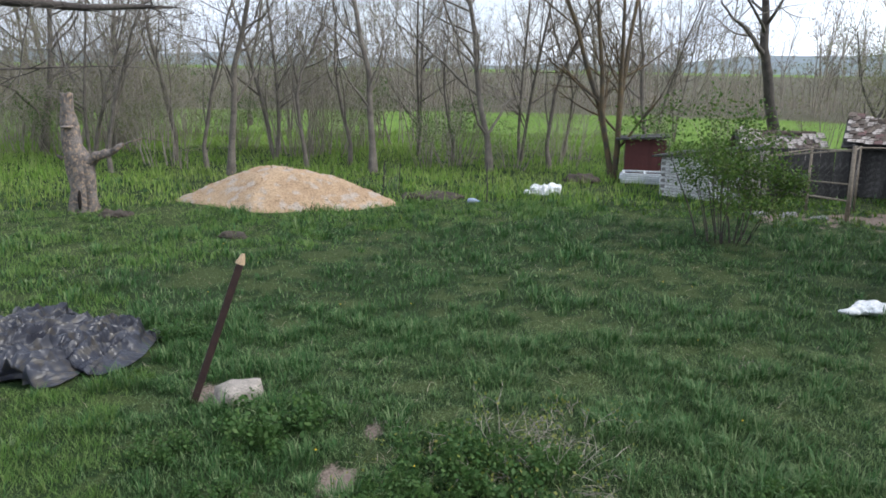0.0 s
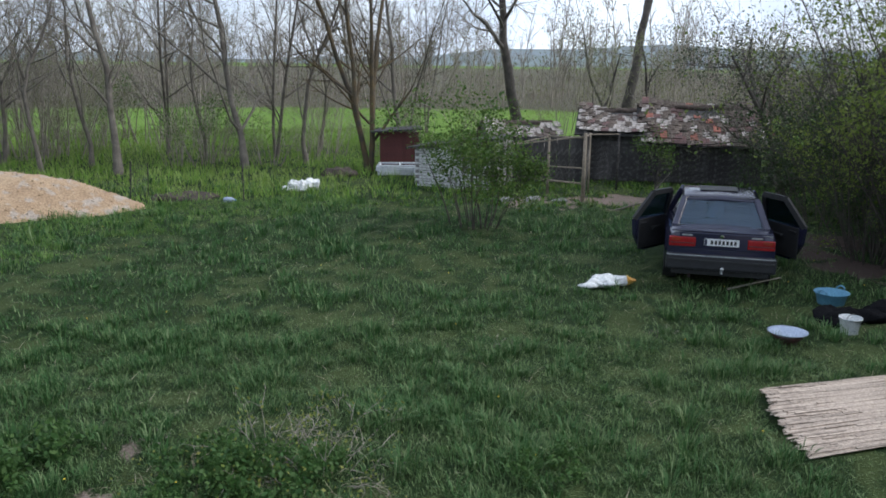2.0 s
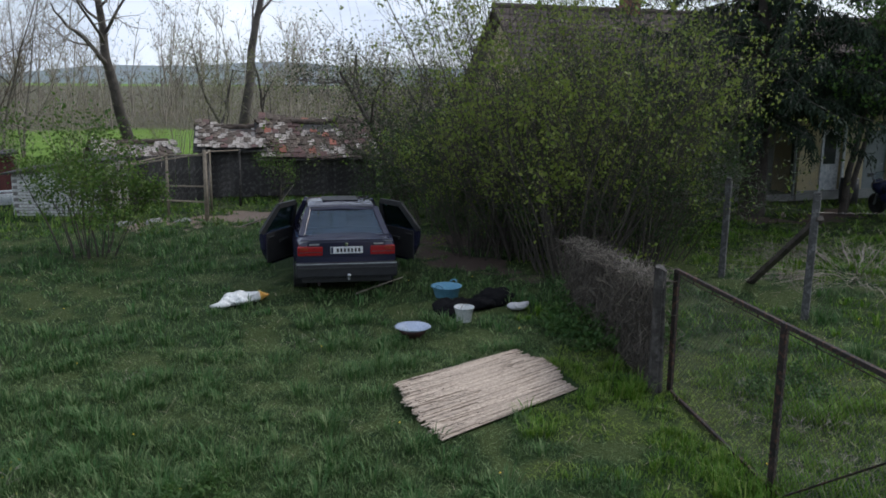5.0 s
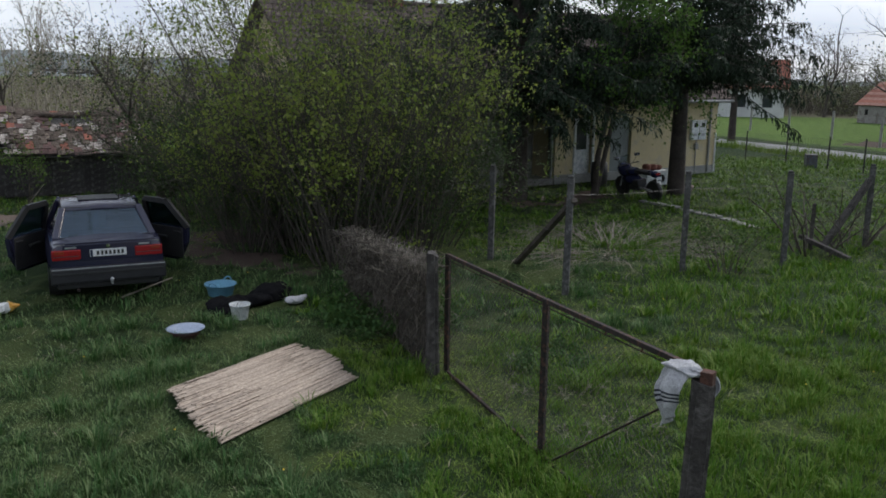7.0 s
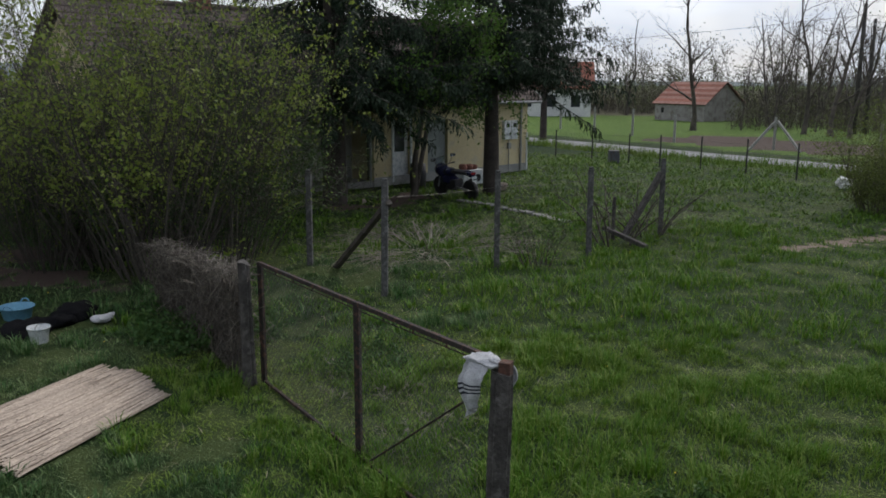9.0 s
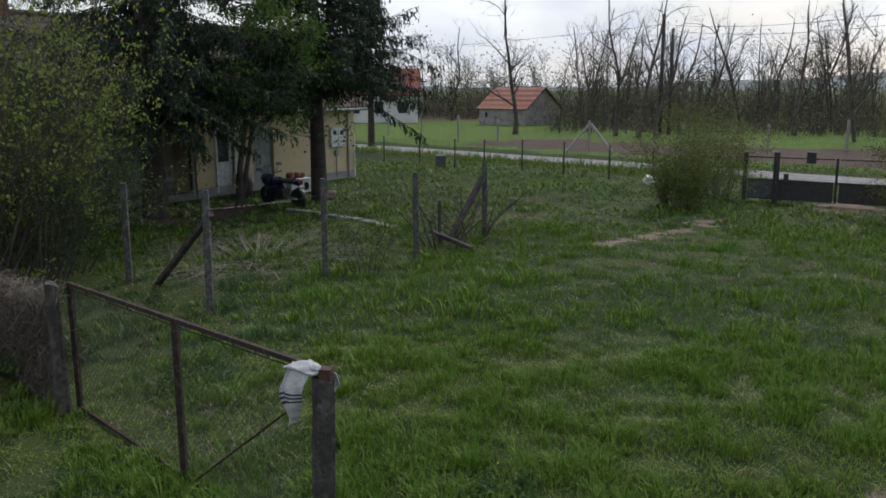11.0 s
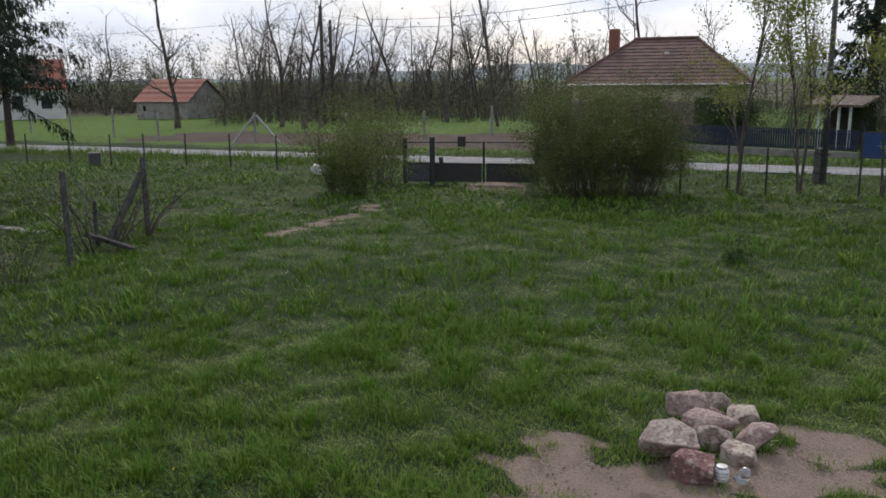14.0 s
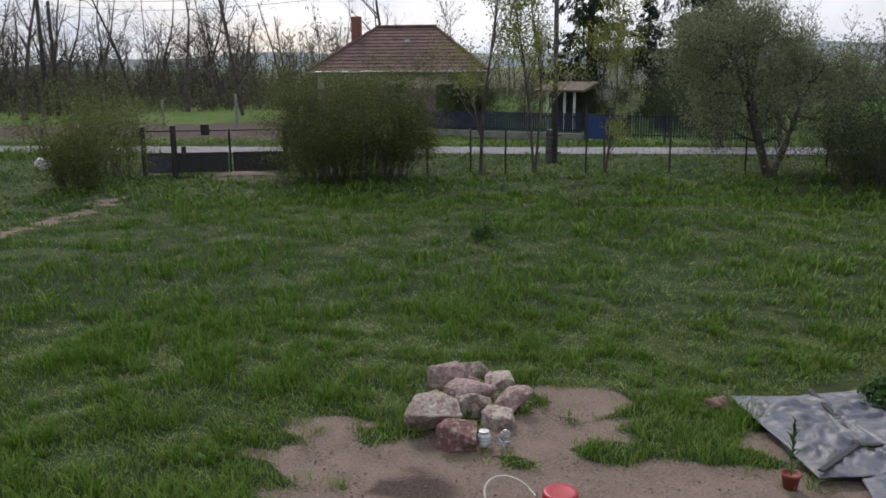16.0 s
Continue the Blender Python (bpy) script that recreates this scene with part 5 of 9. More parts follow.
def rock_mesh(seed, sx, sy, sz, points=16):
    """A broken stone: the hull of a few points, its edges knocked off, its faces uneven."""
    rg = random.Random(seed)
    bm = bmesh.new()
    for _ in range(points):
        v = Vector((rg.uniform(-1, 1), rg.uniform(-1, 1), rg.uniform(-1, 1)))
        v = v * (rg.uniform(0.85, 1.1) / max(abs(v.x), abs(v.y), abs(v.z), v.length * 0.78))
        bm.verts.new((v.x * sx / 2, v.y * sy / 2, max(v.z, -0.6) * sz / 2))
    bmesh.ops.convex_hull(bm, input=bm.verts)
    for v in [v for v in bm.verts if not v.link_faces]:
        bm.verts.remove(v)
    bmesh.ops.bevel(bm, geom=bm.edges[:], offset=min(sx, sz) * 0.03, segments=1, affect="EDGES")
    bmesh.ops.triangulate(bm, faces=bm.faces[:])
    bmesh.ops.subdivide_edges(bm, edges=bm.edges[:], cuts=2, use_grid_fill=True)
    roughen(bm, min(sx, sz) * 0.05, 6.0, seed)
    roughen(bm, min(sx, sz) * 0.03, 19.0, seed)
    low = min(v.co.z for v in bm.verts)
    bmesh.ops.translate(bm, verts=bm.verts, vec=(0, 0, -low - sz * 0.08))
    return bm


def sheet_mesh(nx, ny, corner, height, seed, ragged=0.0, ridge=0.1, long=1.0):
    """A crumpled sheet between four corners, with folds."""
    bm = bmesh.new()
    a, b, c, d = [Vector((*p, 0)) for p in corner]
    rg = random.Random(seed)
    grid = []
    for j in range(ny + 1):
        row = []
        for i in range(nx + 1):
            u, w = i / nx, j / ny
            p = a.lerp(b, u).lerp(d.lerp(c, u), w)
            e = noise.noise_vector(Vector((p.x * 1.7 + seed, p.y * 1.7, 0)))
            edge = min(u, 1 - u, w, 1 - w)
            p = p + Vector((e.x, e.y, 0)) * ragged * (1 - min(1, edge * 3))
            q = Vector(((p.x * 0.85 + p.y * 0.53) * 2.3 * long + e.x, (p.y * 0.85 - p.x * 0.53) * 2.3 / long ** 0.5 + e.y, seed))
            fold = (1 - abs(noise.noise(q))) ** 3 * 0.5 + (1 - abs(noise.noise(q * 2.2))) ** 5 * 0.40 + (1 - abs(noise.noise(q * 4.4 + Vector((3, 1, 0))))) ** 6 * 0.14 + abs(noise.noise(q * 9)) * ridge
            if long < 1:                          # long sharp folds where the sheet was pulled together
                crest = lambda f, g, s: 1 - 2.4 * abs(noise.noise(Vector((f * across, g * length, s))))
                wx, wy = 0.28 * noise.noise(p * 1.1), 0.28 * noise.noise(p * 1.1 + Vector((5, 0, 0)))
                across, length = p.x * 0.91 - p.y * 0.41 + wx, p.x * 0.41 + p.y * 0.91 + wy
                fold = 0.40 + 0.34 * crest(4.6, 1.1, 1.3) + 0.30 * crest(9.5, 2.6, 4.1) + 0.14 * crest(19.0, 6.0, 7.7)
            z = height * fold * min(1, edge * 6 + 0.12)
            row.append(bm.verts.new((p.x, p.y, z + ground_at(p.x, p.y) + 0.012)))
        grid.append(row)
    for j in range(ny):
        for i in range(nx):
            bm.faces.new((grid[j][i], grid[j][i + 1], grid[j + 1][i + 1], grid[j + 1][i]))
    return bm


def thicken(ob, t):
    s = ob.modifiers.new("thickness", "SOLIDIFY")
    s.thickness = t
    return ob


# ---- road and verges ----
def road():
    v, f = [], []
    for i in range(61):
        s = -110 + i * 4.0
        for o, z in ((-1.22, 0.01), (-1.12, 0.035), (0, 0.05), (1.12, 0.035), (1.22, 0.01)):
            x, y = along(s, o + 0.08 * math.sin(i * 1.7 + o))
            v.append((x, y, z + 0.02))
    for i in range(60):
        for j in range(4):
            k = i * 5 + j
            f.append((k, k + 1, k + 6, k + 5))
    return tagged(link("road", v, f, M["asphalt"], smooth=True), "narrow grey asphalt village road", "road", kind="structure")


road()


# ---- the pile, the stump, the sheet and the pole ----
def gravel_pile():
    ob = thing("gravel_pile", pose(-4.0, 21.1, 0), "long mound of yellow-brown sandy gravel on the grass", "gravel pile")
    rng = np.random.default_rng(3)
    n, m = 90, 50
    X, Y = np.meshgrid(np.linspace(-3.2, 3.2, n), np.linspace(-1.9, 1.9, m))
    peak = -0.45
    prof = np.where(X < peak, 1 - (peak - X) / 2.35, 1 - ((X - peak).clip(0) / 3.3) ** 1.5)
    r = np.clip(prof - np.abs(Y / 1.75) ** 1.4 * 0.95, -0.2, 1)
    Z = np.sign(r) * np.abs(r) ** 0.95
    Z = np.where(r > 0, np.minimum(Z, 0.83 + 0.035 * X + 0.05 * cloud(X, Y, 2.2, 4)), -0.1) + 0.035 * cloud(X, Y, 4.0, 1) * (r > 0.03) + 0.02 * cloud(X, Y, 11.0, 3) * (r > 0.03) + rng.normal(0, 0.008, X.shape)
    k = np.arange(n * m).reshape(m, n)
    f = np.stack([k[:-1, :-1], k[:-1, 1:], k[1:, 1:], k[1:, :-1]], -1).reshape(-1, 4)
    fast_mesh("mound", np.stack([X, Y, Z], -1).reshape(-1, 3), f, M["gravel"], ob)
    sel = np.flatnonzero(r.ravel() > 0.04)
    idx = rng.choice(sel, 500)
    c = np.stack([X.ravel()[idx], Y.ravel()[idx], Z.ravel()[idx]], 1) + rng.normal(0, 0.02, (500, 3))
    s = rng.uniform(0.010, 0.028, (500, 1, 1))
    oct_ = np.array([(1, 0, 0), (-1, 0, 0), (0, 1, 0), (0, -1, 0), (0, 0, 0.8), (0, 0, -0.8)])[None] * s
    v = (c[:, None, :] + oct_).reshape(-1, 3)
    tri = np.array([(0, 2, 4), (2, 1, 4), (1, 3, 4), (3, 0, 4), (2, 0, 5), (1, 2, 5), (3, 1, 5), (0, 3, 5)])
    tagged(fast_mesh("pebbles", v, (np.arange(500)[:, None, None] * 6 + tri[None]).reshape(-1, 3), M["gravel"], ob), kind="stuff")


gravel_pile()


def dead_stump():
    ob = thing("dead_tree", pose(-8.5, 19.6, ground_at(-8.5, 19.6)), "broken dead tree trunk with a stub branch and hollow foot", "tree stump")
    def limb(name, line, sides=12, amount=0.05, seed=1):
        fine = []
        for (p, r), (q, s) in zip(line, line[1:]):
            for k in range(6):
                g = k / 6
                fine.append((np.array(p) * (1 - g) + np.array(q) * g, r * (1 - g) + s * g))
        fine.append((np.array(line[-1][0]), line[-1][1]))
        v, f = tubes([fine], sides)
        n = len(v)
        f = f + [tuple(range(sides))[::-1], tuple(range(n - sides, n))]
        bm = bmesh.new()
        vs = [bm.verts.new(p) for p in v]
        for q in f:
            bm.faces.new([vs[i] for i in q])
        for x in bm.verts:
            x.co += noise.noise_vector(Vector((x.co.x * 7, x.co.y * 7, x.co.z * 1.6 + seed))) * amount
        return part(name, bm, M["deadwood"], ob, smooth=True)
    limb("trunk", [((0.05, 0, -0.15), 0.36), ((0.06, 0, 0.5), 0.29), ((-0.02, 0.0, 1.3), 0.25), ((-0.14, 0.02, 1.75), 0.21), ((-0.16, 0, 2.25), 0.17), ((-0.13, 0, 2.72), 0.13)], 14, 0.07, 2)
    limb("side_trunk", [((0.30, -0.12, -0.1), 0.15), ((0.30, -0.1, 0.6), 0.13), ((0.24, -0.06, 1.15), 0.15)], 10, 0.06, 4)
    limb("branch_stub", [((0.12, -0.04, 1.05), 0.14), ((0.5, -0.1, 1.28), 0.12), ((0.85, -0.12, 1.42), 0.09), ((1.12, -0.13, 1.58), 0.05)], 10, 0.05, 6)
    limb("dead_twig", [((1.05, -0.13, 1.55), 0.02), ((1.6, -0.1, 1.75), 0.014), ((2.3, 0.1, 1.6), 0.006)], 5, 0.02, 7)
    limb("knot", [((-0.3, -0.1, 1.25), 0.06), ((-0.42, -0.16, 1.33), 0.03)], 7, 0.03, 8)
    # A near-black bulge stands for the hollow's shade; the trunk isn't carved.
    bm = bmesh.new()
    bmesh.ops.create_icosphere(bm, subdivisions=2, radius=1, matrix=Matrix.Translation((0.11, -0.27, 0.28)) @ Matrix.Diagonal((0.055, 0.09, 0.27, 1)))
    part("hollow", bm, M["hollow"], ob, "dark bulge standing for the shaded hollow", True)
    bm = bmesh.new()
    bmesh.ops.create_icosphere(bm, subdivisions=2, radius=1, matrix=Matrix.Translation((-0.1, -0.2, 1.97)) @ Matrix.Diagonal((0.16, 0.16, 0.03, 1)))
    roughen(bm, 0.03, 5)
    part("bracket_fungus", bm, M["deadwood"], ob, "grey bracket fungus", True)


dead_stump()

tarp = part("plastic_sheet", sheet_mesh(170, 170, ((-6.0, 8.1), (-4.0, 8.25), (-3.5, 10.4), (-5.6, 11.2)), 0.30, 3, 0.75, 0.05, 0.6), M["tarp"])
tagged(thicken(tarp, 0.004), "crumpled heap of dark blue-black plastic sheeting on grass", "tarpaulin")

pole = thing("leaning_post", pose(-2.58, 8.28, -0.05), "dark brown painted post with a pale pointed tip, leaning", "post")
part("shaft", bar((0, 0, 0), (0.52, 0.10, 1.50), 0.085, 0.075, bevel=0.008), M["brown_paint"], pole)
part("tip", bar((0.52, 0.10, 1.50), (0.555, 0.107, 1.60), 0.052, sides=8, w2=0.02), M["fresh_wood"], pole, "bare sharpened wooden tip")
block = part("stone_block", rock_mesh(8, 0.50, 0.42, 0.29, 40), mat("tan_mortar_lump", (0.33, 0.29, 0.245), (0.22, 0.195, 0.165), 7, 0.95, bump=0.6, fine=40), smooth=True, m=pose(-2.12, 8.42, ground_at(-2.1, 8.4) - 0.05, 0, 0, 15))
tagged(block, "weathered lump of pale concrete half sunk in grass", "stone")


def soil_heap(x, y, r, h, label, seed, m="earth"):
    bm = bmesh.new()
    bmesh.ops.create_icosphere(bm, subdivisions=4, radius=1, matrix=Matrix.Diagonal((r, r * 0.7, h, 1)))
    roughen(bm, 0.09, 6, seed)
    roughen(bm, 0.03, 22, seed)
    ob = part("soil_heap", bm, mat("dug_soil", (0.075, 0.060, 0.045), (0.045, 0.037, 0.028), 6, 0.95, bump=1.0, fine=25), smooth=True, m=pose(x, y, ground_at(x, y)))
    return tagged(ob, label, "soil heap", "soil heaps")


soil_heap(-4.25, 16.7, 0.33, 0.09, "small heap of dug brown soil in the grass", 1)
soil_heap(-7.4, 18.8, 0.4, 0.10, "small heap of crumbly grey-brown soil", 2)
soil_heap(-0.3, 22.3, 0.8, 0.13, "low bank of dark dug earth beside a ditch", 3)
soil_heap(4.3, 26.2, 0.6, 0.25, "dark heap of earth near the wood", 4)


def thin_stake(x, y, h, label, lean=0.0, net=0.0):
    ob = thing("stake", pose(x, y, ground_at(x, y)), label, "stake", "garden stakes")
    part("rod", bar((0, 0, -0.1), (lean, 0, h), 0.016, sides=7), M["grey_wood"], ob)
    if net:
        part("second_rod", bar((net, 0.1, -0.1), (net + 0.04, 0.1, h * 0.95), 0.012, sides=7), M["grey_wood"], ob)
        lines = []
        for k in range(9):
            z = h * (0.1 + 0.1 * k)
            lines.append([(np.array((0.01, 0, z)), 0.003), (np.array((net, 0.1, z)), 0.003)])
        for k in range(10):
            lines.append([(np.array((net * k / 9, 0.011 * k, 0.05)), 0.003), (np.array((net * k / 9 + 0.02, 0.011 * k, h * 0.92)), 0.003)])
        tagged(link("wire_net", *tubes(lines, 3), M["wire"], ob), kind="stuff")
    return ob


thin_stake(-1.65, 22.7, 0.95, "grey stake with a scrap of wire netting", 0.05, 0.42)
thin_stake(1.1, 21.4, 1.05, "single thin dark stake in the grass", -0.02)


def crumpled_bag(name, x, y, sx, sy, sz, seed, material, label, category, parts=()):
    """A crushed film bag: a noisy flattened shell."""
    def shell(cx, cy, ax, ay, az, sd):
        bm = bmesh.new()
        bmesh.ops.create_icosphere(bm, subdivisions=5, radius=1, matrix=Matrix.Translation((cx, cy, az * 0.55)) @ Matrix.Diagonal((ax, ay, az, 1)))
        for v in bm.verts:
            q = v.co * 4 + Vector((sd, 0, 0))
            ridge = 1 - 2 * abs(noise.noise(q * 1.7 + Vector((0, sd, 0))))
            v.co += (v.co - Vector((cx, cy, 0))) * (0.55 * noise.noise(q) + 0.16 * ridge) + noise.noise_vector(q * 2.5) * az * 0.45 + Vector((0, 0, az * 0.5 * ridge))
            v.co.z = max(v.co.z, -0.01)
        return bm
    ob = thing(name, pose(x, y, ground_at(x, y) + 0.03), label, category)
    part("film", shell(0, 0, sx, sy, sz, seed), material, ob)
    for k, (nm, cx, cy, ax, ay, az, mm, lb) in enumerate(parts):
        part(nm, shell(cx, cy, ax, ay, az, seed + 3 + k), mm, ob, lb)
    return ob


crumpled_bag("white_sack", 2.75, 22.8, 0.38, 0.3, 0.14, 1, M["white_plastic"], "crumpled white plastic sack lying in the grass", "sack", (("fold", -0.36, 0.05, 0.24, 0.16, 0.05, M["white_plastic"], ""),))
crumpled_bag("carrier_bag", 6.2, 11.9, 0.26, 0.2, 0.07, 5, M["white_plastic"], "crumpled white and orange plastic carrier bag on grass", "plastic bag",
             (("printed_side", 0.12, 0.12, 0.10, 0.06, 0.08, M["orange"], "orange printed side"), ("handle_end", 0.44, 0.02, 0.13, 0.09, 0.06, M["orange"], "yellow-orange handle end"), ("middle_fold", 0.24, 0.0, 0.16, 0.13, 0.06, M["white_plastic"], ""), ("flap", -0.25, -0.05, 0.14, 0.1, 0.04, M["white_plastic"], "")))
crumpled_bag("white_rag", 31.4, -2.1, 0.28, 0.2, 0.16, 9, M["white_plastic"], "scrap of white plastic lying in tall grass", "rag")
can = thing("plastic_bottle", pose(0.75, 21.4, ground_at(0.75, 21.4) + 0.06, 90, 0, 70), "pale blue empty plastic bottle lying in grass", "bottle")
part("body", lathe([(0.05, -0.14), (0.065, -0.12), (0.065, 0.06), (0.03, 0.12), (0.02, 0.15)], 14), M["enamel"], can, smooth=True)
part("cap", lathe([(0.022, 0.15), (0.022, 0.175), (0.0, 0.175)], 12), M["blue_plastic"], can)


# ---- hen house, run and sheds ----
def local(origin, angle):
    return pose(origin[0], origin[1], 0, 0, 0, angle)


BRICK = part("brick", box(0.235, 0.03, 0.062, (0, 0, 0), 0.006), M["whitewash"])
BRICK_MESH = BRICK.data
bpy.data.objects.remove(BRICK)


def brick_face(parent, width, h0, h1, seed, at=(0, 0), skip=0.03):
    """Courses of whitewashed bricks over a mortar core, following a sloping top."""
    rg = random.Random(seed)
    row = 0
    z = 0.02
    while z < max(h0, h1) - 0.05:
        x = -0.12 * (row % 2)
        while x < width:
            top = h0 + (h1 - h0) * min(1, max(0, (x + 0.12) / width))
            if 0 <= x and x + 0.235 <= width + 0.02 and z + 0.065 < top and rg.random() > skip:
                b = new("brick", BRICK_MESH)
                b.parent = parent
                b.matrix_basis = pose(at[0] + x + 0.12, at[1] - 0.012 - rg.uniform(0, 0.012), z, rg.uniform(-2, 2), rg.uniform(-1.5, 1.5), rg.uniform(-2, 2))
            x += 0.25
        z += 0.078
        row += 1


def prism(width, depth, h0, h1, at=(0, 0, 0), bm=None):
    """A block whose top slopes from h0 at x = 0 to h1 at x = width."""
    bm = bm or bmesh.new()
    x, y, z = at
    p = [(0, 0, 0), (width, 0, 0), (width, depth, 0), (0, depth, 0), (0, 0, h0), (width, 0, h1), (width, depth, h1), (0, depth, h0)]
    v = [bm.verts.new((a + x, b + y, c + z)) for a, b, c in p]
    for f in ((3, 2, 1, 0), (4, 5, 6, 7), (0, 1, 5, 4), (1, 2, 6, 5), (2, 3, 7, 6), (3, 0, 4, 7)):
        bm.faces.new([v[i] for i in f])
    return bm


def hen_house():
    ang = math.degrees(math.atan2(21.85 - 23.2, 7.7 - 5.95))
    ob = thing("hen_house", local((5.95, 23.2), ang), "low whitewashed brick hen house with a dark sloping felt roof", "hen house")
    w = 2.25
    wall = part("wall", prism(w, 2.0, 1.12, 1.42, (0, 0.012, 0)), M["mortar"], ob)
    brick_face(wall, w, 1.12, 1.42, 4)
    side = part("side_wall", box(0.03, 1.9, 1.05, (-0.02, 1.0, 0)), M["whitewash"], ob)
    part("roof", prism(w + 0.4, 2.3, 0.05, 0.05, (-0.25, -0.15, 0)), M["felt"], ob, "sagging black felt roof", m=Matrix.Translation((0, 0, 1.10)) @ pose(0, 0, 0, 0, -7.6, 0))
    part("corner_post", box(0.07, 0.07, 1.4, (w + 0.06, -0.03, 0), 0.006), M["grey_wood"], ob)


hen_house()


def red_shed():
    ob = thing("shed", local((5.6, 26.5), -10), "small dull red wooden shed with an overhanging dark roof", "shed")
    part("core", box(1.16, 0.9, 1.26, (0.62, 0.48, 0)), M["red_boards"], ob)
    brd = part("board", box(0.135, 0.02, 1.28, (0, 0, 0), 0.004), M["red_boards"], ob, m=pose(0.1, 0.02, 0))
    for k in range(1, 9):
        piece("board", brd, ob, pose(0.1 + 0.138 * k, 0.018 + 0.004 * (k % 2), 0))
    part("roof", prism(1.65, 1.3, 0.05, 0.05, (-0.28, -0.2, 0)), M["felt"], ob, m=Matrix.Translation((0, 0, 1.27)) @ pose(0, 0, 0, 0, -3.5, 0))


red_shed()


def old_window(x, y, z, turn, w, d, label):
    ob = thing("window_frame", pose(x, y, z, 0, 0, turn), label, "window frame", "stacked window frames")
    for nm, sx, sy, px, py in (("rail", w, 0.07, 0, -d / 2), ("rail", w, 0.07, 0, d / 2), ("stile", 0.07, d, -w / 2, 0), ("stile", 0.07, d, w / 2, 0), ("mullion", 0.05, d, 0, 0)):
        part(nm, box(sx + 0.004, sy, 0.055, (px, py, 0), 0.005), M["white_paint"], ob)
    p = part("pane", box(w - 0.1, d - 0.1, 0.006, (0, 0, 0.024)), M["glass"], ob)
    return ob


for k in range(5):
    old_window(6.05 + 0.05 * math.sin(k * 2), 25.75, 0.04 + 0.062 * k, -12 + 3 * math.sin(k * 1.7), 1.25, 0.8, "old white-painted window frame lying on a stack")
for k in range(3):
    old_window(6.75, 25.15, 0.04 + 0.062 * k, -20 + 4 * k, 0.6, 0.55, "small white window frame in a stack beside the hen house")

TILE = {}
for key in ("tile_red", "tile_old", "tile_pale", "tile_brown"):
    t0 = part("tile", box(0.205, 0.36, 0.022, (0, 0, 0), 0.005), M[key])
    TILE[key] = t0.data
    bpy.data.objects.remove(t0)


def tiled_slope(parent, width, length, pitch, mix, seed, sag=0.0, gap=0.03, step=(0.222, 0.225)):
    """Rows of loose old tiles up a slope, each askew by a little; lies in the parent's x and up its y."""
    rg = random.Random(seed)
    keys, weights = zip(*mix)
    y, row = 0.0, 0
    while y < length:
        x = -0.1 * (row % 2) + rg.uniform(-0.02, 0.02)
        while x < width:
            if rg.random() > gap:
                k = rg.choices(keys, weights)[0]
                o = new("tile", TILE[k])
                o.parent = parent
                s = -sag * math.sin(math.pi * min(1, max(0, x / width))) * (0.5 + y / length) + 0.02 * math.sin(x * 2.1 + y)
                o.matrix_basis = pose(x + 0.1, y + 0.15 + rg.uniform(-0.02, 0.02), 0.03 + s + rg.uniform(0, 0.02), -6.5 + rg.uniform(-4, 4), rg.uniform(-4, 4), rg.uniform(-5, 5))
            x += step[0]
        y += step[1]
        row += 1


def tiled_shed(name, at, ang, width, h, rise, run, depth, mix, seed, label, boards=True, back=0.9):
    ob = thing(name, local(at, ang), label, "shed")
    wall = part("wall", box(width, depth, h - 0.04, (width / 2, depth / 2, 0)), M["dark_boards"], ob)
    rg = random.Random(seed)
    if boards:
        brd = part("plank", box(1.0, 0.025, 0.17, (0, 0, 0), 0.004), M["dark_boards"], wall, m=pose(0.5, -0.014, 0.02))
        for j in range(int((h - 0.1) / 0.18)):
            for i in range(int(width)):
                piece("plank", brd, wall, pose(i + 0.5 + rg.uniform(-0.02, 0.02), -0.014 - rg.uniform(0, 0.012), 0.03 + j * 0.18, 0, rg.uniform(-1, 1), 0))
    L = math.hypot(run, rise)
    pitch = math.degrees(math.atan2(rise, run))
    roof = part("roof", box(width + 0.3, L, 0.05, (width / 2, L / 2, -0.15)), M["dark_boards"], ob, "sagging tiled roof", m=Matrix.Translation((0, -0.3, h)) @ pose(0, 0, 0, pitch, 0, 0))
    tiled_slope(roof, width + 0.15, L, pitch, mix, seed, 0.13)
    part("back_roof", box(width + 0.3, L, 0.06, (width / 2, -L / 2, -0.05)), M["tile_old"], ob, m=Matrix.Translation((0, -0.3 + 2 * run, h)) @ pose(0, 0, 0, -pitch, 0, 0))
    ridge = part("ridge_tile", lathe([(0.075, -0.18), (0.085, 0.0), (0.075, 0.18)], 10), M["tile_old"], ob, m=Matrix.Translation((0.1, -0.3 + run, h + rise - 0.07)) @ pose(0, 0, 0, 0, 90, 0))
    for i in range(1, int(width / 0.36)):
        piece("ridge_tile", ridge, ob, Matrix.Translation((0.1 + 0.36 * i, -0.3 + run, h + rise - 0.09 + 0.03 * math.sin(i * 2.3))) @ pose(0, 0, 0, 0, 90 + 3 * math.sin(i), 0))
    return ob


TILES = (("tile_old", 6.5), ("tile_pale", 2.2), ("tile_red", 0.5), ("tile_brown", 1.4))
tiled_shed("tiled_shed", (12.85, 22.93), -27.8, 3.5, 1.20, 1.08, 1.5, 2.8, TILES, 5, "long low tarred shed with a sagging patchy tile roof")
tiled_shed("tiled_shed", (11.25, 23.78), -27.8, 1.85, 1.50, 0.62, 1.5, 2.8, (("tile_pale", 5), ("tile_old", 4), ("tile_brown", 1)), 8, "lower end of the tarred shed under pale lichened tiles")
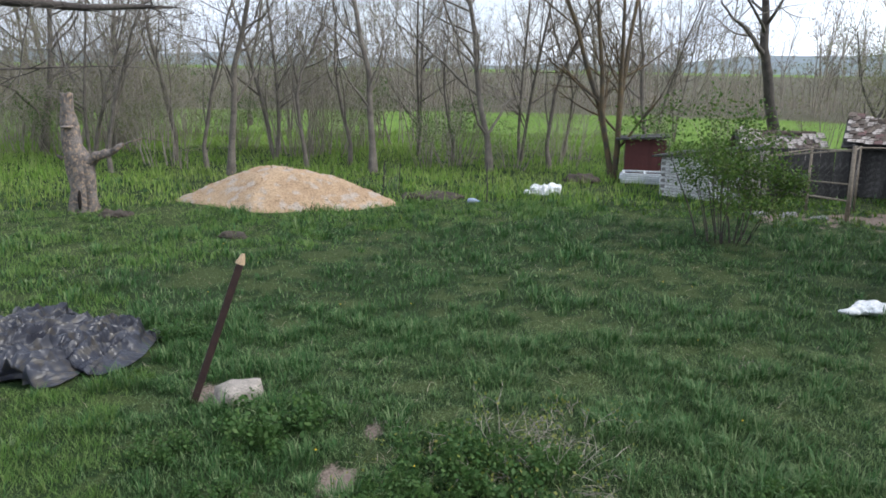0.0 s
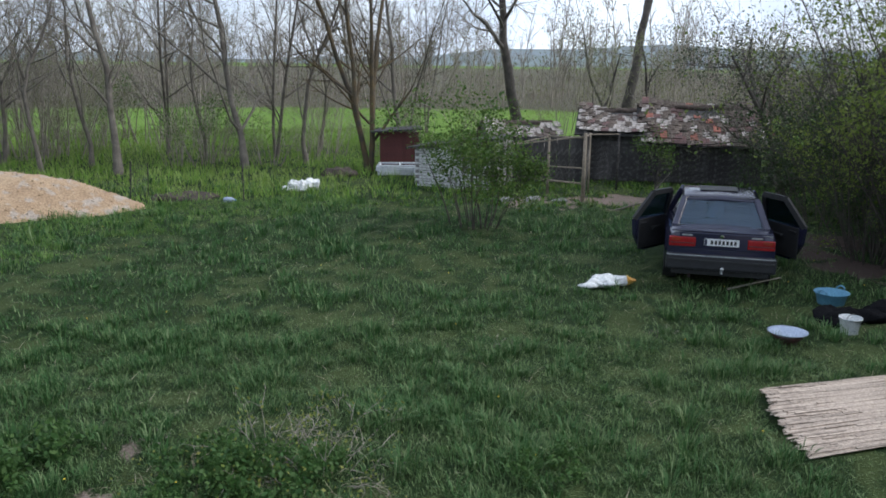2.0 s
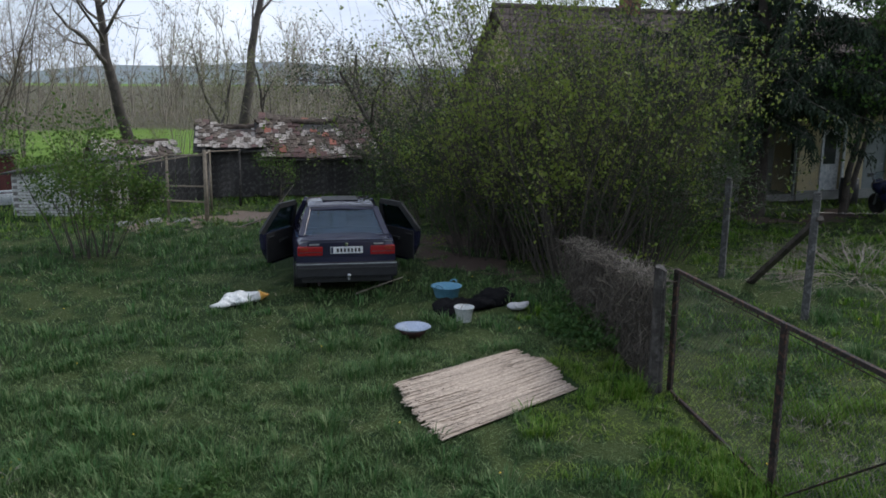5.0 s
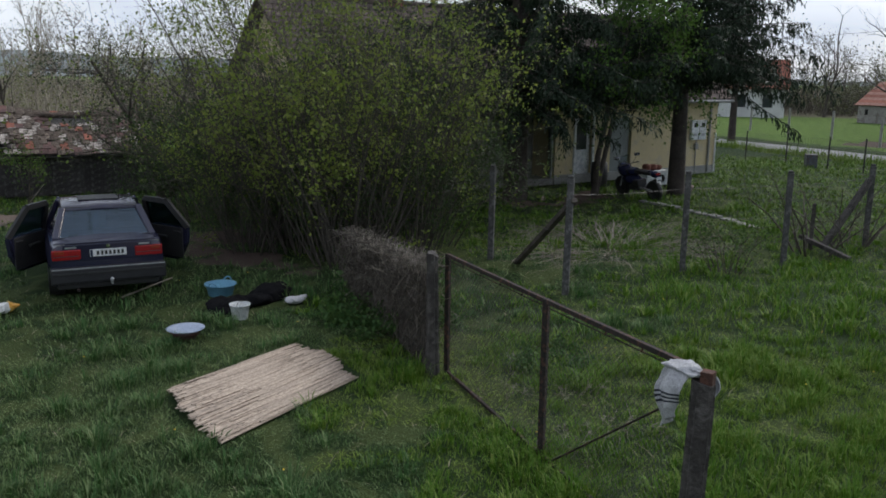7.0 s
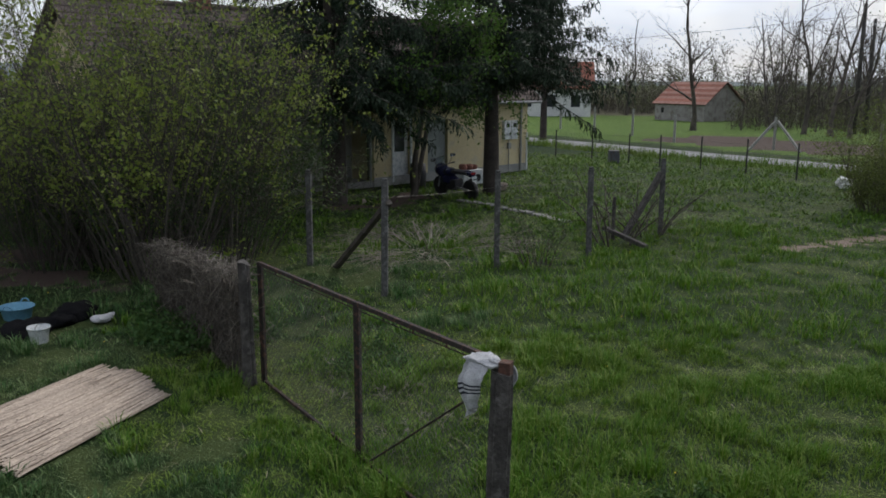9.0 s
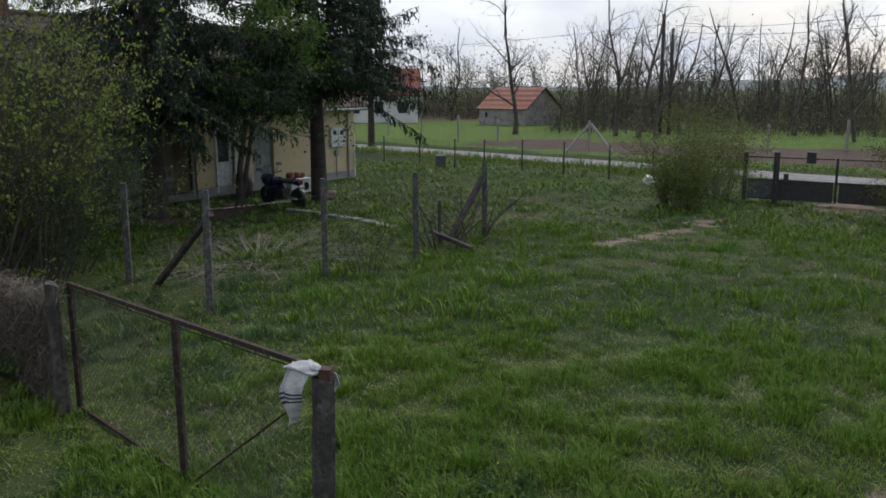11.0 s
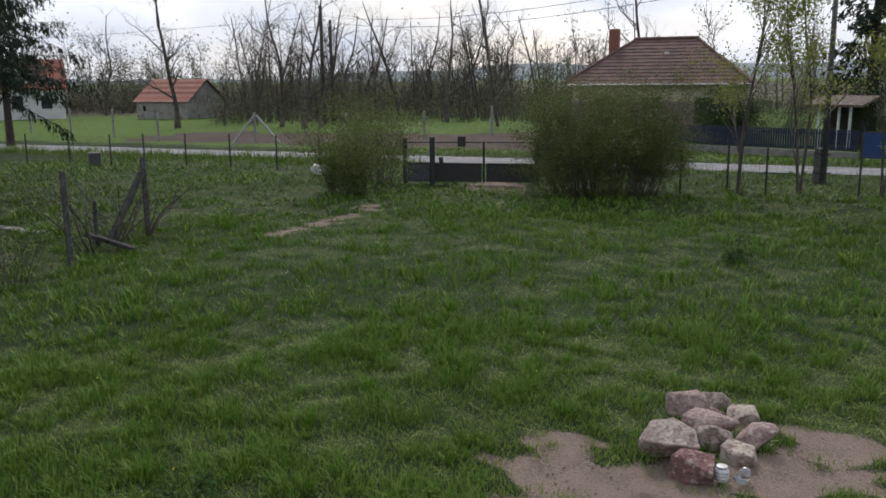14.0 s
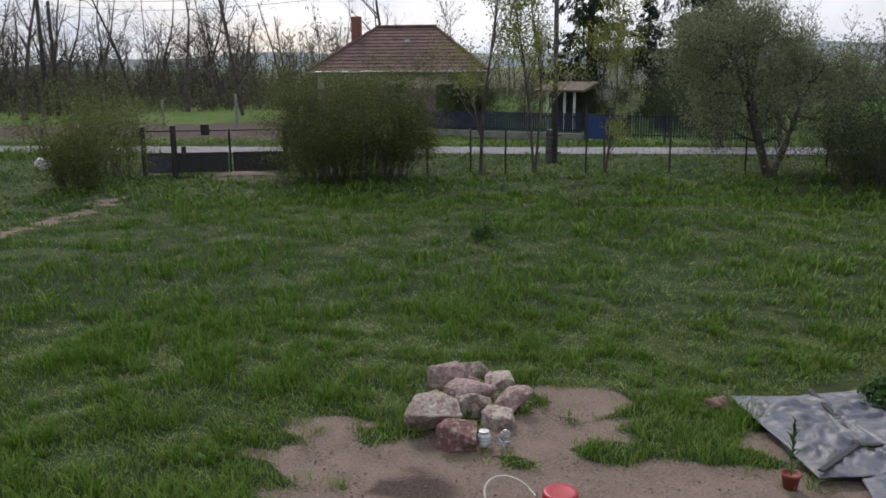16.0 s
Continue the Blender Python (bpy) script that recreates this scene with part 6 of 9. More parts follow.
tiled_shed("tiled_shed", (8.6, 24.4), -10, 2.0, 1.0, 0.7, 1.4, 2.4, (("tile_pale", 6), ("tile_old", 2.5)), 6, "small low shed with pale lichened roof tiles", False)
# dark boarded lean-to between the two sheds, with a doorway
lean = thing("board_wall", local((8.6, 23.6), -7), "dark boarded wall with an open doorway behind the run", "wall")
plank = part("plank", box(0.19, 0.03, 1.35, (0, 0, 0), 0.004), M["dark_boards"], lean, m=pose(0.1, 0, 0))
for k in range(1, 13):
    piece("plank", plank, lean, pose(0.1 + 0.195 * k, 0.01 * (k % 2), 0, 0, 0.6 * math.sin(k * 3), 0))
part("door_jamb", box(0.09, 0.09, 1.5, (2.62, 0, 0), 0.006), M["grey_wood"], lean)
# low block wall running on from the shed into the thicket
blocks = thing("block_wall", local((15.98, 21.30), -27.8), "low dark wall of old concrete blocks beside the shed", "wall")
blk = part("block", box(0.40, 0.2, 0.19, (0, 0, 0), 0.012), M["dark_block"], blocks, m=pose(0.2, 0, 0))
for j in range(6):
    for i in range(7):
        if i or j:
            piece("block", blk, blocks, pose(0.2 + 0.41 * i + 0.2 * (j % 2), 0.006 * math.sin(i * 5 + j * 3), 0.197 * j, 0, 0, 1.2 * math.sin(i * 3 + j)))


def hen_run():
    ob = thing("hen_run", Matrix(), "open hen run of rough timber posts and rails with wire netting", "hen run")
    posts = {"a": (9.42, 19.54, 1.78, 0.055), "b": (9.08, 21.03, 1.62, 0.04), "c": (11.44, 21.63, 1.60, 0.035), "d": (9.85, 20.35, 1.70, 0.03), "e": (10.15, 20.75, 1.68, 0.028), "f": (7.75, 20.6, 1.45, 0.04), "g": (6.9, 20.9, 1.15, 0.03)}
    for k, (x, y, h, r) in posts.items():
        part("post", bar((x, y, -0.1), (x + 0.03 * math.sin(x * 9), y, h), r, sides=8, w2=r * 0.85), M["pale_wood"] if k in "abe" else M["grey_wood"], ob, smooth=True)
    P = lambda k, z: (posts[k][0], posts[k][1], z)
    for p, q, w in ((P("f", 1.40), P("a", 1.70), 0.05), (P("b", 1.58), P("a", 1.66), 0.05), (P("f", 0.62), P("a", 0.50), 0.05), (P("b", 0.78), P("d", 0.78), 0.045), (P("a", 1.68), P("e", 1.66), 0.04),
                    (P("e", 1.64), P("c", 1.56), 0.035), (P("b", 1.56), P("f", 1.42), 0.04), (P("f", 0.55), P("g", 0.6), 0.04), (P("f", 1.38), P("g", 1.1), 0.035)):
        part("rail", bar(p, q, w, w * 0.7, bevel=0.004), M["pale_wood"], ob)
    lines = []
    for p, q in (("f", "a"), ("a", "e"), ("e", "c"), ("g", "f")):
        a, b = np.array(P(p, 0)), np.array(P(q, 0))
        n = int(np.linalg.norm(b - a) / 0.11)
        for k in range(-8, n):
            for s in (1, -1):
                u0, u1 = k / n, (k + 8) / n
                if s < 0:
                    u0, u1 = u1, u0
                z0, z1 = 0.02, 1.35
                if min(u0, u1) < 0 or max(u0, u1) > 1:
                    continue
                lines.append([(a * (1 - u0) + b * u0 + np.array((0, 0, z0)), 0.0022), (a * (1 - u1) + b * u1 + np.array((0, 0, z1)), 0.0022)])
    tagged(link("netting", *tubes(lines, 3), M["wire"], ob), kind="stuff")


hen_run()
for k, (x, y, a) in enumerate(((8.3, 20.15, 20), (8.9, 19.75, -10), (7.7, 20.3, 5))):
    tagged(part("kerb_stone", rock_mesh(30 + k, 0.5, 0.25, 0.18), M["concrete"], m=pose(x, y, -0.02, 0, 0, a)), "rough grey stone lying at the edge of the run", "stone", "stones at the run")


# ---- the car ----
def loft(sections, cap=True):
    """Skins rings of equal count."""
    bm = bmesh.new()
    rings = [[bm.verts.new(p) for p in s] for s in sections]
    n = len(rings[0])
    for a, b in zip(rings, rings[1:]):
        for k in range(n):
            bm.faces.new((a[k], a[(k + 1) % n], b[(k + 1) % n], b[k]))
    if cap:
        bm.faces.new(list(reversed(rings[0])))
        bm.faces.new(rings[-1])
    bmesh.ops.recalc_face_normals(bm, faces=bm.faces)
    return bm


def body_ring(y, hw, zb, zt, waist=0.62, crown=0.04):
    """A rounded cross-section of the car's lower body at y."""
    half = [(0, zb), (hw * 0.72, zb), (hw * 0.93, zb + 0.05), (hw * 0.985, zb + 0.16), (hw, waist), (hw * 0.985, zt - 0.10), (hw * 0.94, zt - 0.025), (hw * 0.86, zt), (hw * 0.5, zt + crown * 0.7), (0, zt + crown)]
    pts = [(x, y, z) for x, z in half]
    return pts + [(-x, y, z) for x, z in reversed(half[1:-1])]


def car():
    ob = thing("car", pose(7.80, 11.12, ground_at(8.4, 12.1), 0, 0, -30.4), "dark blue-grey old saloon car with both rear doors open", "car")
    body = part("body", loft([body_ring(0.05, 0.70, 0.34, 0.84, 0.6, 0.03), body_ring(0.10, 0.80, 0.26, 0.92, 0.6, 0.03), body_ring(0.35, 0.84, 0.24, 0.95), body_ring(0.75, 0.848, 0.22, 0.955),
                             body_ring(1.6, 0.85, 0.2, 0.93), body_ring(2.6, 0.85, 0.2, 0.92), body_ring(3.2, 0.845, 0.2, 0.91), body_ring(3.8, 0.83, 0.22, 0.82), body_ring(4.2, 0.77, 0.26, 0.72), body_ring(4.36, 0.66, 0.32, 0.62)]), M["car_paint"], ob, smooth=True)
    e = body.modifiers.new("edges", "EDGE_SPLIT")
    e.split_angle = radians(38)
    # cabin: roof and pillars
    roof = part("roof", loft([[(-hw, y, z - 0.045), (-hw * 0.9, y, z - 0.008), (0, y, z + 0.012), (hw * 0.9, y, z - 0.008), (hw, y, z - 0.045), (hw * 0.88, y, z - 0.05), (0, y, z - 0.03), (-hw * 0.88, y, z - 0.05)]
                              for y, hw, z in ((1.02, 0.585, 1.335), (1.2, 0.60, 1.38), (1.7, 0.61, 1.40), (2.2, 0.60, 1.385), (2.5, 0.58, 1.34))]), M["car_paint"], ob, smooth=True)
    part("roof_panel", box(0.62, 0.55, 0.012, (0, 1.75, 1.405), 0.004), M["black_trim"], ob, "raised black sunroof")
    for s in (-1, 1):
        for nm, p, q, w, d in (("rear_pillar", (s * 0.70, 0.52, 0.93), (s * 0.565, 1.08, 1.33), 0.11, 0.10), ("centre_pillar", (s * 0.80, 2.15, 0.88), (s * 0.59, 2.0, 1.36), 0.06, 0.09), ("front_pillar", (s * 0.76, 3.2, 0.90), (s * 0.57, 2.46, 1.33), 0.06, 0.06)):
            part(nm, bar(p, q, w, d, bevel=0.015), M["car_paint"], ob)
        # quarter and front glass
        v = [(s * 0.80, 3.05, 0.92), (s * 0.80, 2.2, 0.92), (s * 0.60, 2.05, 1.33), (s * 0.585, 2.5, 1.31)]
        link("side_window", v, [(0, 1, 2, 3)], M["glass"], ob)
        link("front_door", [(s * 0.853, 3.1, 0.3), (s * 0.853, 2.18, 0.3), (s * 0.842, 2.18, 0.9), (s * 0.84, 3.1, 0.88)], [(0, 1, 2, 3)], M["car_paint"], ob)
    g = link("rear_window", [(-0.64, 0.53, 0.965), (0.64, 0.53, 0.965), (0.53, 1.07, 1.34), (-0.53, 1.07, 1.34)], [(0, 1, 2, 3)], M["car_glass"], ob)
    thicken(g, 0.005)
    for p, q in (((-0.66, 0.52, 0.96), (0.66, 0.52, 0.96)), ((0.66, 0.52, 0.96), (0.55, 1.08, 1.345)), ((-0.66, 0.52, 0.96), (-0.55, 1.08, 1.345)), ((-0.55, 1.08, 1.345), (0.55, 1.08, 1.345))):
        part("window_seal", bar(p, q, 0.028, 0.02), M["black_trim"], ob)
    thicken(link("windscreen", [(-0.70, 3.2, 0.92), (0.70, 3.2, 0.92), (0.55, 2.47, 1.34), (-0.55, 2.47, 1.34)], [(0, 1, 2, 3)], M["glass"], ob), 0.005)
    part("parcel_shelf", box(1.2, 0.5, 0.03, (0, 0.78, 0.9)), M["seat"], ob)
    for x in (-0.38, 0.38):
        part("seat", box(0.5, 0.14, 0.62, (x, 2.0, 0.5), 0.04, turn=pose(0, 0, 0, 12, 0, 0)), M["seat"], ob)
        part("headrest", box(0.26, 0.09, 0.16, (x, 1.92, 1.12), 0.03), M["seat"], ob)
    part("rear_seat", box(1.2, 0.14, 0.55, (0, 1.1, 0.45), 0.04), M["seat"], ob)
    # things on the shelf
    part("shelf_paper", box(0.30, 0.16, 0.02, (0.22, 0.72, 0.93), turn=pose(0, 0, 0, 0, 0, 20)), M["white_plastic"], ob, "white papers on the rear shelf")
    part("shelf_vest", box(0.24, 0.16, 0.03, (-0.40, 0.75, 0.93), 0.01), M["leaf_yellow"], ob, "yellow-green vest on the rear shelf")
    # boot lid, lamps, plate, bumper
    part("boot_lid", box(1.26, 0.03, 0.26, (0, 0.055, 0.68), 0.012), M["car_paint"], ob)
    part("boot_edge", box(1.50, 0.10, 0.02, (0, 0.12, 0.945), 0.008), M["car_paint"], ob)
    plate = part("number_plate", box(0.52, 0.012, 0.11, (0, 0.028, 0.745), 0.003), M["plate_white"], ob, "white number plate with dark bars")
    for k in range(7):
        part("plate_bar", box(0.034, 0.004, 0.062, (-0.145 + 0.058 * k, 0.020, 0.769)), M["glyph"], plate)
    part("plate_strip", box(0.035, 0.004, 0.10, (-0.235, 0.0205, 0.75)), M["blue_metal"], plate)
    part("badge", lathe([(0.03, 0), (0.03, 0.006), (0, 0.008)], 12), M["chrome"], ob, m=Matrix.Translation((0, 0.034, 0.895)) @ pose(0, 0, 0, 90, 0, 0))
    for x in (-0.52, 0.52):
        part("badge_strip", box(0.16, 0.006, 0.022, (x, 0.036, 0.885)), M["zinc"], ob)
    for s in (-1, 1):
        lamp = part("tail_light", box(0.40, 0.07, 0.15, (s * 0.585, 0.055, 0.715), 0.015), M["tail_red"], ob)
        part("indicator", box(0.13, 0.012, 0.05, (s * 0.68, 0.020, 0.805), 0.004), M["tail_amber"], lamp)
        part("reverse_lens", box(0.36, 0.008, 0.012, (s * 0.585, 0.019, 0.765)), M["black_trim"], lamp)
    part("bumper", box(1.64, 0.16, 0.24, (0, 0.02, 0.36), 0.035), M["bumper"], ob, smooth=False)
    part("bumper_strip", box(1.60, 0.02, 0.035, (0, -0.065, 0.50), 0.006), M["black_trim"], ob)
    part("bumper_groove", box(1.60, 0.012, 0.018, (0, -0.062, 0.585), 0.003), M["zinc"], ob)
    part("valance", box(1.45, 0.1, 0.12, (0, 0.1, 0.26), 0.02), M["black_trim"], ob)
    hook = bmesh.new()
    bmesh.ops.create_uvsphere(hook, u_segments=12, v_segments=8, radius=0.03, matrix=Matrix.Translation((0.02, -0.16, 0.42)))
    bar((0.02, 0.05, 0.34), (0.02, -0.16, 0.36), 0.018, sides=8, bm=hook)
    bar((0.02, -0.16, 0.35), (0.02, -0.16, 0.41), 0.014, sides=8, bm=hook)
    part("tow_ball", hook, M["zinc"], ob, "worn metal tow ball")
    part("exhaust", bar((-0.45, 0.0, 0.25), (-0.45, 0.5, 0.25), 0.025, sides=10), M["rust"], ob)
    for x in (-0.74, 0.74):
        for y in (0.98, 3.52):
            w = part("wheel", lathe([(0.16, -0.09), (0.27, -0.095), (0.298, -0.06), (0.30, 0.06), (0.27, 0.095), (0.16, 0.09)], 24), M["black_trim"], ob, m=Matrix.Translation((x, y, 0.29)) @ pose(0, 0, 0, 0, 90, 0), smooth=True)
            part("rim", lathe([(0.165, -0.06), (0.165, 0.06), (0.06, 0.085), (0.0, 0.085)], 18), M["zinc"], w)
            part("wheel_arch", bar((-0.11, 0, 0), (0.11, 0, 0), 0.33, sides=20), M["black_trim"], ob, m=Matrix.Translation((x * 0.99, y, 0.30)))
    # the open rear doors: hinged on the centre pillar
    for s in (-1, 1):
        door = new("rear_door")
        door.parent = ob
        door.matrix_basis = Matrix.Translation((s * 0.86, 2.10, 0)) @ pose(0, 0, 0, 0, 0, s * 31)
        # in the door's frame the panel runs back along -y from the hinge
        prof = [(0, 0.30), (-0.72, 0.30), (-0.86, 0.42), (-0.98, 0.60), (-1.02, 0.88), (0, 0.88)]
        bm = bmesh.new()
        fr = [bm.verts.new((0.045, y, z)) for y, z in prof]
        bk = [bm.verts.new((-0.045, y, z)) for y, z in prof]
        bm.faces.new(fr), bm.faces.new(list(reversed(bk)))
        for k in range(6):
            bm.faces.new((fr[k], bk[k], bk[(k + 1) % 6], fr[(k + 1) % 6]))
        bmesh.ops.recalc_face_normals(bm, faces=bm.faces)
        bmesh.ops.bevel(bm, geom=bm.edges[:], offset=0.015, segments=2, affect="EDGES")
        part("door_panel", bm, M["car_paint"], door)
        part("door_lining", box(0.025, 0.90, 0.52, (-s * 0.05, -0.47, 0.35), 0.01), M["black_trim"], door, "black inner door lining")
        part("armrest", box(0.06, 0.3, 0.05, (-s * 0.08, -0.4, 0.66), 0.015), M["black_trim"], door)
        t = -s * 0.12
        for p, q in (((0, 0, 0.88), (t, -0.05, 1.32)), ((t, -0.05, 1.32), (t, -0.62, 1.32)), ((t, -0.62, 1.32), (0, -1.0, 0.88))):
            part("window_frame", bar(p, q, 0.06, 0.085), M["black_trim"], door)
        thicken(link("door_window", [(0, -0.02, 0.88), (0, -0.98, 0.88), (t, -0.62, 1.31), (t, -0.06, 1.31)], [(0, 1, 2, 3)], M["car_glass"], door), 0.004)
        part("door_handle", box(0.02, 0.14, 0.03, (s * 0.055, -0.9, 0.76), 0.006), M["black_trim"], door)
        part("pull_handle", box(0.03, 0.16, 0.03, (-s * 0.07, -0.8, 0.78), 0.008), M["black_trim"], door)


car()
stick = thing("stick", pose(8.0, 11.15, 0.05, 0, 0, 8), "broken pale branch lying behind the car", "stick")
part("branch", bar((0, 0, 0), (1.15, 0.05, 0.07), 0.018, sides=7, w2=0.010), M["bark_far"], stick)


limb = thing("fallen_branch", Matrix(), "pale crooked dead branch propped up in the grass", "branch")
for line in (((9.62, 18.32, 0.0), (9.95, 17.39, 0.35), (10.45, 17.10, 1.1)), ((9.85, 17.29, 0.30), (10.45, 17.29, 0.52), (10.95, 17.14, 0.55))):
    link("limb", *tubes([[(np.array(p), 0.024 - 0.008 * k) for k, p in enumerate(line)]], 6), M["bark_far"], limb, smooth=True)

# ---- things on the grass by the fence ----
def basin():
    ob = thing("enamel_bowl", pose(7.25, 8.75, ground_at(7.15, 8.75)) @ Matrix.Diagonal((0.8, 0.8, 0.85, 1)), "wide pale blue enamel bowl with a rusty outside", "bowl")
    part("bowl", lathe([(0.12, 0.05), (0.20, 0.09), (0.26, 0.165), (0.31, 0.19), (0.315, 0.195), (0.29, 0.187), (0.24, 0.16), (0.17, 0.09), (0.0, 0.075)], 36), M["enamel"], ob, smooth=True)
    part("underside", lathe([(0.15, 0.0), (0.155, 0.04), (0.205, 0.085), (0.268, 0.165), (0.262, 0.165), (0.19, 0.07), (0.1, 0.04)], 36), M["enamel_rust"], ob, "chipped maroon underside", True)


def bucket(name, x, y, r, h, material, label, handle, tilt=0.0, rim=None):
    ob = thing(name, pose(x, y, ground_at(x, y), tilt, 0, 30), label, "bucket")
    part("pail", lathe([(r * 0.74, 0.0), (r * 0.76, 0.01), (r, h), (r * 1.06, h + 0.005), (r * 1.06, h - 0.02), (r * 0.97, h - 0.01), (r * 0.73, 0.02), (0, 0.02)], 28), material, ob, smooth=True)
    pts = [(np.array((r * 1.03 * math.cos(a), handle * math.sin(a) * 0.3, h + handle * math.sin(a))), 0.006) for a in np.linspace(0, math.pi, 12)]
    v, f = tubes([pts], 6)
    link("handle", v, f, M["wire"], ob, "thin wire handle", True)
    return ob


basin()
bucket("enamel_bucket", 8.3, 8.85, 0.14, 0.22, M["white_paint"], "white enamel bucket with worn blue-grey rim", 0.03)
tub = thing("plastic_tub", pose(9.1, 10.15, ground_at(9.1, 10.15) - 0.05, 0, 0, 20) @ Matrix.Diagonal((0.92, 0.92, 0.92, 1)), "faded blue plastic laundry tub with raised handles", "tub")
part("basin", lathe([(0.19, 0), (0.195, 0.01), (0.25, 0.25), (0.275, 0.255), (0.275, 0.235), (0.24, 0.235), (0.185, 0.02), (0, 0.02)], 30), M["blue_plastic"], tub, smooth=True)
for s in (-1, 1):
    pts = [(np.array((s * (0.26 + 0.02 * math.sin(a)), 0.07 * math.cos(a), 0.25 + 0.06 * math.sin(a))), 0.012) for a in np.linspace(0, math.pi, 9)]
    link("handle", *tubes([pts], 6), M["blue_plastic"], tub, smooth=True)


def cloth_heap(name, x, y, spots, label, seed, material, category="clothes"):
    bm = bmesh.new()
    for cx, cy, ax, ay, az in spots:
        bmesh.ops.create_icosphere(bm, subdivisions=4, radius=1, matrix=Matrix.Translation((cx, cy, az * 0.5)) @ Matrix.Diagonal((ax, ay, az, 1)))
    for v in bm.verts:
        v.co += noise.noise_vector(v.co * 5 + Vector((seed, 0, 0))) * 0.07 + noise.noise_vector(v.co * 13) * 0.022
        v.co.z = max(v.co.z, 0)
    return tagged(part(name, bm, material, smooth=True, m=pose(x, y, ground_at(x, y))), label, category)


cloth_heap("black_clothes", 8.6, 9.35, ((0, 0.05, 0.36, 0.28, 0.13), (0.45, 0.0, 0.36, 0.26, 0.11), (0.82, -0.02, 0.34, 0.26, 0.17), (-0.2, -0.15, 0.2, 0.16, 0.07)), "heap of black clothes or cloth dropped on grass", 2, M["black_cloth"])
crumpled_bag("white_bag", 9.42, 8.78, 0.16, 0.10, 0.045, 12, M["cloth"], "small white bag beside black clothes", "bag")


def reed_mat():
    """A mat of reed stalks side by side, ragged at both ends."""
    a, b, c, d = [Vector((*p, 0)) for p in ((5.8, 7.37), (7.97, 7.34), (7.4, 5.92), (5.22, 5.83))]
    ob = thing("reed_mat", Matrix(), "unrolled mat of pale dry reeds lying on grass", "reed mat")
    bm = bmesh.new()
    bar((-0.5, 0, 0), (0.5, 0, 0), 0.0075, sides=5, bm=bm)
    src = part("stalk", bm, M["reed"], ob)
    rg = random.Random(9)
    n = 150
    first = True
    for layer in range(2):
        for k in range(n):
            g = (k + rg.uniform(-0.3, 0.3)) / (n - 1)
            p, q = a.lerp(d, g), b.lerp(c, g)
            notch = 0.16 * (g < 0.16) * rg.uniform(0.7, 1) + 0.10 * max(0, math.sin(g * 9)) if layer == 0 else 0.05
            u0 = rg.uniform(-0.03, 0.03) + (0.05 * max(0, math.sin(g * 6 + 1)))
            u1 = 1 - notch * 0.5 + rg.uniform(-0.03, 0.02)
            if layer:
                u0, u1 = u0 + rg.uniform(0, 0.5), u1 - rg.uniform(0, 0.4)
            s, e = p.lerp(q, u0), p.lerp(q, u1)
            v = e - s
            z = 0.055 + 0.035 * math.sin(g * 3.1) + 0.012 * layer + rg.uniform(-0.004, 0.006)
            m = Matrix.Translation((*(s + v / 2).xy, z)) @ pose(0, 0, 0, 0, rg.uniform(-0.7, 0.7), math.degrees(math.atan2(v.y, v.x)) + rg.uniform(-1.2, 1.2)) @ Matrix.Diagonal((v.length, rg.uniform(1.5, 2.7), 1, 1))
            if first:
                src.matrix_basis, first = m, False
            else:
                piece("stalk", src, ob, m)
    under = bmesh.new()
    vs = [under.verts.new((p.x, p.y, 0.045)) for p in (a.lerp(c, 0.03), b.lerp(d, 0.06), c.lerp(a, 0.05), d.lerp(b, 0.03))]
    under.faces.new(vs)
    bmesh.ops.subdivide_edges(under, edges=under.edges[:], cuts=16, use_grid_fill=True)
    for v in under.verts:
        v.co.z = 0.053 + 0.035 * math.sin(3.1 * min(1, max(0, (a.y + (b.y - a.y) * 0.5 - v.co.y) / (a.y - d.y))))
    part("under_layer", under, M["reed"], ob)
    for g in (0.12, 0.37, 0.63, 0.88):
        p, q = a.lerp(b, g), d.lerp(c, g)
        part("binding_wire", bar((p.x, p.y, 0.075), (q.x, q.y, 0.075), 0.002, sides=4), M["wire"], ob)


reed_mat()

# ---- gate, brush screen and wire fence ----
GATE_L, GATE_N = Vector((8.17, 5.18, 0)), Vector((5.66, 1.60, 0))


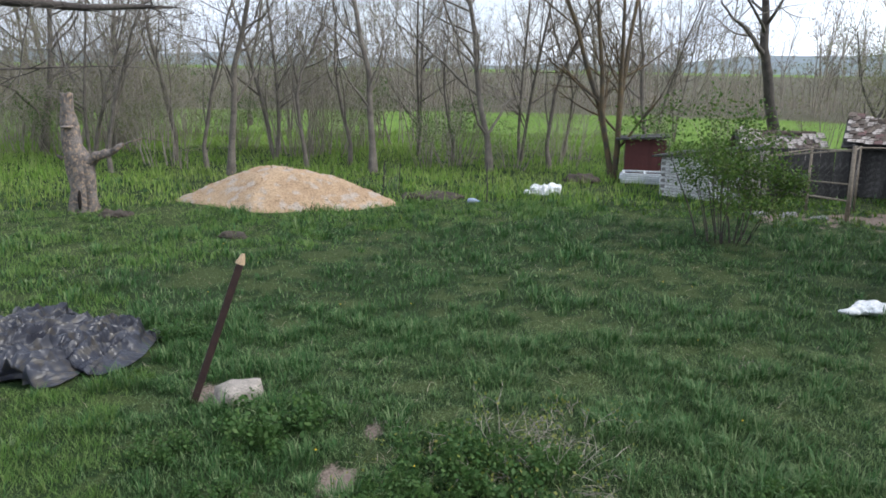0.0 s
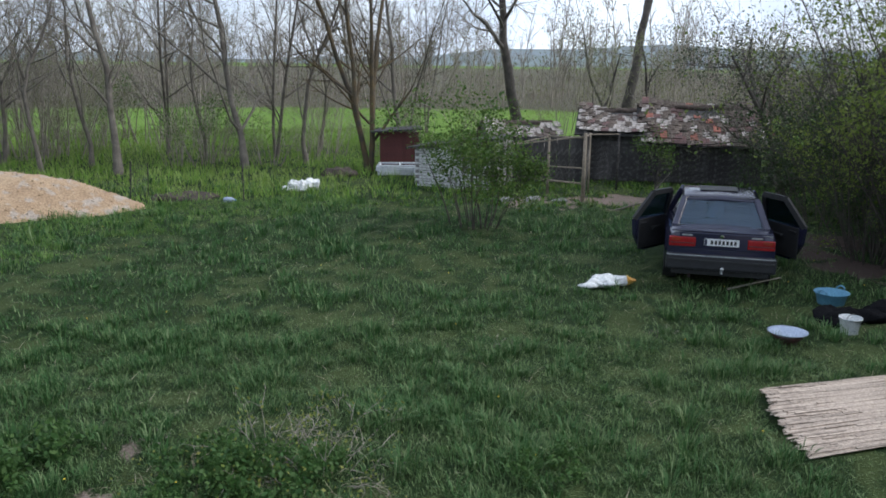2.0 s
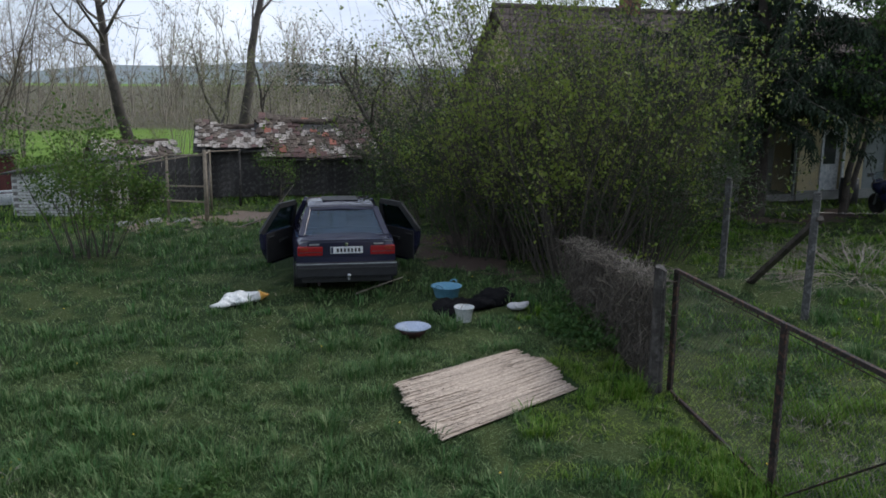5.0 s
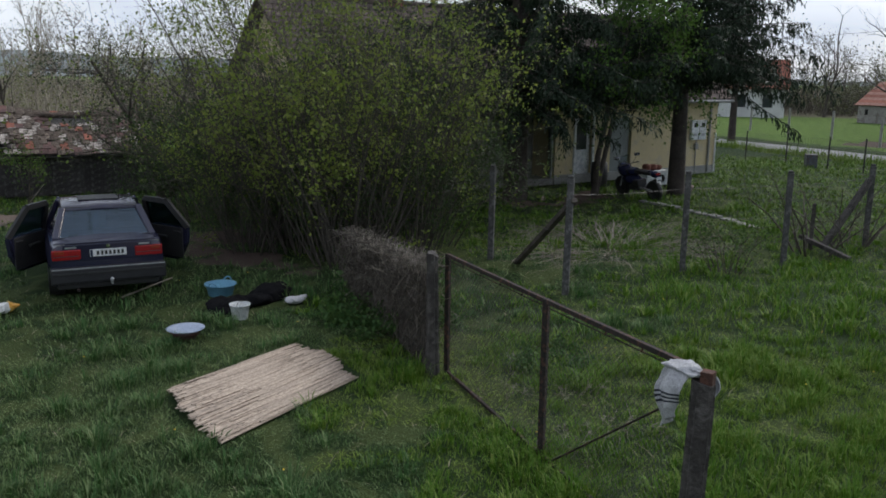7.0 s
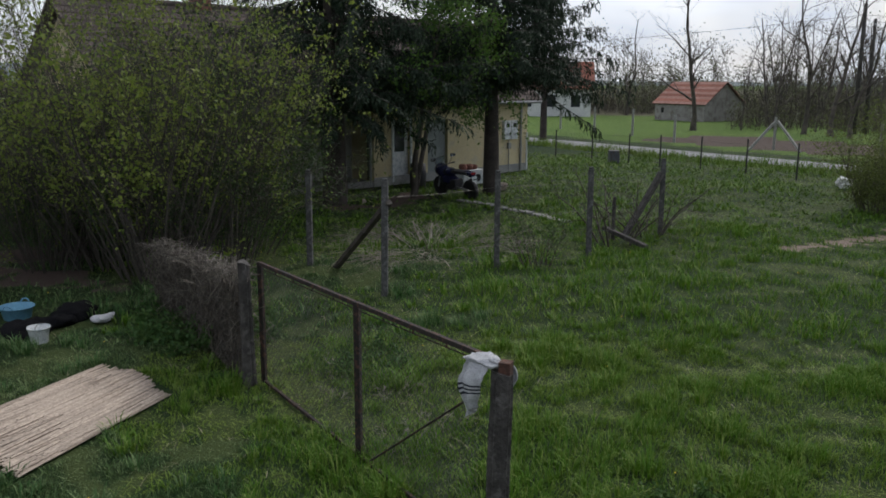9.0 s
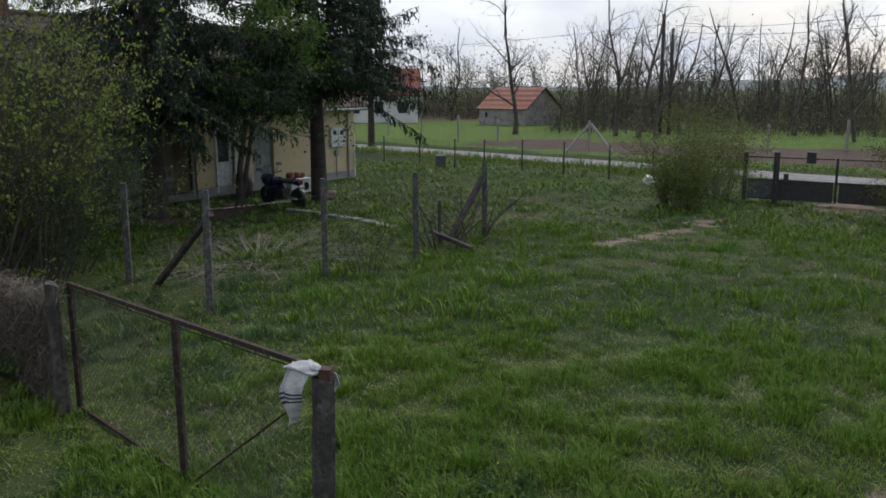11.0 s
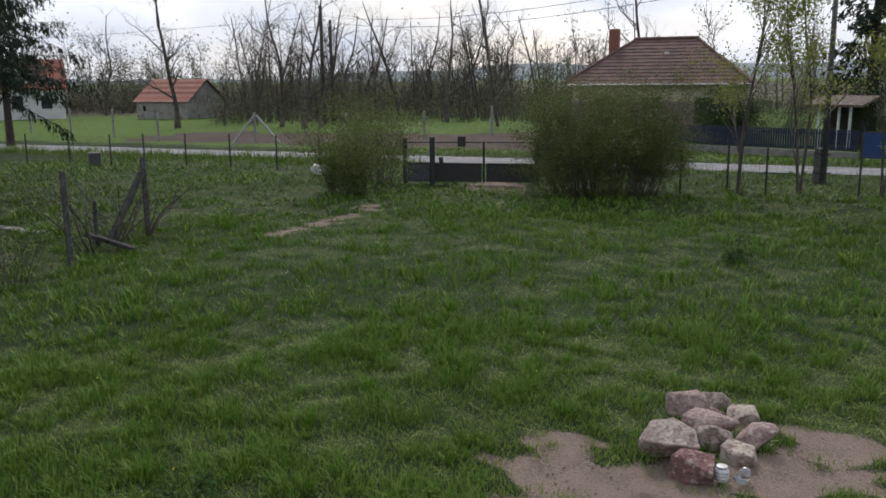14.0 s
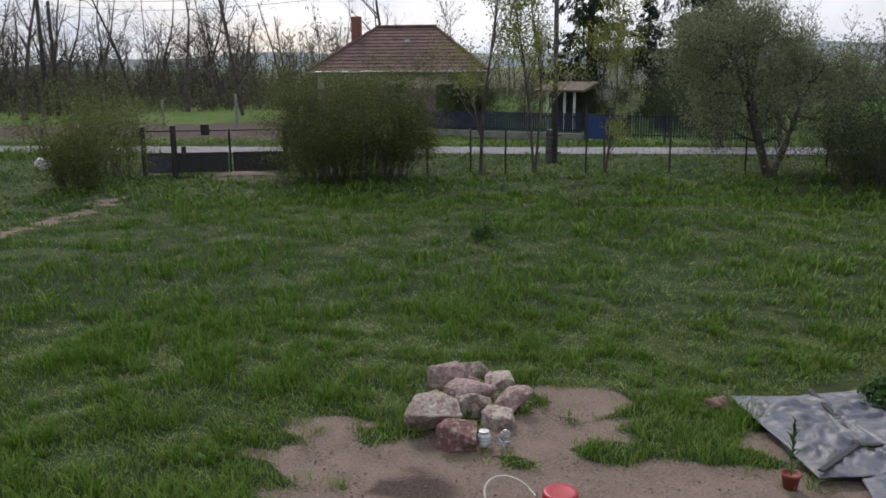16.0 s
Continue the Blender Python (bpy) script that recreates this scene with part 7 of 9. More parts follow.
def field_gate():
    ob = thing("field_gate", Matrix(), "rusty steel field gate with wire mesh, standing in tall grass", "gate")
    d = (GATE_N - GATE_L).normalized()
    L = (GATE_N - GATE_L).length
    at = lambda s, z: GATE_L + d * s + Vector((0, 0, z))
    mid = 2.33
    part("hinge_post", bar(at(-0.08, 0.0), at(-0.08, 1.46), 0.055, 0.055, bevel=0.004), M["rust"], ob)
    part("middle_post", bar(at(mid, 0.0), at(mid, 1.53), 0.06, 0.055, bevel=0.004), M["rust"], ob)
    for s0, s1, z0, z1 in ((-0.1, mid, 1.44, 1.51), (mid, L - 0.05, 1.51, 1.575)):
        part("top_rail", bar(at(s0, z0), at(s1, z1), 0.042, 0.04, bevel=0.003), M["rust"], ob)
        part("tension_bar", bar(at(s0 + 0.05, z0 - 0.055), at(s1 - 0.05, z1 - 0.055), 0.006, sides=6), M["rust"], ob)
        n = int((s1 - s0) / 0.42)
        for k in range(1, n):
            g = k / n
            part("clip", bar(at(s0 + (s1 - s0) * g, z0 + (z1 - z0) * g - 0.06), at(s0 + (s1 - s0) * g, z0 + (z1 - z0) * g - 0.02), 0.012, 0.012), M["rust"], ob)
        part("bottom_rail", bar(at(s0, 0.03), at(s1, 0.025), 0.035, 0.035, bevel=0.003), M["rust"], ob)
    part("brace_wire", bar(at(mid + 0.2, 0.05), at(L - 0.12, 1.28), 0.009, sides=6), M["rust"], ob)
    lines = []
    for s0, s1 in ((0.04, mid - 0.04), (mid + 0.04, L - 0.12)):
        n = int((s1 - s0) / 0.075)
        H, step = 1.32, 18
        for k in range(-step, n):
            for sg in (1, -1):
                u = [k, k + step] if sg > 0 else [k + step, k]
                lo, hi = max(0, k), min(n, k + step)
                if hi <= lo:
                    continue
                f0, f1 = (lo - k) / step, (hi - k) / step
                if sg < 0:
                    f0, f1 = 1 - f0, 1 - f1
                p, q = at(s0 + (s1 - s0) * lo / n, 0.1 + H * f0), at(s0 + (s1 - s0) * hi / n, 0.1 + H * f1)
                lines.append([(np.array(p), 0.0016), (np.array(q), 0.0016)])
    tagged(link("wire_mesh", *tubes(lines, 3), M["wire"], ob, "fine rusted diamond mesh"), kind="stuff")


field_gate()


def wood_post(name, x, y, h, r, label, lean=(0, 0), material="grey_wood", seed=1, group="", square=False):
    ob = thing(name, pose(x, y, ground_at(x, y)), label, "post", group)
    bm = bmesh.new()
    line = [((lean[0] * k / 8, lean[1] * k / 8, -0.2 + (h + 0.2) * k / 8), r * (1.08 - 0.02 * k)) for k in range(9)]
    v, f = tubes([[(np.array(p), q) for p, q in line]], 4 if square else 20)
    n = 4 if square else 20
    vs = [bm.verts.new(p) for p in v]
    for q in f:
        bm.faces.new([vs[i] for i in q])
    bm.faces.new(vs[-n:])
    if not square:
        for k, v in enumerate(bm.verts):
            th = 2 * math.pi * (k % n) / n
            split = 0.07 * math.sin(3 * th + seed) + 0.09 * noise.noise(Vector((math.cos(th) * 3, math.sin(th) * 3, seed + v.co.z * 0.25))) - (0.20 if (k % n) in (3, 9, 14) else 0)
            ax = Vector((lean[0] * (v.co.z + 0.2) / (h + 0.2), lean[1] * (v.co.z + 0.2) / (h + 0.2), v.co.z))
            v.co += (v.co - ax) * split + noise.noise_vector(Vector((v.co.x * 14, v.co.y * 14, v.co.z * 2 + seed))) * 0.008
            if v.co.z > h - 0.01:
                v.co.z += 0.05 * noise.noise(v.co * 9 + Vector((seed, 0, 0)))
    else:
        bmesh.ops.bevel(bm, geom=bm.edges[:], offset=0.008, segments=1, affect="EDGES")
    part("shaft", bm, M[material], ob, smooth=False)
    return ob


wood_post("gate_post", 8.04, 5.33, 1.46, 0.075, "split grey weathered wooden gate post", (0, 0.02), seed=3)
near_post = wood_post("gate_post", 5.50, 1.48, 1.56, 0.082, "stout split grey wooden gate post with a rusty tube", (0.025, -0.03), seed=7)
part("tube_stub", box(0.085, 0.085, 0.16, (0.035, -0.045, 1.47), 0.006), M["rust_red"], near_post, "rusty square tube at the top")


def towel():
    """A towel thrown over the gate's corner: two hanging halves with folds."""
    ob = thing("towel", pose(5.57, 1.58, 0), "grey-white towel with dark stripes hung over the gate post", "towel")
    d = (GATE_L - GATE_N).normalized()
    s = Vector((-d.y, d.x, 0))

    def half(name, side, length, width, shift, slide, stripes, seed):
        bm = bmesh.new()
        nx, nz = 26, 30
        g = []
        for j in range(nz + 1):
            row = []
            for i in range(nx + 1):
                u, w = i / nx - 0.5, j / nz
                hang = w * length
                wave = noise.noise(Vector((u * 4 + seed, w * 3, seed)))
                fold = 0.050 * math.sin(u * 8 + 2.2 * w + seed) * (0.35 + 0.65 * w) + 0.045 * wave + 0.012 * noise.noise(Vector((u * 13, w * 9, seed)))
                out = side * (0.075 * min(1, w * 4) ** 0.5 + 0.05 * math.sin(w * 3.0)) + fold * 0.8
                spread = width * (0.72 + 0.42 * math.sin(min(1, w * 1.15) * math.pi) - 0.40 * w)
                p = d * (u * spread + shift + slide * w) + s * out + Vector((0, 0, 1.60 - max(0, hang - 0.05) * (1 + 0.22 * (u - 0.3)) - 0.03 * abs(u) + 0.02 * wave))
                row.append(bm.verts.new(p))
            g.append(row)
        for j in range(nz):
            for i in range(nx):
                f = bm.faces.new((g[j][i], g[j][i + 1], g[j + 1][i + 1], g[j + 1][i]))
                if stripes and j in stripes:
                    f.material_index = 1
        h = part(name, bm, M["cloth"], ob, smooth=True)
        h.data.materials.append(M["stripe"])
        thicken(h, 0.008)

    half("front_fall", 1, 0.47, 0.25, 0.04, 0.03, (15, 17, 19), 1.0)
    half("back_fall", -1, 0.38, 0.24, -0.02, -0.05, (), 2.4)
    bm = bmesh.new()
    bmesh.ops.create_icosphere(bm, subdivisions=4, radius=1, matrix=Matrix.Translation(d * 0.04 + Vector((0, 0, 1.585))) @ Matrix.Rotation(math.atan2(d.y, d.x), 4, "Z") @ Matrix.Diagonal((0.17, 0.10, 0.026, 1)))
    roughen(bm, 0.035, 8)
    roughen(bm, 0.022, 19)
    part("bunched_top", bm, M["cloth"], ob, smooth=True)


towel()


def brush_screen():
    """A screen of dry brush and dead vine hanging along the fence, its top ragged."""
    rng = np.random.default_rng(17)
    ob = thing("brush_fence", Matrix(), "ragged screen of dry brown brushwood along the fence", "fence")
    a, b = np.array((8.15, 5.42, 0)), np.array((10.9, 9.05, 0))
    top = lambda g: 1.30 - 0.36 * g + 0.05 * np.sin(g * 17) + 0.03 * np.sin(g * 41)
    lines, fringe = [], []
    for _ in range(2600):
        g = rng.uniform(0, 1)
        z = top(g) * (1 - rng.uniform(0, 1) ** 1.3)
        p = a + (b - a) * g + np.array((rng.normal(0, 0.06), rng.normal(0, 0.06), z))
        d = (rng.normal(0, 0.35), rng.normal(0, 0.35), rng.choice((-1, 1)) * rng.uniform(0.4, 1))
        q = bend(rng, p, d, rng.uniform(0.18, 0.55), 3, 0.22)
        q = [np.array((v[0], v[1], min(v[2], float(top(g)) + rng.uniform(-0.03, 0.05)))) for v in q]
        lines.append([(v, rng.uniform(0.0022, 0.0055)) for v in q])
    for _ in range(420):
        g = rng.uniform(0, 1)
        p = a + (b - a) * g + np.array((rng.normal(0, 0.05), rng.normal(0, 0.05), float(top(g)) - 0.03))
        q = bend(rng, p, (rng.normal(0, 0.7), rng.normal(0, 0.7), rng.uniform(-0.2, 0.5)), rng.uniform(0.10, 0.32), 3, 0.3, -0.12)
        fringe.append([(v, 0.0038 - 0.0008 * i) for i, v in enumerate(q)])
    tagged(link("stalk_mass", *tubes(lines, 3), M["brush"], ob), kind="stuff")
    tagged(link("fringe", *tubes(fringe, 3), M["brush_pale"], ob, "paler bleached twigs along the top"), kind="stuff")
    n, core = 40, bmesh.new()
    up = [[core.verts.new(tuple(a + (b - a) * (k / n) + np.array((0, 0, z)))) for z in (0.0, 0.45 * float(top(k / n)), 0.88 * float(top(k / n)))] for k in range(n + 1)]
    for r0, r1 in zip(up, up[1:]):
        for k in range(2):
            core.faces.new((r0[k], r1[k], r1[k + 1], r0[k + 1]))
    roughen(core, 0.06, 4, 3)
    thicken(part("matted_core", core, M["brush_core"], ob, "matted dead stems inside the screen"), 0.03)
    for z in (0.35, 0.85):
        part("binding_rail", bar(a + np.array((0, 0, z)), b + np.array((0, 0, z)), 0.014, sides=6), M["grey_wood"], ob)
    for k in range(4):
        p = a + (b - a) * (0.02 + 0.32 * k)
        part("support", bar(p + np.array((0.05, -0.05, -0.1)), p + np.array((0.05, -0.05, 0.95)), 0.025, sides=7), M["grey_wood"], ob)


brush_screen()


def concrete_post(x, y, h, lean, label="square grey concrete fence post with rounded top"):
    ob = thing("fence_post", pose(x, y, ground_at(x, y), lean[0], lean[1], 18), label, "fence post", "concrete fence posts")
    part("shaft", box(0.11, 0.11, h + 0.1, (0, 0, -0.1), 0.014), M["post_concrete"], ob)
    part("cap", box(0.10, 0.10, 0.05, (0, 0, h), 0.022), M["post_concrete"], ob)
    for k in range(4):
        part("wire_staple", box(0.02, 0.012, 0.02, (0, -0.058, h * (0.25 + 0.2 * k))), M["rust"], ob)
    return ob


FENCE = ((13.97, 8.05, 1.78, (0, 1)), (12.53, 5.77, 1.90, (0, 4)), (15.27, 4.73, 1.80, (0, 0.5)), (17.14, 3.37, 1.80, (0, 1.2)), (20.02, 2.33, 1.74, (0, 1)))
for x, y, h, l in FENCE:
    concrete_post(x, y, h, l)
brace = thing("fence_brace", Matrix(), "dark timber brace propped against the fence post", "brace")
part("beam", bar((13.95, 7.5, 0.0), (12.62, 5.72, 1.55), 0.11, 0.09, bevel=0.01), M["bark"], brace)
for (x0, y0, h0, _), (x1, y1, h1, _), drop in ((FENCE[0], FENCE[1], 0), (FENCE[1], FENCE[2], 0), (FENCE[2], FENCE[3], 0.0), (FENCE[3], FENCE[4], 0)):
    w = thing("fence_wire", Matrix(), "thin slack fence wire between concrete posts", "wire", "fence wires")
    for z in (0.45, 0.95, 1.55):
        pts = []
        for k in range(9):
            g = k / 8
            pts.append((np.array((x0 + (x1 - x0) * g, y0 + (y1 - y0) * g, z * (1 - g) * h0 / 1.8 + z * g * h1 / 1.8 - 0.03 * math.sin(math.pi * g))), 0.0025))
        link("strand", *tubes([pts], 4), M["wire"], w)
# broken strut, short stake and fallen beam at the corner post
strut = thing("corner_strut", Matrix(), "old grey timber strut leaning on the corner post", "brace")
part("beam", bar((18.9, 2.95, 0.15), (19.95, 2.36, 1.45), 0.13, 0.11, bevel=0.01), M["grey_wood"], strut)
wood_post("stake", 19.1, 3.25, 0.98, 0.04, "short dark stake by the corner post", seed=5)
fallen = thing("fallen_beam", Matrix(), "rotten grey beam fallen in the grass", "beam")
part("beam", bar((19.3, 3.5, 0.22), (18.2, 2.35, 0.05), 0.11, 0.09, bevel=0.012), M["grey_wood"], fallen)
vine = place(shrub("dead_vine", 81, 9, 1.9, 0.5, "bare tangled vine at the corner of the fence", "leaf", 0, 0.05, (0, 4, 4), 0.9, "bark", r=0.025, lift=-0.02, spread=(30, 85)), 18.8, 3.2)
again(vine, 19.9, 2.6, 120, 0.9)
place(shrub("rose_bush", 82, 12, 1.1, 0.25, "thin thorny shrub in the grass by the fence", "leaf_dark", 2, 0.05, (0, 4, 3), 0.45, "bark", r=0.012), 15.7, 4.05)
brushheap = place(shrub("brush_pile", 83, 130, 1.6, 1.2, "low heap of cut dry branches behind the fence", "dry", 0, 0.05, (0, 4, 3), 2.0, "bark_far", r=0.014, lift=-0.12, spread=(20, 80)), 16.6, 6.7)
brushheap.scale = (1.15, 1.0, 0.48)


# ---- the cream house ----
def cream_house():
    ang = math.degrees(math.atan2(0.386, -0.922))
    # local x runs along the front towards the hazels, local y is down the lot: the house lies on its negative side
    ob = thing("house", pose(32.9, 9.37, 0, 0, 0, ang), "old cream-rendered farmhouse with a tiled roof behind spruces", "house")
    L, D, H = 16.6, 6.4, 2.72

    def wall(name, s0, s1, d0, material, holes=(), h=H, z0=0.0):
        """A front wall piece from s0 to s1 at depth d0, 0.3 thick, with openings (s, width, sill, height)."""
        bm = bmesh.new()
        xs = sorted({s0, s1, *[v for s, w, _, _ in holes for v in (s, s + w)]})
        for a, b in zip(xs, xs[1:]):
            hole = [q for q in holes if q[0] <= (a + b) / 2 <= q[0] + q[1]]
            spans = [(z0, h)] if not hole else [(z0, hole[0][2]), (hole[0][2] + hole[0][3], h)]
            for lo, hi in spans:
                if hi - lo > 0.01:
                    box(b - a, 0.3, hi - lo, ((a + b) / 2, -d0 - 0.15, lo), bm=bm)
        bmesh.ops.remove_doubles(bm, verts=bm.verts, dist=1e-4)
        return part(name, bm, material, ob)

    wall("front_wall", 0, 8.0, 0, M["yellow_render"], ((4.5, 1.0, 0.05, 2.1), (6.35, 0.8, 0.12, 2.05)))
    wall("porch_wall", 8.0, L, 1.15, M["grey_render"], ((8.55, 0.75, 0.95, 1.35), (11.6, 0.9, 0.1, 2.0), (13.8, 0.9, 0.95, 1.3)))
    part("porch_side", box(0.3, 1.15, H, (8.0 - 0.15, -0.6, 0)), M["yellow_render"], ob)
    part("end_wall", box(0.3, D, H, (0.15, -D / 2 - 0.3, 0)), M["yellow_render"], ob)
    part("far_end_wall", box(0.3, D - 1.2, H, (L - 0.15, -D / 2 - 0.9, 0)), M["grey_render"], ob)
    part("back_wall", box(L, 0.3, H, (L / 2, -D - 0.15, 0)), M["grey_render"], ob)
    part("plinth", box(8.06, 0.05, 0.30, (4.0, 0.02, 0)), M["grey_render"], ob, "damp grey plinth")
    part("porch_floor", box(8.4, 1.25, 0.22, (12.3, -0.55, 0)), M["slab"], ob)
    part("ceiling_boards", box(L, D, 0.05, (L / 2, -D / 2, H)), M["grey_wood"], ob)
    # openings
    d = part("door", box(0.98, 0.05, 2.08, (5.0, -0.14, 0.05), 0.006), M["grey_door"], ob, "plain grey-green door")
    part("door_handle", bar((4.62, -0.10, 1.05), (4.74, -0.10, 1.05), 0.012, sides=8), M["chrome"], d)
    d = part("door", box(0.78, 0.05, 2.03, (6.75, -0.14, 0.12), 0.006), M["white_paint"], ob, "white-framed porch door")
    part("door_glass", box(0.45, 0.02, 0.9, (6.75, -0.11, 1.1), 0.004), M["dark_glass"], d)
    for s in (6.33, 7.17):
        part("door_jamb", box(0.08, 0.06, 2.15, (s, 0.02, 0.1), 0.005), M["white_paint"], ob)
    for s, w, z, h in ((8.55, 0.75, 0.95, 1.35), (13.8, 0.9, 0.95, 1.3)):
        win = part("window", box(w, 0.03, h, (s + w / 2, -1.33, z)), M["dark_glass"], ob, "dark window pane")
        for a, b, c, e in ((w, 0.06, 0, 0), (w, 0.06, 0, h - 0.06), (w, 0.04, 0, h * 0.62)):
            part("frame_rail", box(a, 0.06, b, (s + w / 2, -1.29, z + e), 0.005), M["grey_wood"], win)
        for x in (s + 0.03, s + w / 2, s + w - 0.03):
            part("frame_stile", box(0.055, 0.064, h, (x, -1.29, z), 0.005), M["grey_wood"], win)
        part("sill", box(w + 0.16, 0.2, 0.05, (s + w / 2, -1.10, z - 0.05), 0.006), M["slab"], ob)
    part("door", box(0.88, 0.05, 1.98, (12.05, -1.3, 0.1), 0.006), M["grey_wood"], ob, "dark old plank door")
    # porch posts and gutter
    for s in (8.12, 11.2, 14.2, 16.4):
        part("porch_post", box(0.12, 0.12, H - 0.2, (s, -0.1, 0.2), 0.01), M["grey_wood"], ob)
    # roof: front and back slopes with courses of tiles
    rise, run = 2.95, D / 2 + 0.35
    Lr = math.hypot(rise, run)
    pit = math.degrees(math.atan2(rise, run))
    for nm, m in (("front_slope", Matrix.Translation((0, 0.38, H - 0.02)) @ pose(0, 0, 0, -pit, 0, 0) @ pose(0, 0, 0, 0, 0, 0)), ("back_slope", Matrix.Translation((0, -D - 0.32, H - 0.02)) @ pose(0, 0, 0, pit, 0, 0))):
        sg = -1 if nm == "front_slope" else 1
        part(nm, box(L + 0.7, Lr, 0.08, (L / 2, sg * Lr / 2, 0)), M["tile_grey"], ob, "weathered brown tile roof", m=m)
        if sg < 0:
            rows = int(Lr / 0.30)
            c = part("tile_course", box(L + 0.74, 0.32, 0.035, (L / 2, 0, 0), 0.008), M["tile_grey"], ob, m=m @ Matrix.Translation((0, -0.15, 0.085)) @ pose(0, 0, 0, 3.5, 0, 0))
            for k in range(1, rows):
                piece("tile_course", c, ob, m @ Matrix.Translation((0.01 * math.sin(k * 3), -0.15 - 0.30 * k, 0.085)) @ pose(0, 0, 0, 3.5, 0, 0))
    for x in (0.15, L - 0.15):
        v = [(x - 0.15, -0.05, H), (x - 0.15, -D - 0.1, H), (x - 0.15, -D / 2, H + rise - 0.25), (x + 0.15, -0.05, H), (x + 0.15, -D - 0.1, H), (x + 0.15, -D / 2, H + rise - 0.25)]
        link("gable", v, [(0, 1, 2), (5, 4, 3), (0, 2, 5, 3), (1, 4, 5, 2), (0, 3, 4, 1)], M["yellow_render"], ob)
    part("ridge", bar((-0.36, -D / 2 + 0.03, H + rise + 0.06), (L + 0.36, -D / 2 + 0.03, H + rise + 0.06), 0.11, sides=10), M["tile_grey"], ob)
    part("chimney", box(0.5, 0.5, 1.5, (12.3, -D / 2, H + rise - 0.6), 0.01), M["brick_red"], ob, "red brick chimney")
    part("gutter", bar((-0.3, 0.44, H - 0.02), (L + 0.3, 0.44, H - 0.02), 0.06, sides=8), M["pipe"], ob)
    for s, y in ((0.45, 0.06), (8.2, 0.06)):
        dp = part("downpipe", bar((s, y, 0.05), (s, y, H - 0.1), 0.045, sides=10), M["pipe"], ob)
        for z in (0.6, 1.5, 2.3):
            part("pipe_clip", box(0.12, 0.03, 0.03, (s, y - 0.03, z)), M["pipe"], dp)
    part("corner_pipe", bar((0.1, 0.07, 0.05), (0.1, 0.07, 1.5), 0.035, sides=10), M["white_paint"], ob)
    # meter boxes
    for s in (0.92, 1.33):
        b = part("meter_box", box(0.38, 0.14, 0.72, (s, 0.07, 1.28), 0.012), M["white_paint"], ob, "white electricity meter box")
        part("meter_window", box(0.18, 0.012, 0.16, (s, 0.146, 1.74), 0.003), M["dark_glass"], b)
        part("meter_label", box(0.2, 0.008, 0.10, (s, 0.144, 1.42)), M["zinc"], b)
    part("conduit_box", box(0.16, 0.1, 0.22, (1.15, 0.05, 0.92), 0.01), M["pipe"], ob)
    part("conduit", bar((1.15, 0.05, 0.1), (1.15, 0.05, 1.3), 0.02, sides=8), M["pipe"], ob)


cream_house()


def slab_path():
    pts = [(23.2, 8.4), (22.3, 6.9), (21.4, 5.6), (20.8, 4.8)]
    ob = thing("slab_path", Matrix(), "line of pale concrete slabs from the house into the grass", "path", kind="structure")
    src = None
    n = 10
    for k in range(n):
        g = k / (n - 1) * (len(pts) - 1)
        i = min(int(g), len(pts) - 2)
        h = g - i
        x, y = pts[i][0] * (1 - h) + pts[i + 1][0] * h, pts[i][1] * (1 - h) + pts[i + 1][1] * h
        m = pose(x, y, ground_at(x, y) + 0.015, 0, 0, 57 + 5 * math.sin(k * 2.3))
        if src is None:
            src = part("slab", box(0.36, 0.26, 0.05, (0, 0, 0), 0.01), M["slab"], ob, m=m)
        else:
            piece("slab", src, ob, m)


slab_path()


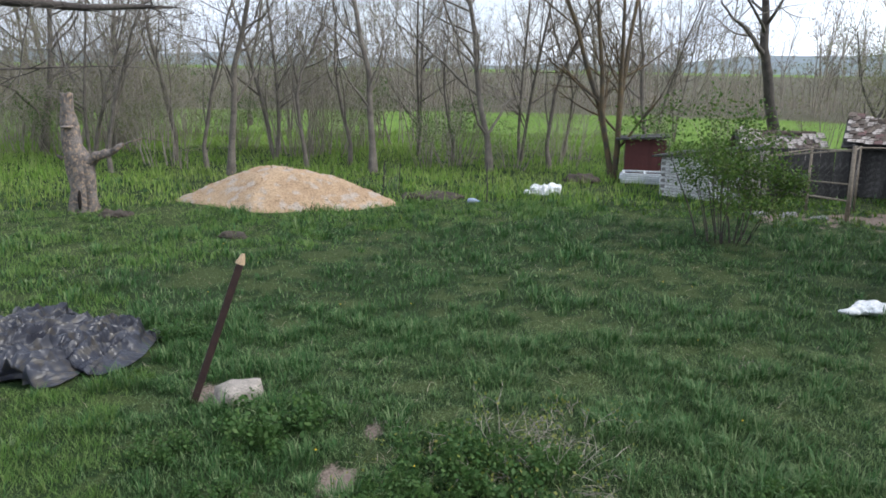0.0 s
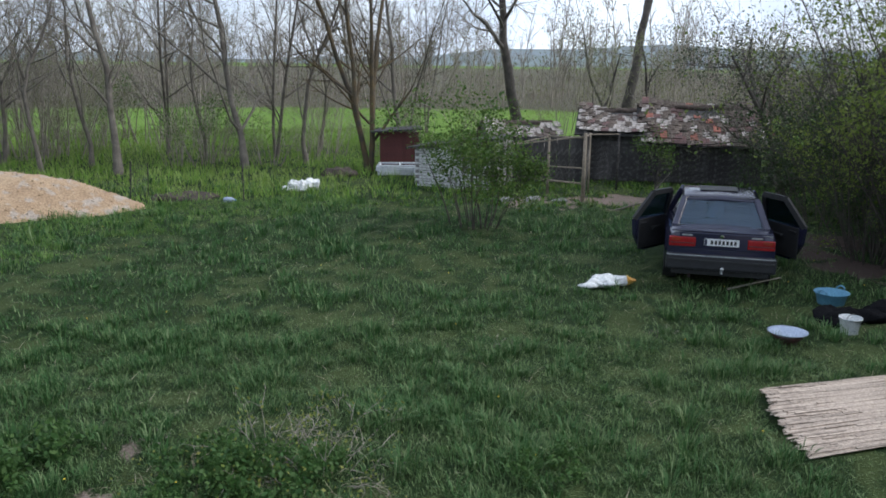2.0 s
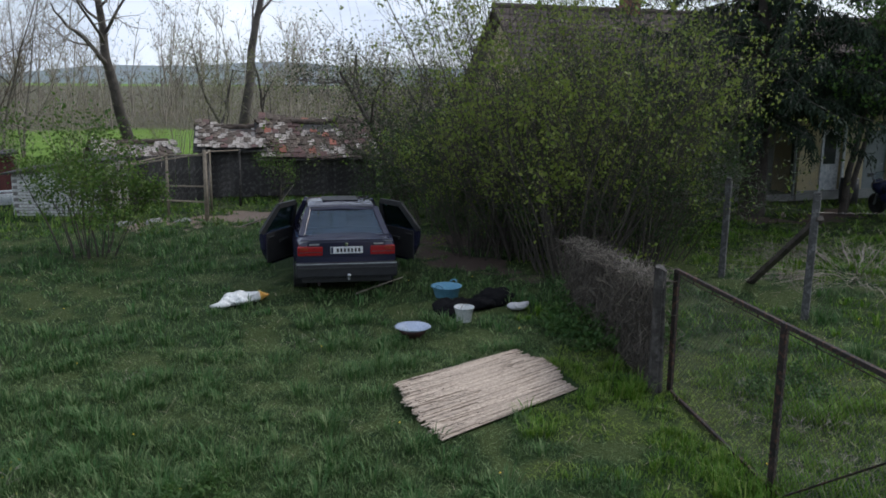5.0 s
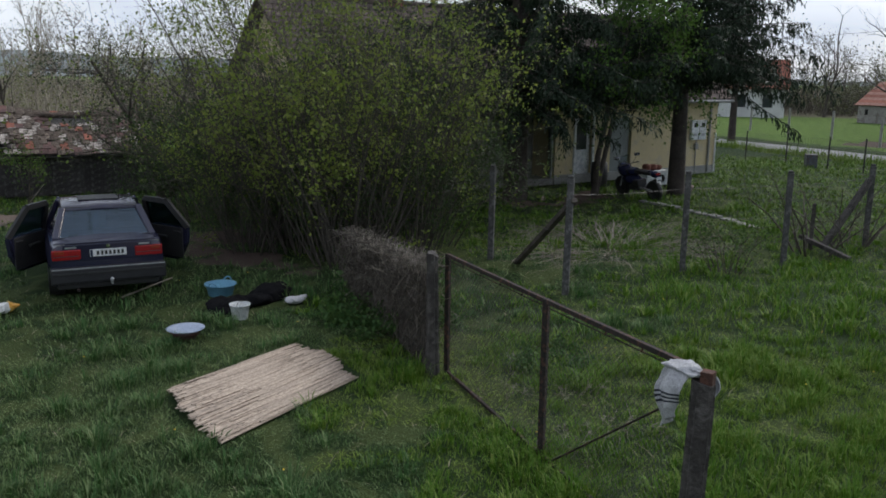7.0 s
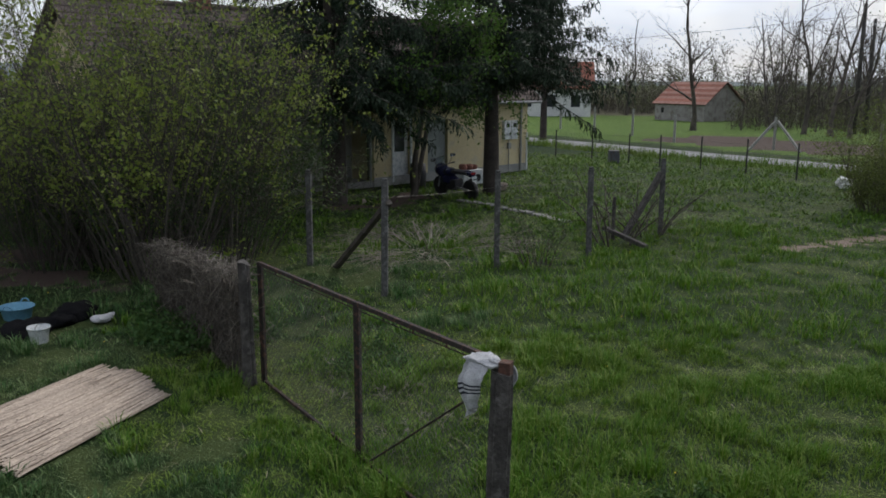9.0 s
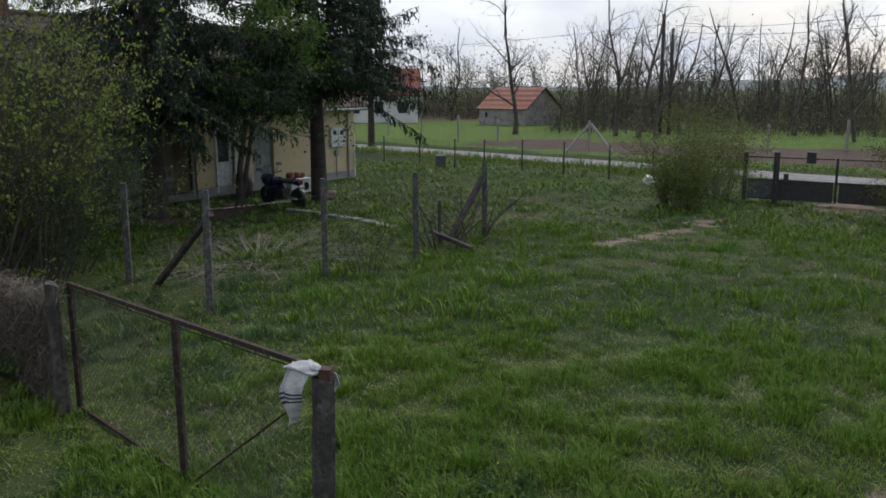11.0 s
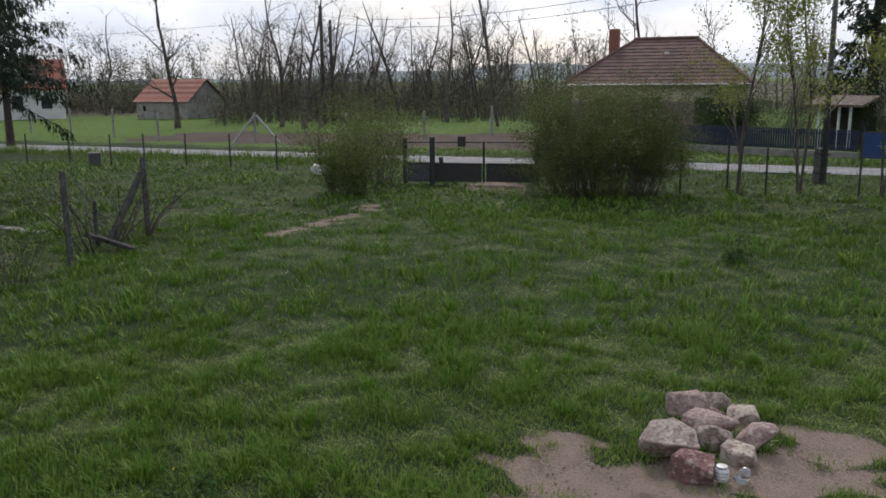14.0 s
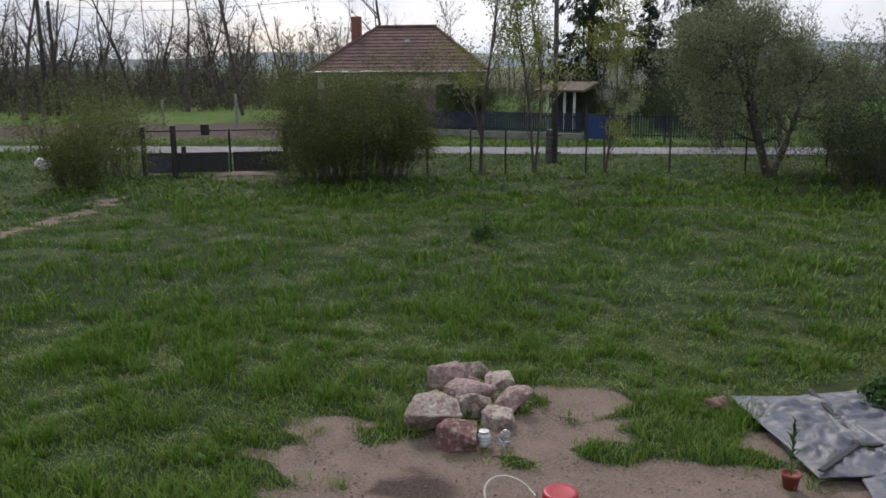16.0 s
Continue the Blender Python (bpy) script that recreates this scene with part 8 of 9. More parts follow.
def motorcycle():
    ob = thing("motorcycle", pose(24.1, 8.95, ground_at(24, 9), 0, -9, -29), "dark blue sports touring motorcycle leaning on its side stand", "motorcycle")
    for nm, y, r in (("front_wheel", 0.72, 0.30), ("rear_wheel", -0.70, 0.30)):
        w = part(nm, lathe([(r * 0.72, -0.06), (r * 0.92, -0.065), (r, -0.03), (r, 0.03), (r * 0.92, 0.065), (r * 0.72, 0.06), (r * 0.72, -0.06)], 28), M["black_trim"], ob, m=Matrix.Translation((0, y, r)) @ pose(0, 0, 0, 0, 90, 0), smooth=True)
        part("rim", lathe([(r * 0.74, -0.04), (r * 0.74, 0.04), (r * 0.64, 0.03), (r * 0.64, -0.03)], 24), M["zinc"], w)
        for k in range(5):
            a = k * 2 * math.pi / 5
            part("spoke", bar((0, 0, 0), (r * 0.68 * math.cos(a), r * 0.68 * math.sin(a), 0), 0.035, 0.02), M["zinc"], w)
        part("brake_disc", lathe([(0.15, 0.07), (0.15, 0.075), (0.05, 0.075)], 20), M["chrome"], w)
    for s in (-0.09, 0.09):
        part("fork", bar((s, 0.72, 0.30), (s, 0.42, 0.92), 0.026, sides=8), M["zinc"], ob)
    bm = bmesh.new()
    bmesh.ops.create_icosphere(bm, subdivisions=3, radius=1, matrix=Matrix.Translation((0, 0.18, 0.78)) @ Matrix.Diagonal((0.17, 0.30, 0.13, 1)))
    part("fuel_tank", bm, M["moto_blue"], ob, smooth=True)
    bm = bmesh.new()
    bmesh.ops.create_icosphere(bm, subdivisions=3, radius=1, matrix=Matrix.Translation((0, 0.55, 0.80)) @ pose(0, 0, 0, 25, 0, 0) @ Matrix.Diagonal((0.21, 0.27, 0.21, 1)))
    part("fairing", bm, M["moto_blue"], ob, smooth=True)
    bm = bmesh.new()
    bmesh.ops.create_icosphere(bm, subdivisions=3, radius=1, matrix=Matrix.Translation((0, 0.25, 0.52)) @ Matrix.Diagonal((0.20, 0.42, 0.20, 1)))
    part("side_fairing", bm, M["moto_blue"], ob, smooth=True)
    part("engine", box(0.34, 0.42, 0.32, (0, 0.02, 0.26), 0.04), M["dark_steel"], ob)
    part("windscreen", box(0.30, 0.02, 0.26, (0, 0.60, 0.98), 0.008, turn=pose(0, 0, 0, 35, 0, 0)), M["glass"], ob)
    part("headlamp", lathe([(0.09, 0), (0.08, 0.05), (0, 0.06)], 16), M["chrome"], ob, m=Matrix.Translation((0, 0.79, 0.82)) @ pose(0, 0, 0, -90, 0, 0))
    part("seat", box(0.27, 0.72, 0.10, (0, -0.36, 0.76), 0.04), M["black_trim"], ob)
    part("tail", box(0.20, 0.36, 0.14, (0, -0.72, 0.72), 0.05, turn=pose(0, 0, 0, 12, 0, 0)), M["moto_blue"], ob)
    part("tail_lamp", box(0.16, 0.04, 0.06, (0, -0.90, 0.78), 0.01), M["tail_red"], ob)
    part("number_plate", box(0.18, 0.01, 0.15, (0, -0.93, 0.58), 0.004), M["white_paint"], ob)
    part("rear_guard", box(0.14, 0.22, 0.03, (0, -0.86, 0.62), 0.01), M["black_trim"], ob)
    part("exhaust", bar((0.17, 0.0, 0.30), (0.20, -0.72, 0.44), 0.055, sides=12), M["zinc"], ob, smooth=True)
    part("handlebar", bar((-0.36, 0.38, 0.98), (0.36, 0.38, 0.98), 0.016, sides=8), M["dark_steel"], ob)
    for s in (-1, 1):
        part("grip", bar((s * 0.26, 0.38, 0.98), (s * 0.37, 0.36, 0.98), 0.022, sides=8), M["black_trim"], ob)
        part("mirror_arm", bar((s * 0.24, 0.46, 0.98), (s * 0.36, 0.44, 1.16), 0.008, sides=6), M["dark_steel"], ob)
        part("mirror", box(0.17, 0.025, 0.11, (0, 0, -0.055), 0.012), M["chrome"], ob, "bright mirror facing the sky", m=pose(s * 0.38, 0.44, 1.2, -52, 0, -40))
        part("swing_arm", bar((s * 0.09, -0.1, 0.36), (s * 0.09, -0.70, 0.30), 0.04, 0.05), M["zinc"], ob)
        part("foot_peg", bar((s * 0.15, -0.15, 0.32), (s * 0.27, -0.15, 0.32), 0.014, sides=6), M["dark_steel"], ob)
    part("side_stand", bar((-0.14, 0.05, 0.25), (-0.28, 0.0, 0.03), 0.014, sides=6), M["dark_steel"], ob)


motorcycle()


def old_stove():
    ob = thing("old_cooker", pose(26.9, 9.6, ground_at(27, 9.6), 0, 0, -25), "old white enamel cooker standing against the house wall", "cooker")
    part("body", box(0.95, 0.5, 0.42, (0, 0, 0.12), 0.02), M["white_paint"], ob)
    part("top", box(1.0, 0.55, 0.04, (0, 0, 0.55), 0.01), M["white_paint"], ob)
    bm = lathe([(0.13, -0.01), (0.13, 0.02), (0.0, 0.02)], 18)
    part("round_door", bm, M["dark_void"], ob, m=Matrix.Translation((0.18, -0.25, 0.33)) @ pose(0, 0, 0, 90, 0, 0))
    for x in (-0.4, 0.4):
        for y in (-0.2, 0.2):
            part("foot", box(0.05, 0.05, 0.13, (x, y, 0)), M["rust"], ob)


old_stove()
for k, (dx, s) in enumerate(((-0.28, 0.30), (0.02, 0.28), (0.25, 0.24))):
    p = Vector((26.9, 9.6, 0)) + Vector((dx * math.cos(radians(-25)), dx * math.sin(radians(-25)), 0))
    tagged(part("clay_pot", lathe([(0.0, 0), (s * 0.35, 0), (s * 0.5, s * 0.35), (s * 0.42, s * 0.6), (s * 0.28, s * 0.66)], 16), M["brick_red"], smooth=True, m=pose(p.x, p.y, 0.59 + ground_at(27, 9.6))), "rounded brown clay pot on the old cooker", "pot", "clay pots")
drum = thing("dark_barrel", pose(26.3, 11.2, ground_at(26.3, 11.2)), "dark barrel standing by the porch door", "barrel")
part("shell", lathe([(0.24, 0), (0.27, 0.1), (0.28, 0.45), (0.26, 0.8), (0.0, 0.8)], 20), M["dark_steel"], drum, smooth=True)
for x, y, s, m in ((21.9, 11.0, 0.16, "rock_grey"), (26.3, 8.2, 0.34, "rock_grey")):
    tagged(part("pale_stone", rock_mesh(int(x * 10), s * 1.2, s, s), M[m], m=pose(x, y, ground_at(x, y))), "pale rounded stone lying near the spruce", "stone")
box_ob = thing("dark_crate", pose(37.2, 6.7, ground_at(37, 6.7), 0, 0, 20) @ Matrix.Diagonal((0.68, 0.68, 0.8, 1)), "dark square crate standing in the grass", "crate")
part("crate_body", box(0.85, 0.6, 0.62, (0, 0, 0), 0.02), M["steel_sheet"], box_ob)
part("crate_lid", box(0.9, 0.65, 0.04, (0, 0, 0.62), 0.01), M["dark_steel"], box_ob)


# ---- roadside fence and yard gate ----
def steel_post(x, y, h, label="thin dark steel fence post along the road", group="road fence posts", r=0.03):
    ob = thing("fence_post", pose(x, y, ground_at(x, y)), label, "fence post", group)
    part("tube", bar((0, 0, -0.1), (0.01, 0, h), r, sides=8), M["dark_steel"], ob)
    part("cap", lathe([(r * 1.2, 0), (r * 1.2, 0.03), (0, 0.04)], 8), M["dark_steel"], ob, m=pose(0.01, 0, h))
    return ob


NW = [(39.6, 9.9, 1.22), (38.8, 8.0, 1.22), (37.5, 6.1, 1.24), (36.6, 4.65, 1.28), (36.0, 2.95, 1.28), (34.8, 1.15, 1.28), (33.4, -0.65, 1.3), (31.9, -2.2, 1.3), (30.2, -3.6, 1.3)]
SE = [(25.2, -10.9, 1.35), (23.41, -12.37, 1.37), (23.16, -13.75, 1.34), (22.32, -14.5, 1.36), (21.11, -16.64, 1.72), (20.36, -19.32, 1.35), (19.4, -21.6, 1.35), (18.3, -24.0, 1.35)]
for row in (NW, SE):
    for x, y, h in row:
        steel_post(x, y, h)
    for (x0, y0, h0), (x1, y1, h1) in zip(row, row[1:]):
        w = thing("fence_mesh", Matrix(), "sagging thin wire mesh between the road fence posts", "wire", "road fence mesh")
        lines = []
        for z in (0.15, 0.5, 0.85, 1.18):
            lines.append([(np.array((x0, y0, z)), 0.004), (np.array(((x0 + x1) / 2, (y0 + y1) / 2, z - 0.04)), 0.004), (np.array((x1, y1, z)), 0.004)])
        n = 14
        for k in range(n):
            for a, b in ((k, k + 1), (k + 1, k)):
                lines.append([(np.array((x0 + (x1 - x0) * a / n, y0 + (y1 - y0) * a / n, 0.12)), 0.002), (np.array((x0 + (x1 - x0) * b / n, y0 + (y1 - y0) * b / n, 1.15)), 0.002)])
        tagged(link("mesh", *tubes(lines, 3), M["wire"], w), kind="stuff")


def turned_panel(p, q, z0, z1, t, material, parent, name="sheet_panel"):
    """An upright sheet from p to q."""
    v = Vector((q.x - p.x, q.y - p.y, 0))
    m = Matrix.Translation(((p.x + q.x) / 2, (p.y + q.y) / 2, z0)) @ Matrix.Rotation(math.atan2(v.y, v.x), 4, "Z")
    return part(name, box(v.length, t, z1 - z0, (0, 0, 0)), material, parent, m=m)


def yard_gate():
    a, b, c, d = Vector((28.11, -4.82, 0)), Vector((27.78, -5.68, 0)), Vector((27.16, -7.28, 0)), Vector((26.53, -8.9, 0))
    ob = thing("yard_gate", Matrix(), "dark steel double yard gate with sheet panels below mesh", "gate")
    up = lambda p, z: (p.x, p.y, z)
    for p, w, h in ((a, 0.13, 1.50), (b, 0.16, 1.53), (d, 0.13, 1.50)):
        part("gate_post", bar(up(p, -0.05), up(p, h), w, w, bevel=0.012), M["dark_steel"], ob)
    part("leaf_post", bar(up(c, 0.05), up(c, 1.40), 0.08, 0.06, bevel=0.006), M["dark_steel"], ob)
    for p, q, sheet in ((a, b, "steel_sheet"), (b, c, "dark_steel"), (c, d, "dark_steel")):
        v = (q - p).normalized()
        p2, q2 = p + v * 0.09, q - v * 0.07
        part("top_rail", bar(up(p2, 1.36), up(q2, 1.36), 0.04, 0.04), M["dark_steel"], ob)
        part("middle_rail", bar(up(p2, 0.66), up(q2, 0.66), 0.04, 0.04), M["dark_steel"], ob)
        part("bottom_rail", bar(up(p2, 0.08), up(q2, 0.08), 0.04, 0.04), M["dark_steel"], ob)
        turned_panel(p2, q2, 0.09, 0.65, 0.012, M[sheet], ob)
        lines = []
        n = max(6, int((q2 - p2).length / 0.07))
        for k in range(1, n):
            r = p2.lerp(q2, k / n)
            lines.append([(np.array(up(r, 0.67)), 0.003), (np.array(up(r, 1.35)), 0.003)])
        for z in np.arange(0.74, 1.34, 0.07):
            lines.append([(np.array(up(p2, z)), 0.003), (np.array(up(q2, z)), 0.003)])
        tagged(link("upper_mesh", *tubes(lines, 3), M["wire"], ob), kind="stuff")
    part("lock_box", box(0.14, 0.12, 0.3, (27.66, -5.95, 0.58), 0.01), M["dark_steel"], ob)


yard_gate()
mailbox = thing("mailbox", pose(27.42, -6.6, 1.22, 0, 0, 68), "small black letter box hung on the gate rail", "mailbox")
part("case", box(0.26, 0.12, 0.34, (0, 0, 0), 0.015), M["dark_steel"], mailbox)
part("flap", box(0.24, 0.02, 0.06, (0, -0.065, 0.24), 0.005), M["black_trim"], mailbox)

# far-side fence with concrete posts, a braced corner and the beds
for x, y, h in ((59.4, 12.3, 1.7), (56.0, 9.1, 1.7), (51.5, 5.9, 1.6), (48.0, 0.4, 1.7), (47.0, -4.5, 1.6), (48.0, -9.0, 1.6), (50.1, -13.5, 1.7), (62.5, 15.5, 1.7)):
    o = thing("fence_post", pose(x, y, ground_at(x, y)), "grey concrete fence post beside the vegetable plot", "fence post", "far fence posts")
    part("shaft", box(0.13, 0.13, h, (0, 0, 0), 0.012), M["concrete"], o)
cb = thing("corner_brace", Matrix(), "two slanting concrete struts bracing a fence corner", "brace")
part("strut", bar((47.2, 1.6, 0), (48.0, 0.4, 1.5), 0.11, 0.11, bevel=0.01), M["concrete"], cb)
part("strut", bar((46.9, -0.9, 0), (48.0, 0.3, 1.5), 0.11, 0.11, bevel=0.01), M["concrete"], cb)


# ---- houses across the road ----
def hip_house():
    ang = math.degrees(math.atan2(ROAD_DIR[1], ROAD_DIR[0]))
    ob = thing("house", pose(43.05, -20.62, 0, 0, 0, ang), "neighbour's house with purple and cream walls and a hipped tile roof", "house")
    W, D, H = 8.9, 7.6, 2.95
    # local x along the road, local y towards the road
    part("lower_wall", box(W, D, 2.05, (0, -D / 2, 0)), M["purple_render"], ob, "faded purple lower wall")
    part("upper_wall", box(W + 0.01, D + 0.01, 0.9, (0, -D / 2, 2.05)), M["cream_render"], ob, "pale cream upper wall")
    for x in (-2.6, 0.2, 2.7):
        win = part("window", box(0.95, 0.05, 1.3, (x, 0.02, 0.95), 0.006), M["dark_glass"], ob)
        for px in (-0.475, 0, 0.475):
            part("frame_stile", box(0.06, 0.04, 1.34, (x + px, 0.05, 0.93)), M["grey_wood"], win)
        for pz in (0.92, 2.2):
            part("frame_rail", box(1.0, 0.044, 0.06, (x, 0.05, pz)), M["grey_wood"], win)
    ov, rz = 0.45, 2.45
    a, b = W / 2 + ov, D / 2 + ov
    rl = 1.7
    v = [(-a, ov, H), (a, ov, H), (a, -D - ov, H), (-a, -D - ov, H), (-rl, -D / 2, H + rz), (rl, -D / 2, H + rz)]
    link("roof", v, [(0, 1, 5, 4), (1, 2, 5), (2, 3, 4, 5), (3, 0, 4), (3, 2, 1, 0)], M["tile_brown"], ob, "hipped roof of weathered brown-red tiles")
    rows = 13
    for k in range(rows):
        g0, g1 = k / rows, (k + 1.12) / rows
        if g1 > 1.02:
            g1 = 1.02
        xa, xb = a * (1 - g0) + rl * g0, a * (1 - g1) + rl * g1
        ya, yb = ov * (1 - g0) - D / 2 * g0, ov * (1 - g1) - D / 2 * g1
        za, zb = H + rz * g0, H + rz * g1
        v = [(-xa, ya, za + 0.07), (xa, ya, za + 0.07), (xb, yb, zb + 0.03), (-xb, yb, zb + 0.03), (-xa, ya, za), (xa, ya, za)]
        link("tile_course", v, [(0, 1, 2, 3), (4, 5, 1, 0)], M["tile_brown"], ob)
        y0, y1 = -D / 2, -D / 2
        for s in (-1, 1):
            yA, yB = (D / 2 + ov) * (1 - g0), (D / 2 + ov) * (1 - g1)
            v = [(s * xa, -D / 2 - yA, za + 0.07), (s * xa, -D / 2 + yA, za + 0.07), (s * xb, -D / 2 + yB, zb + 0.03), (s * xb, -D / 2 - yB, zb + 0.03), (s * xa, -D / 2 - yA, za), (s * xa, -D / 2 + yA, za)]
            link("tile_course", v, [(0, 1, 2, 3), (4, 5, 1, 0)], M["tile_brown"], ob)
    part("ridge", bar((-rl - 0.1, -D / 2, H + rz + 0.06), (rl + 0.1, -D / 2, H + rz + 0.06), 0.11, sides=8), M["tile_brown"], ob)
    for sx in (-1, 1):
        part("hip_ridge", bar((sx * a, ov, H + 0.08), (sx * rl, -D / 2, H + rz + 0.05), 0.09, sides=8), M["tile_brown"], ob)
    part("chimney", box(0.55, 0.55, 2.2, (2.9, -D / 2 + 0.2, H + 0.9), 0.02), M["brick_red"], ob, "red brick chimney")
    part("gutter", bar((-a, ov + 0.06, H - 0.02), (a, ov + 0.06, H - 0.02), 0.06, sides=8), M["pipe"], ob)
    part("roof_hatch", box(0.22, 0.22, 0.12, (-0.3, -1.95, H + 1.60), 0.02), M["white_paint"], ob, "small white roof vent")


hip_house()


def barn():
    ob = thing("barn", pose(78.2, 6.7, 0, 0, 0, 55), "small old barn with a striped red tile roof", "barn")
    # local x runs towards the left end, y towards the field
    L, D, H, rise = 5.7, 5.2, 1.5, 1.95
    part("wall", box(L, D, H, (L / 2, -D / 2, 0)), M["barn_wall"], ob)
    v = [(-0.02, 0, H - 0.02), (-0.02, -D, H - 0.02), (-0.02, -D / 2, H + rise - 0.05), (0.2, 0, H - 0.02), (0.2, -D, H - 0.02), (0.2, -D / 2, H + rise - 0.05)]
    link("gable", v, [(0, 2, 1), (3, 4, 5), (0, 3, 5, 2), (1, 2, 5, 4), (0, 1, 4, 3)], M["barn_wall"], ob)
    part("window", box(0.3, 0.04, 0.45, (L - 0.9, 0.005, 0.7)), M["dark_void"], ob)
    pit = math.degrees(math.atan2(rise, D / 2 + 0.15))
    Lr = math.hypot(rise, D / 2 + 0.15)
    for sg, y0 in ((-1, 0.15), (1, -D - 0.15)):
        m = Matrix.Translation((0, y0, H - 0.05)) @ pose(0, 0, 0, sg * pit, 0, 0)
        part("roof_slope", box(L + 0.5, Lr, 0.05, (L / 2, sg * Lr / 2, 0)), M["tile_brown"], ob, m=m)
        for k in range(9):
            part("tile_course", box(L + 0.52, Lr / 9 * 1.02, 0.04, (L / 2, sg * Lr / 9 * (k + 0.5), 0.05 + 0.005 * (k % 2))), M["tile_red"] if k % 2 else M["tile_faded"], ob, m=m)


barn()


def white_house():
    ob = thing("house", pose(83.0, 24.8, 0, 0, 0, 105), "distant white house with a red tile roof", "house")
    part("wall", box(9.5, 6, 2.7, (-2.15, -3, 0)), M["white_render"], ob)
    for x in (-5.4, -3.0, -0.6):
        w = part("window", box(0.9, 0.06, 1.2, (x, 0.01, 0.95)), M["dark_glass"], ob)
        part("frame", box(0.98, 0.05, 0.08, (x, 0.03, 2.13)), M["white_paint"], w)
    pit = 38
    for sg, y0 in ((-1, 0.4), (1, -6.4)):
        m = Matrix.Translation((0, y0, 2.66)) @ pose(0, 0, 0, sg * pit, 0, 0)
        part("roof_slope", box(10.2, 4.35, 0.1, (-2.15, sg * 2.17, 0)), M["tile_red"], ob, m=m)
        for k in range(10):
            part("tile_course", box(10.2, 0.44, 0.04, (-2.15, sg * (0.22 + 0.43 * k), 0.1), 0.0), M["tile_red"], ob, m=m)
    for x in (-6.9, 2.45):
        v = [(x, 0, 2.65), (x, -6, 2.65), (x, -3, 5.0), (x + 0.15, 0, 2.65), (x + 0.15, -6, 2.65), (x + 0.15, -3, 5.0)]
        link("gable", v, [(0, 2, 1), (3, 4, 5), (0, 3, 5, 2), (1, 2, 5, 4)], M["white_render"], ob)


white_house()


def blue_fence():
    a, b = Vector((37.6, -18.4, 0)), Vector((30.4, -23.6, 0))
    ob = thing("blue_fence", Matrix(), "dark blue picket fence on a low grey plinth wall", "fence")
    v = (b - a).normalized()
    n = Vector((v.y, -v.x, 0))
    L = (b - a).length
    ang = math.atan2(v.y, v.x)
    m = Matrix.Translation(a) @ Matrix.Rotation(ang, 4, "Z")
    part("plinth", box(L, 0.2, 0.30, (L / 2, 0, 0), 0.01), M["slab"], ob, "low concrete plinth", m=m)
    for z in (0.42, 1.0):
        part("rail", box(L, 0.03, 0.05, (L / 2, 0, z)), M["blue_metal"], ob, m=m)
    pk = part("picket", box(0.075, 0.02, 0.85, (0, 0.022, 0.34), 0.004), M["blue_metal"], ob, m=m @ Matrix.Translation((0.05, 0, 0)))
    for k in range(1, int(L / 0.105)):
        piece("picket", pk, ob, m @ Matrix.Translation((0.05 + 0.105 * k, 0, 0)))
    g = thing("blue_gate", m @ Matrix.Translation((L + 0.1, 0, 0)), "bright blue sheet-metal garden gate", "gate")
    part("gate_leaf", box(0.95, 0.03, 1.0, (0.5, 0, 0.1), 0.006), M["blue_bright"], g)
    part("gate_frame", box(1.0, 0.045, 0.05, (0.5, 0, 1.1), 0.005), M["blue_metal"], g)
    for x in (0.0, 1.02):
        part("gate_post", box(0.08, 0.08, 1.35, (x, 0, 0), 0.008), M["blue_metal"], g)
    f2 = thing("blue_fence", m @ Matrix.Translation((L + 1.2, 0, 0)), "dark blue mesh fence beyond the blue gate", "fence")
    part("rail", box(7.0, 0.03, 0.05, (3.5, 0, 0.3)), M["blue_metal"], f2)
    part("rail", box(7.0, 0.03, 0.05, (3.5, 0, 1.1)), M["blue_metal"], f2)
    pk2 = part("picket", box(0.05, 0.02, 0.95, (0, 0.022, 0.2), 0.004), M["blue_metal"], f2, m=Matrix.Translation((0.05, 0, 0)))
    for k in range(1, 60):
        piece("picket", pk2, f2, Matrix.Translation((0.05 + 0.116 * k, 0, 0)))
    for k in range(4):
        part("post", box(0.07, 0.07, 1.25, (0.1 + 2.25 * k, 0, 0), 0.006), M["blue_metal"], f2)
    pg = thing("pergola", m @ Matrix.Translation((L - 3.9, 0, 0)) @ Matrix.Translation((0, 5.0, 0)), "small porch with pale posts and a brown roof", "pergola")
    for x in (0.5, 0.95, 1.4, 1.9):
        part("post", box(0.11, 0.11, 2.1, (x, 0, 0), 0.01), M["white_paint"], pg)
    part("roof", box(2.6, 2.6, 0.12, (1.2, 0.9, 2.1), 0.02, turn=pose(0, 0, 0, 8, 0, 0)), M["tile_old"], pg)
    part("back_wall", box(2.4, 0.2, 2.1, (1.2, 2.2, 0)), M["grey_wood"], pg)


blue_fence()


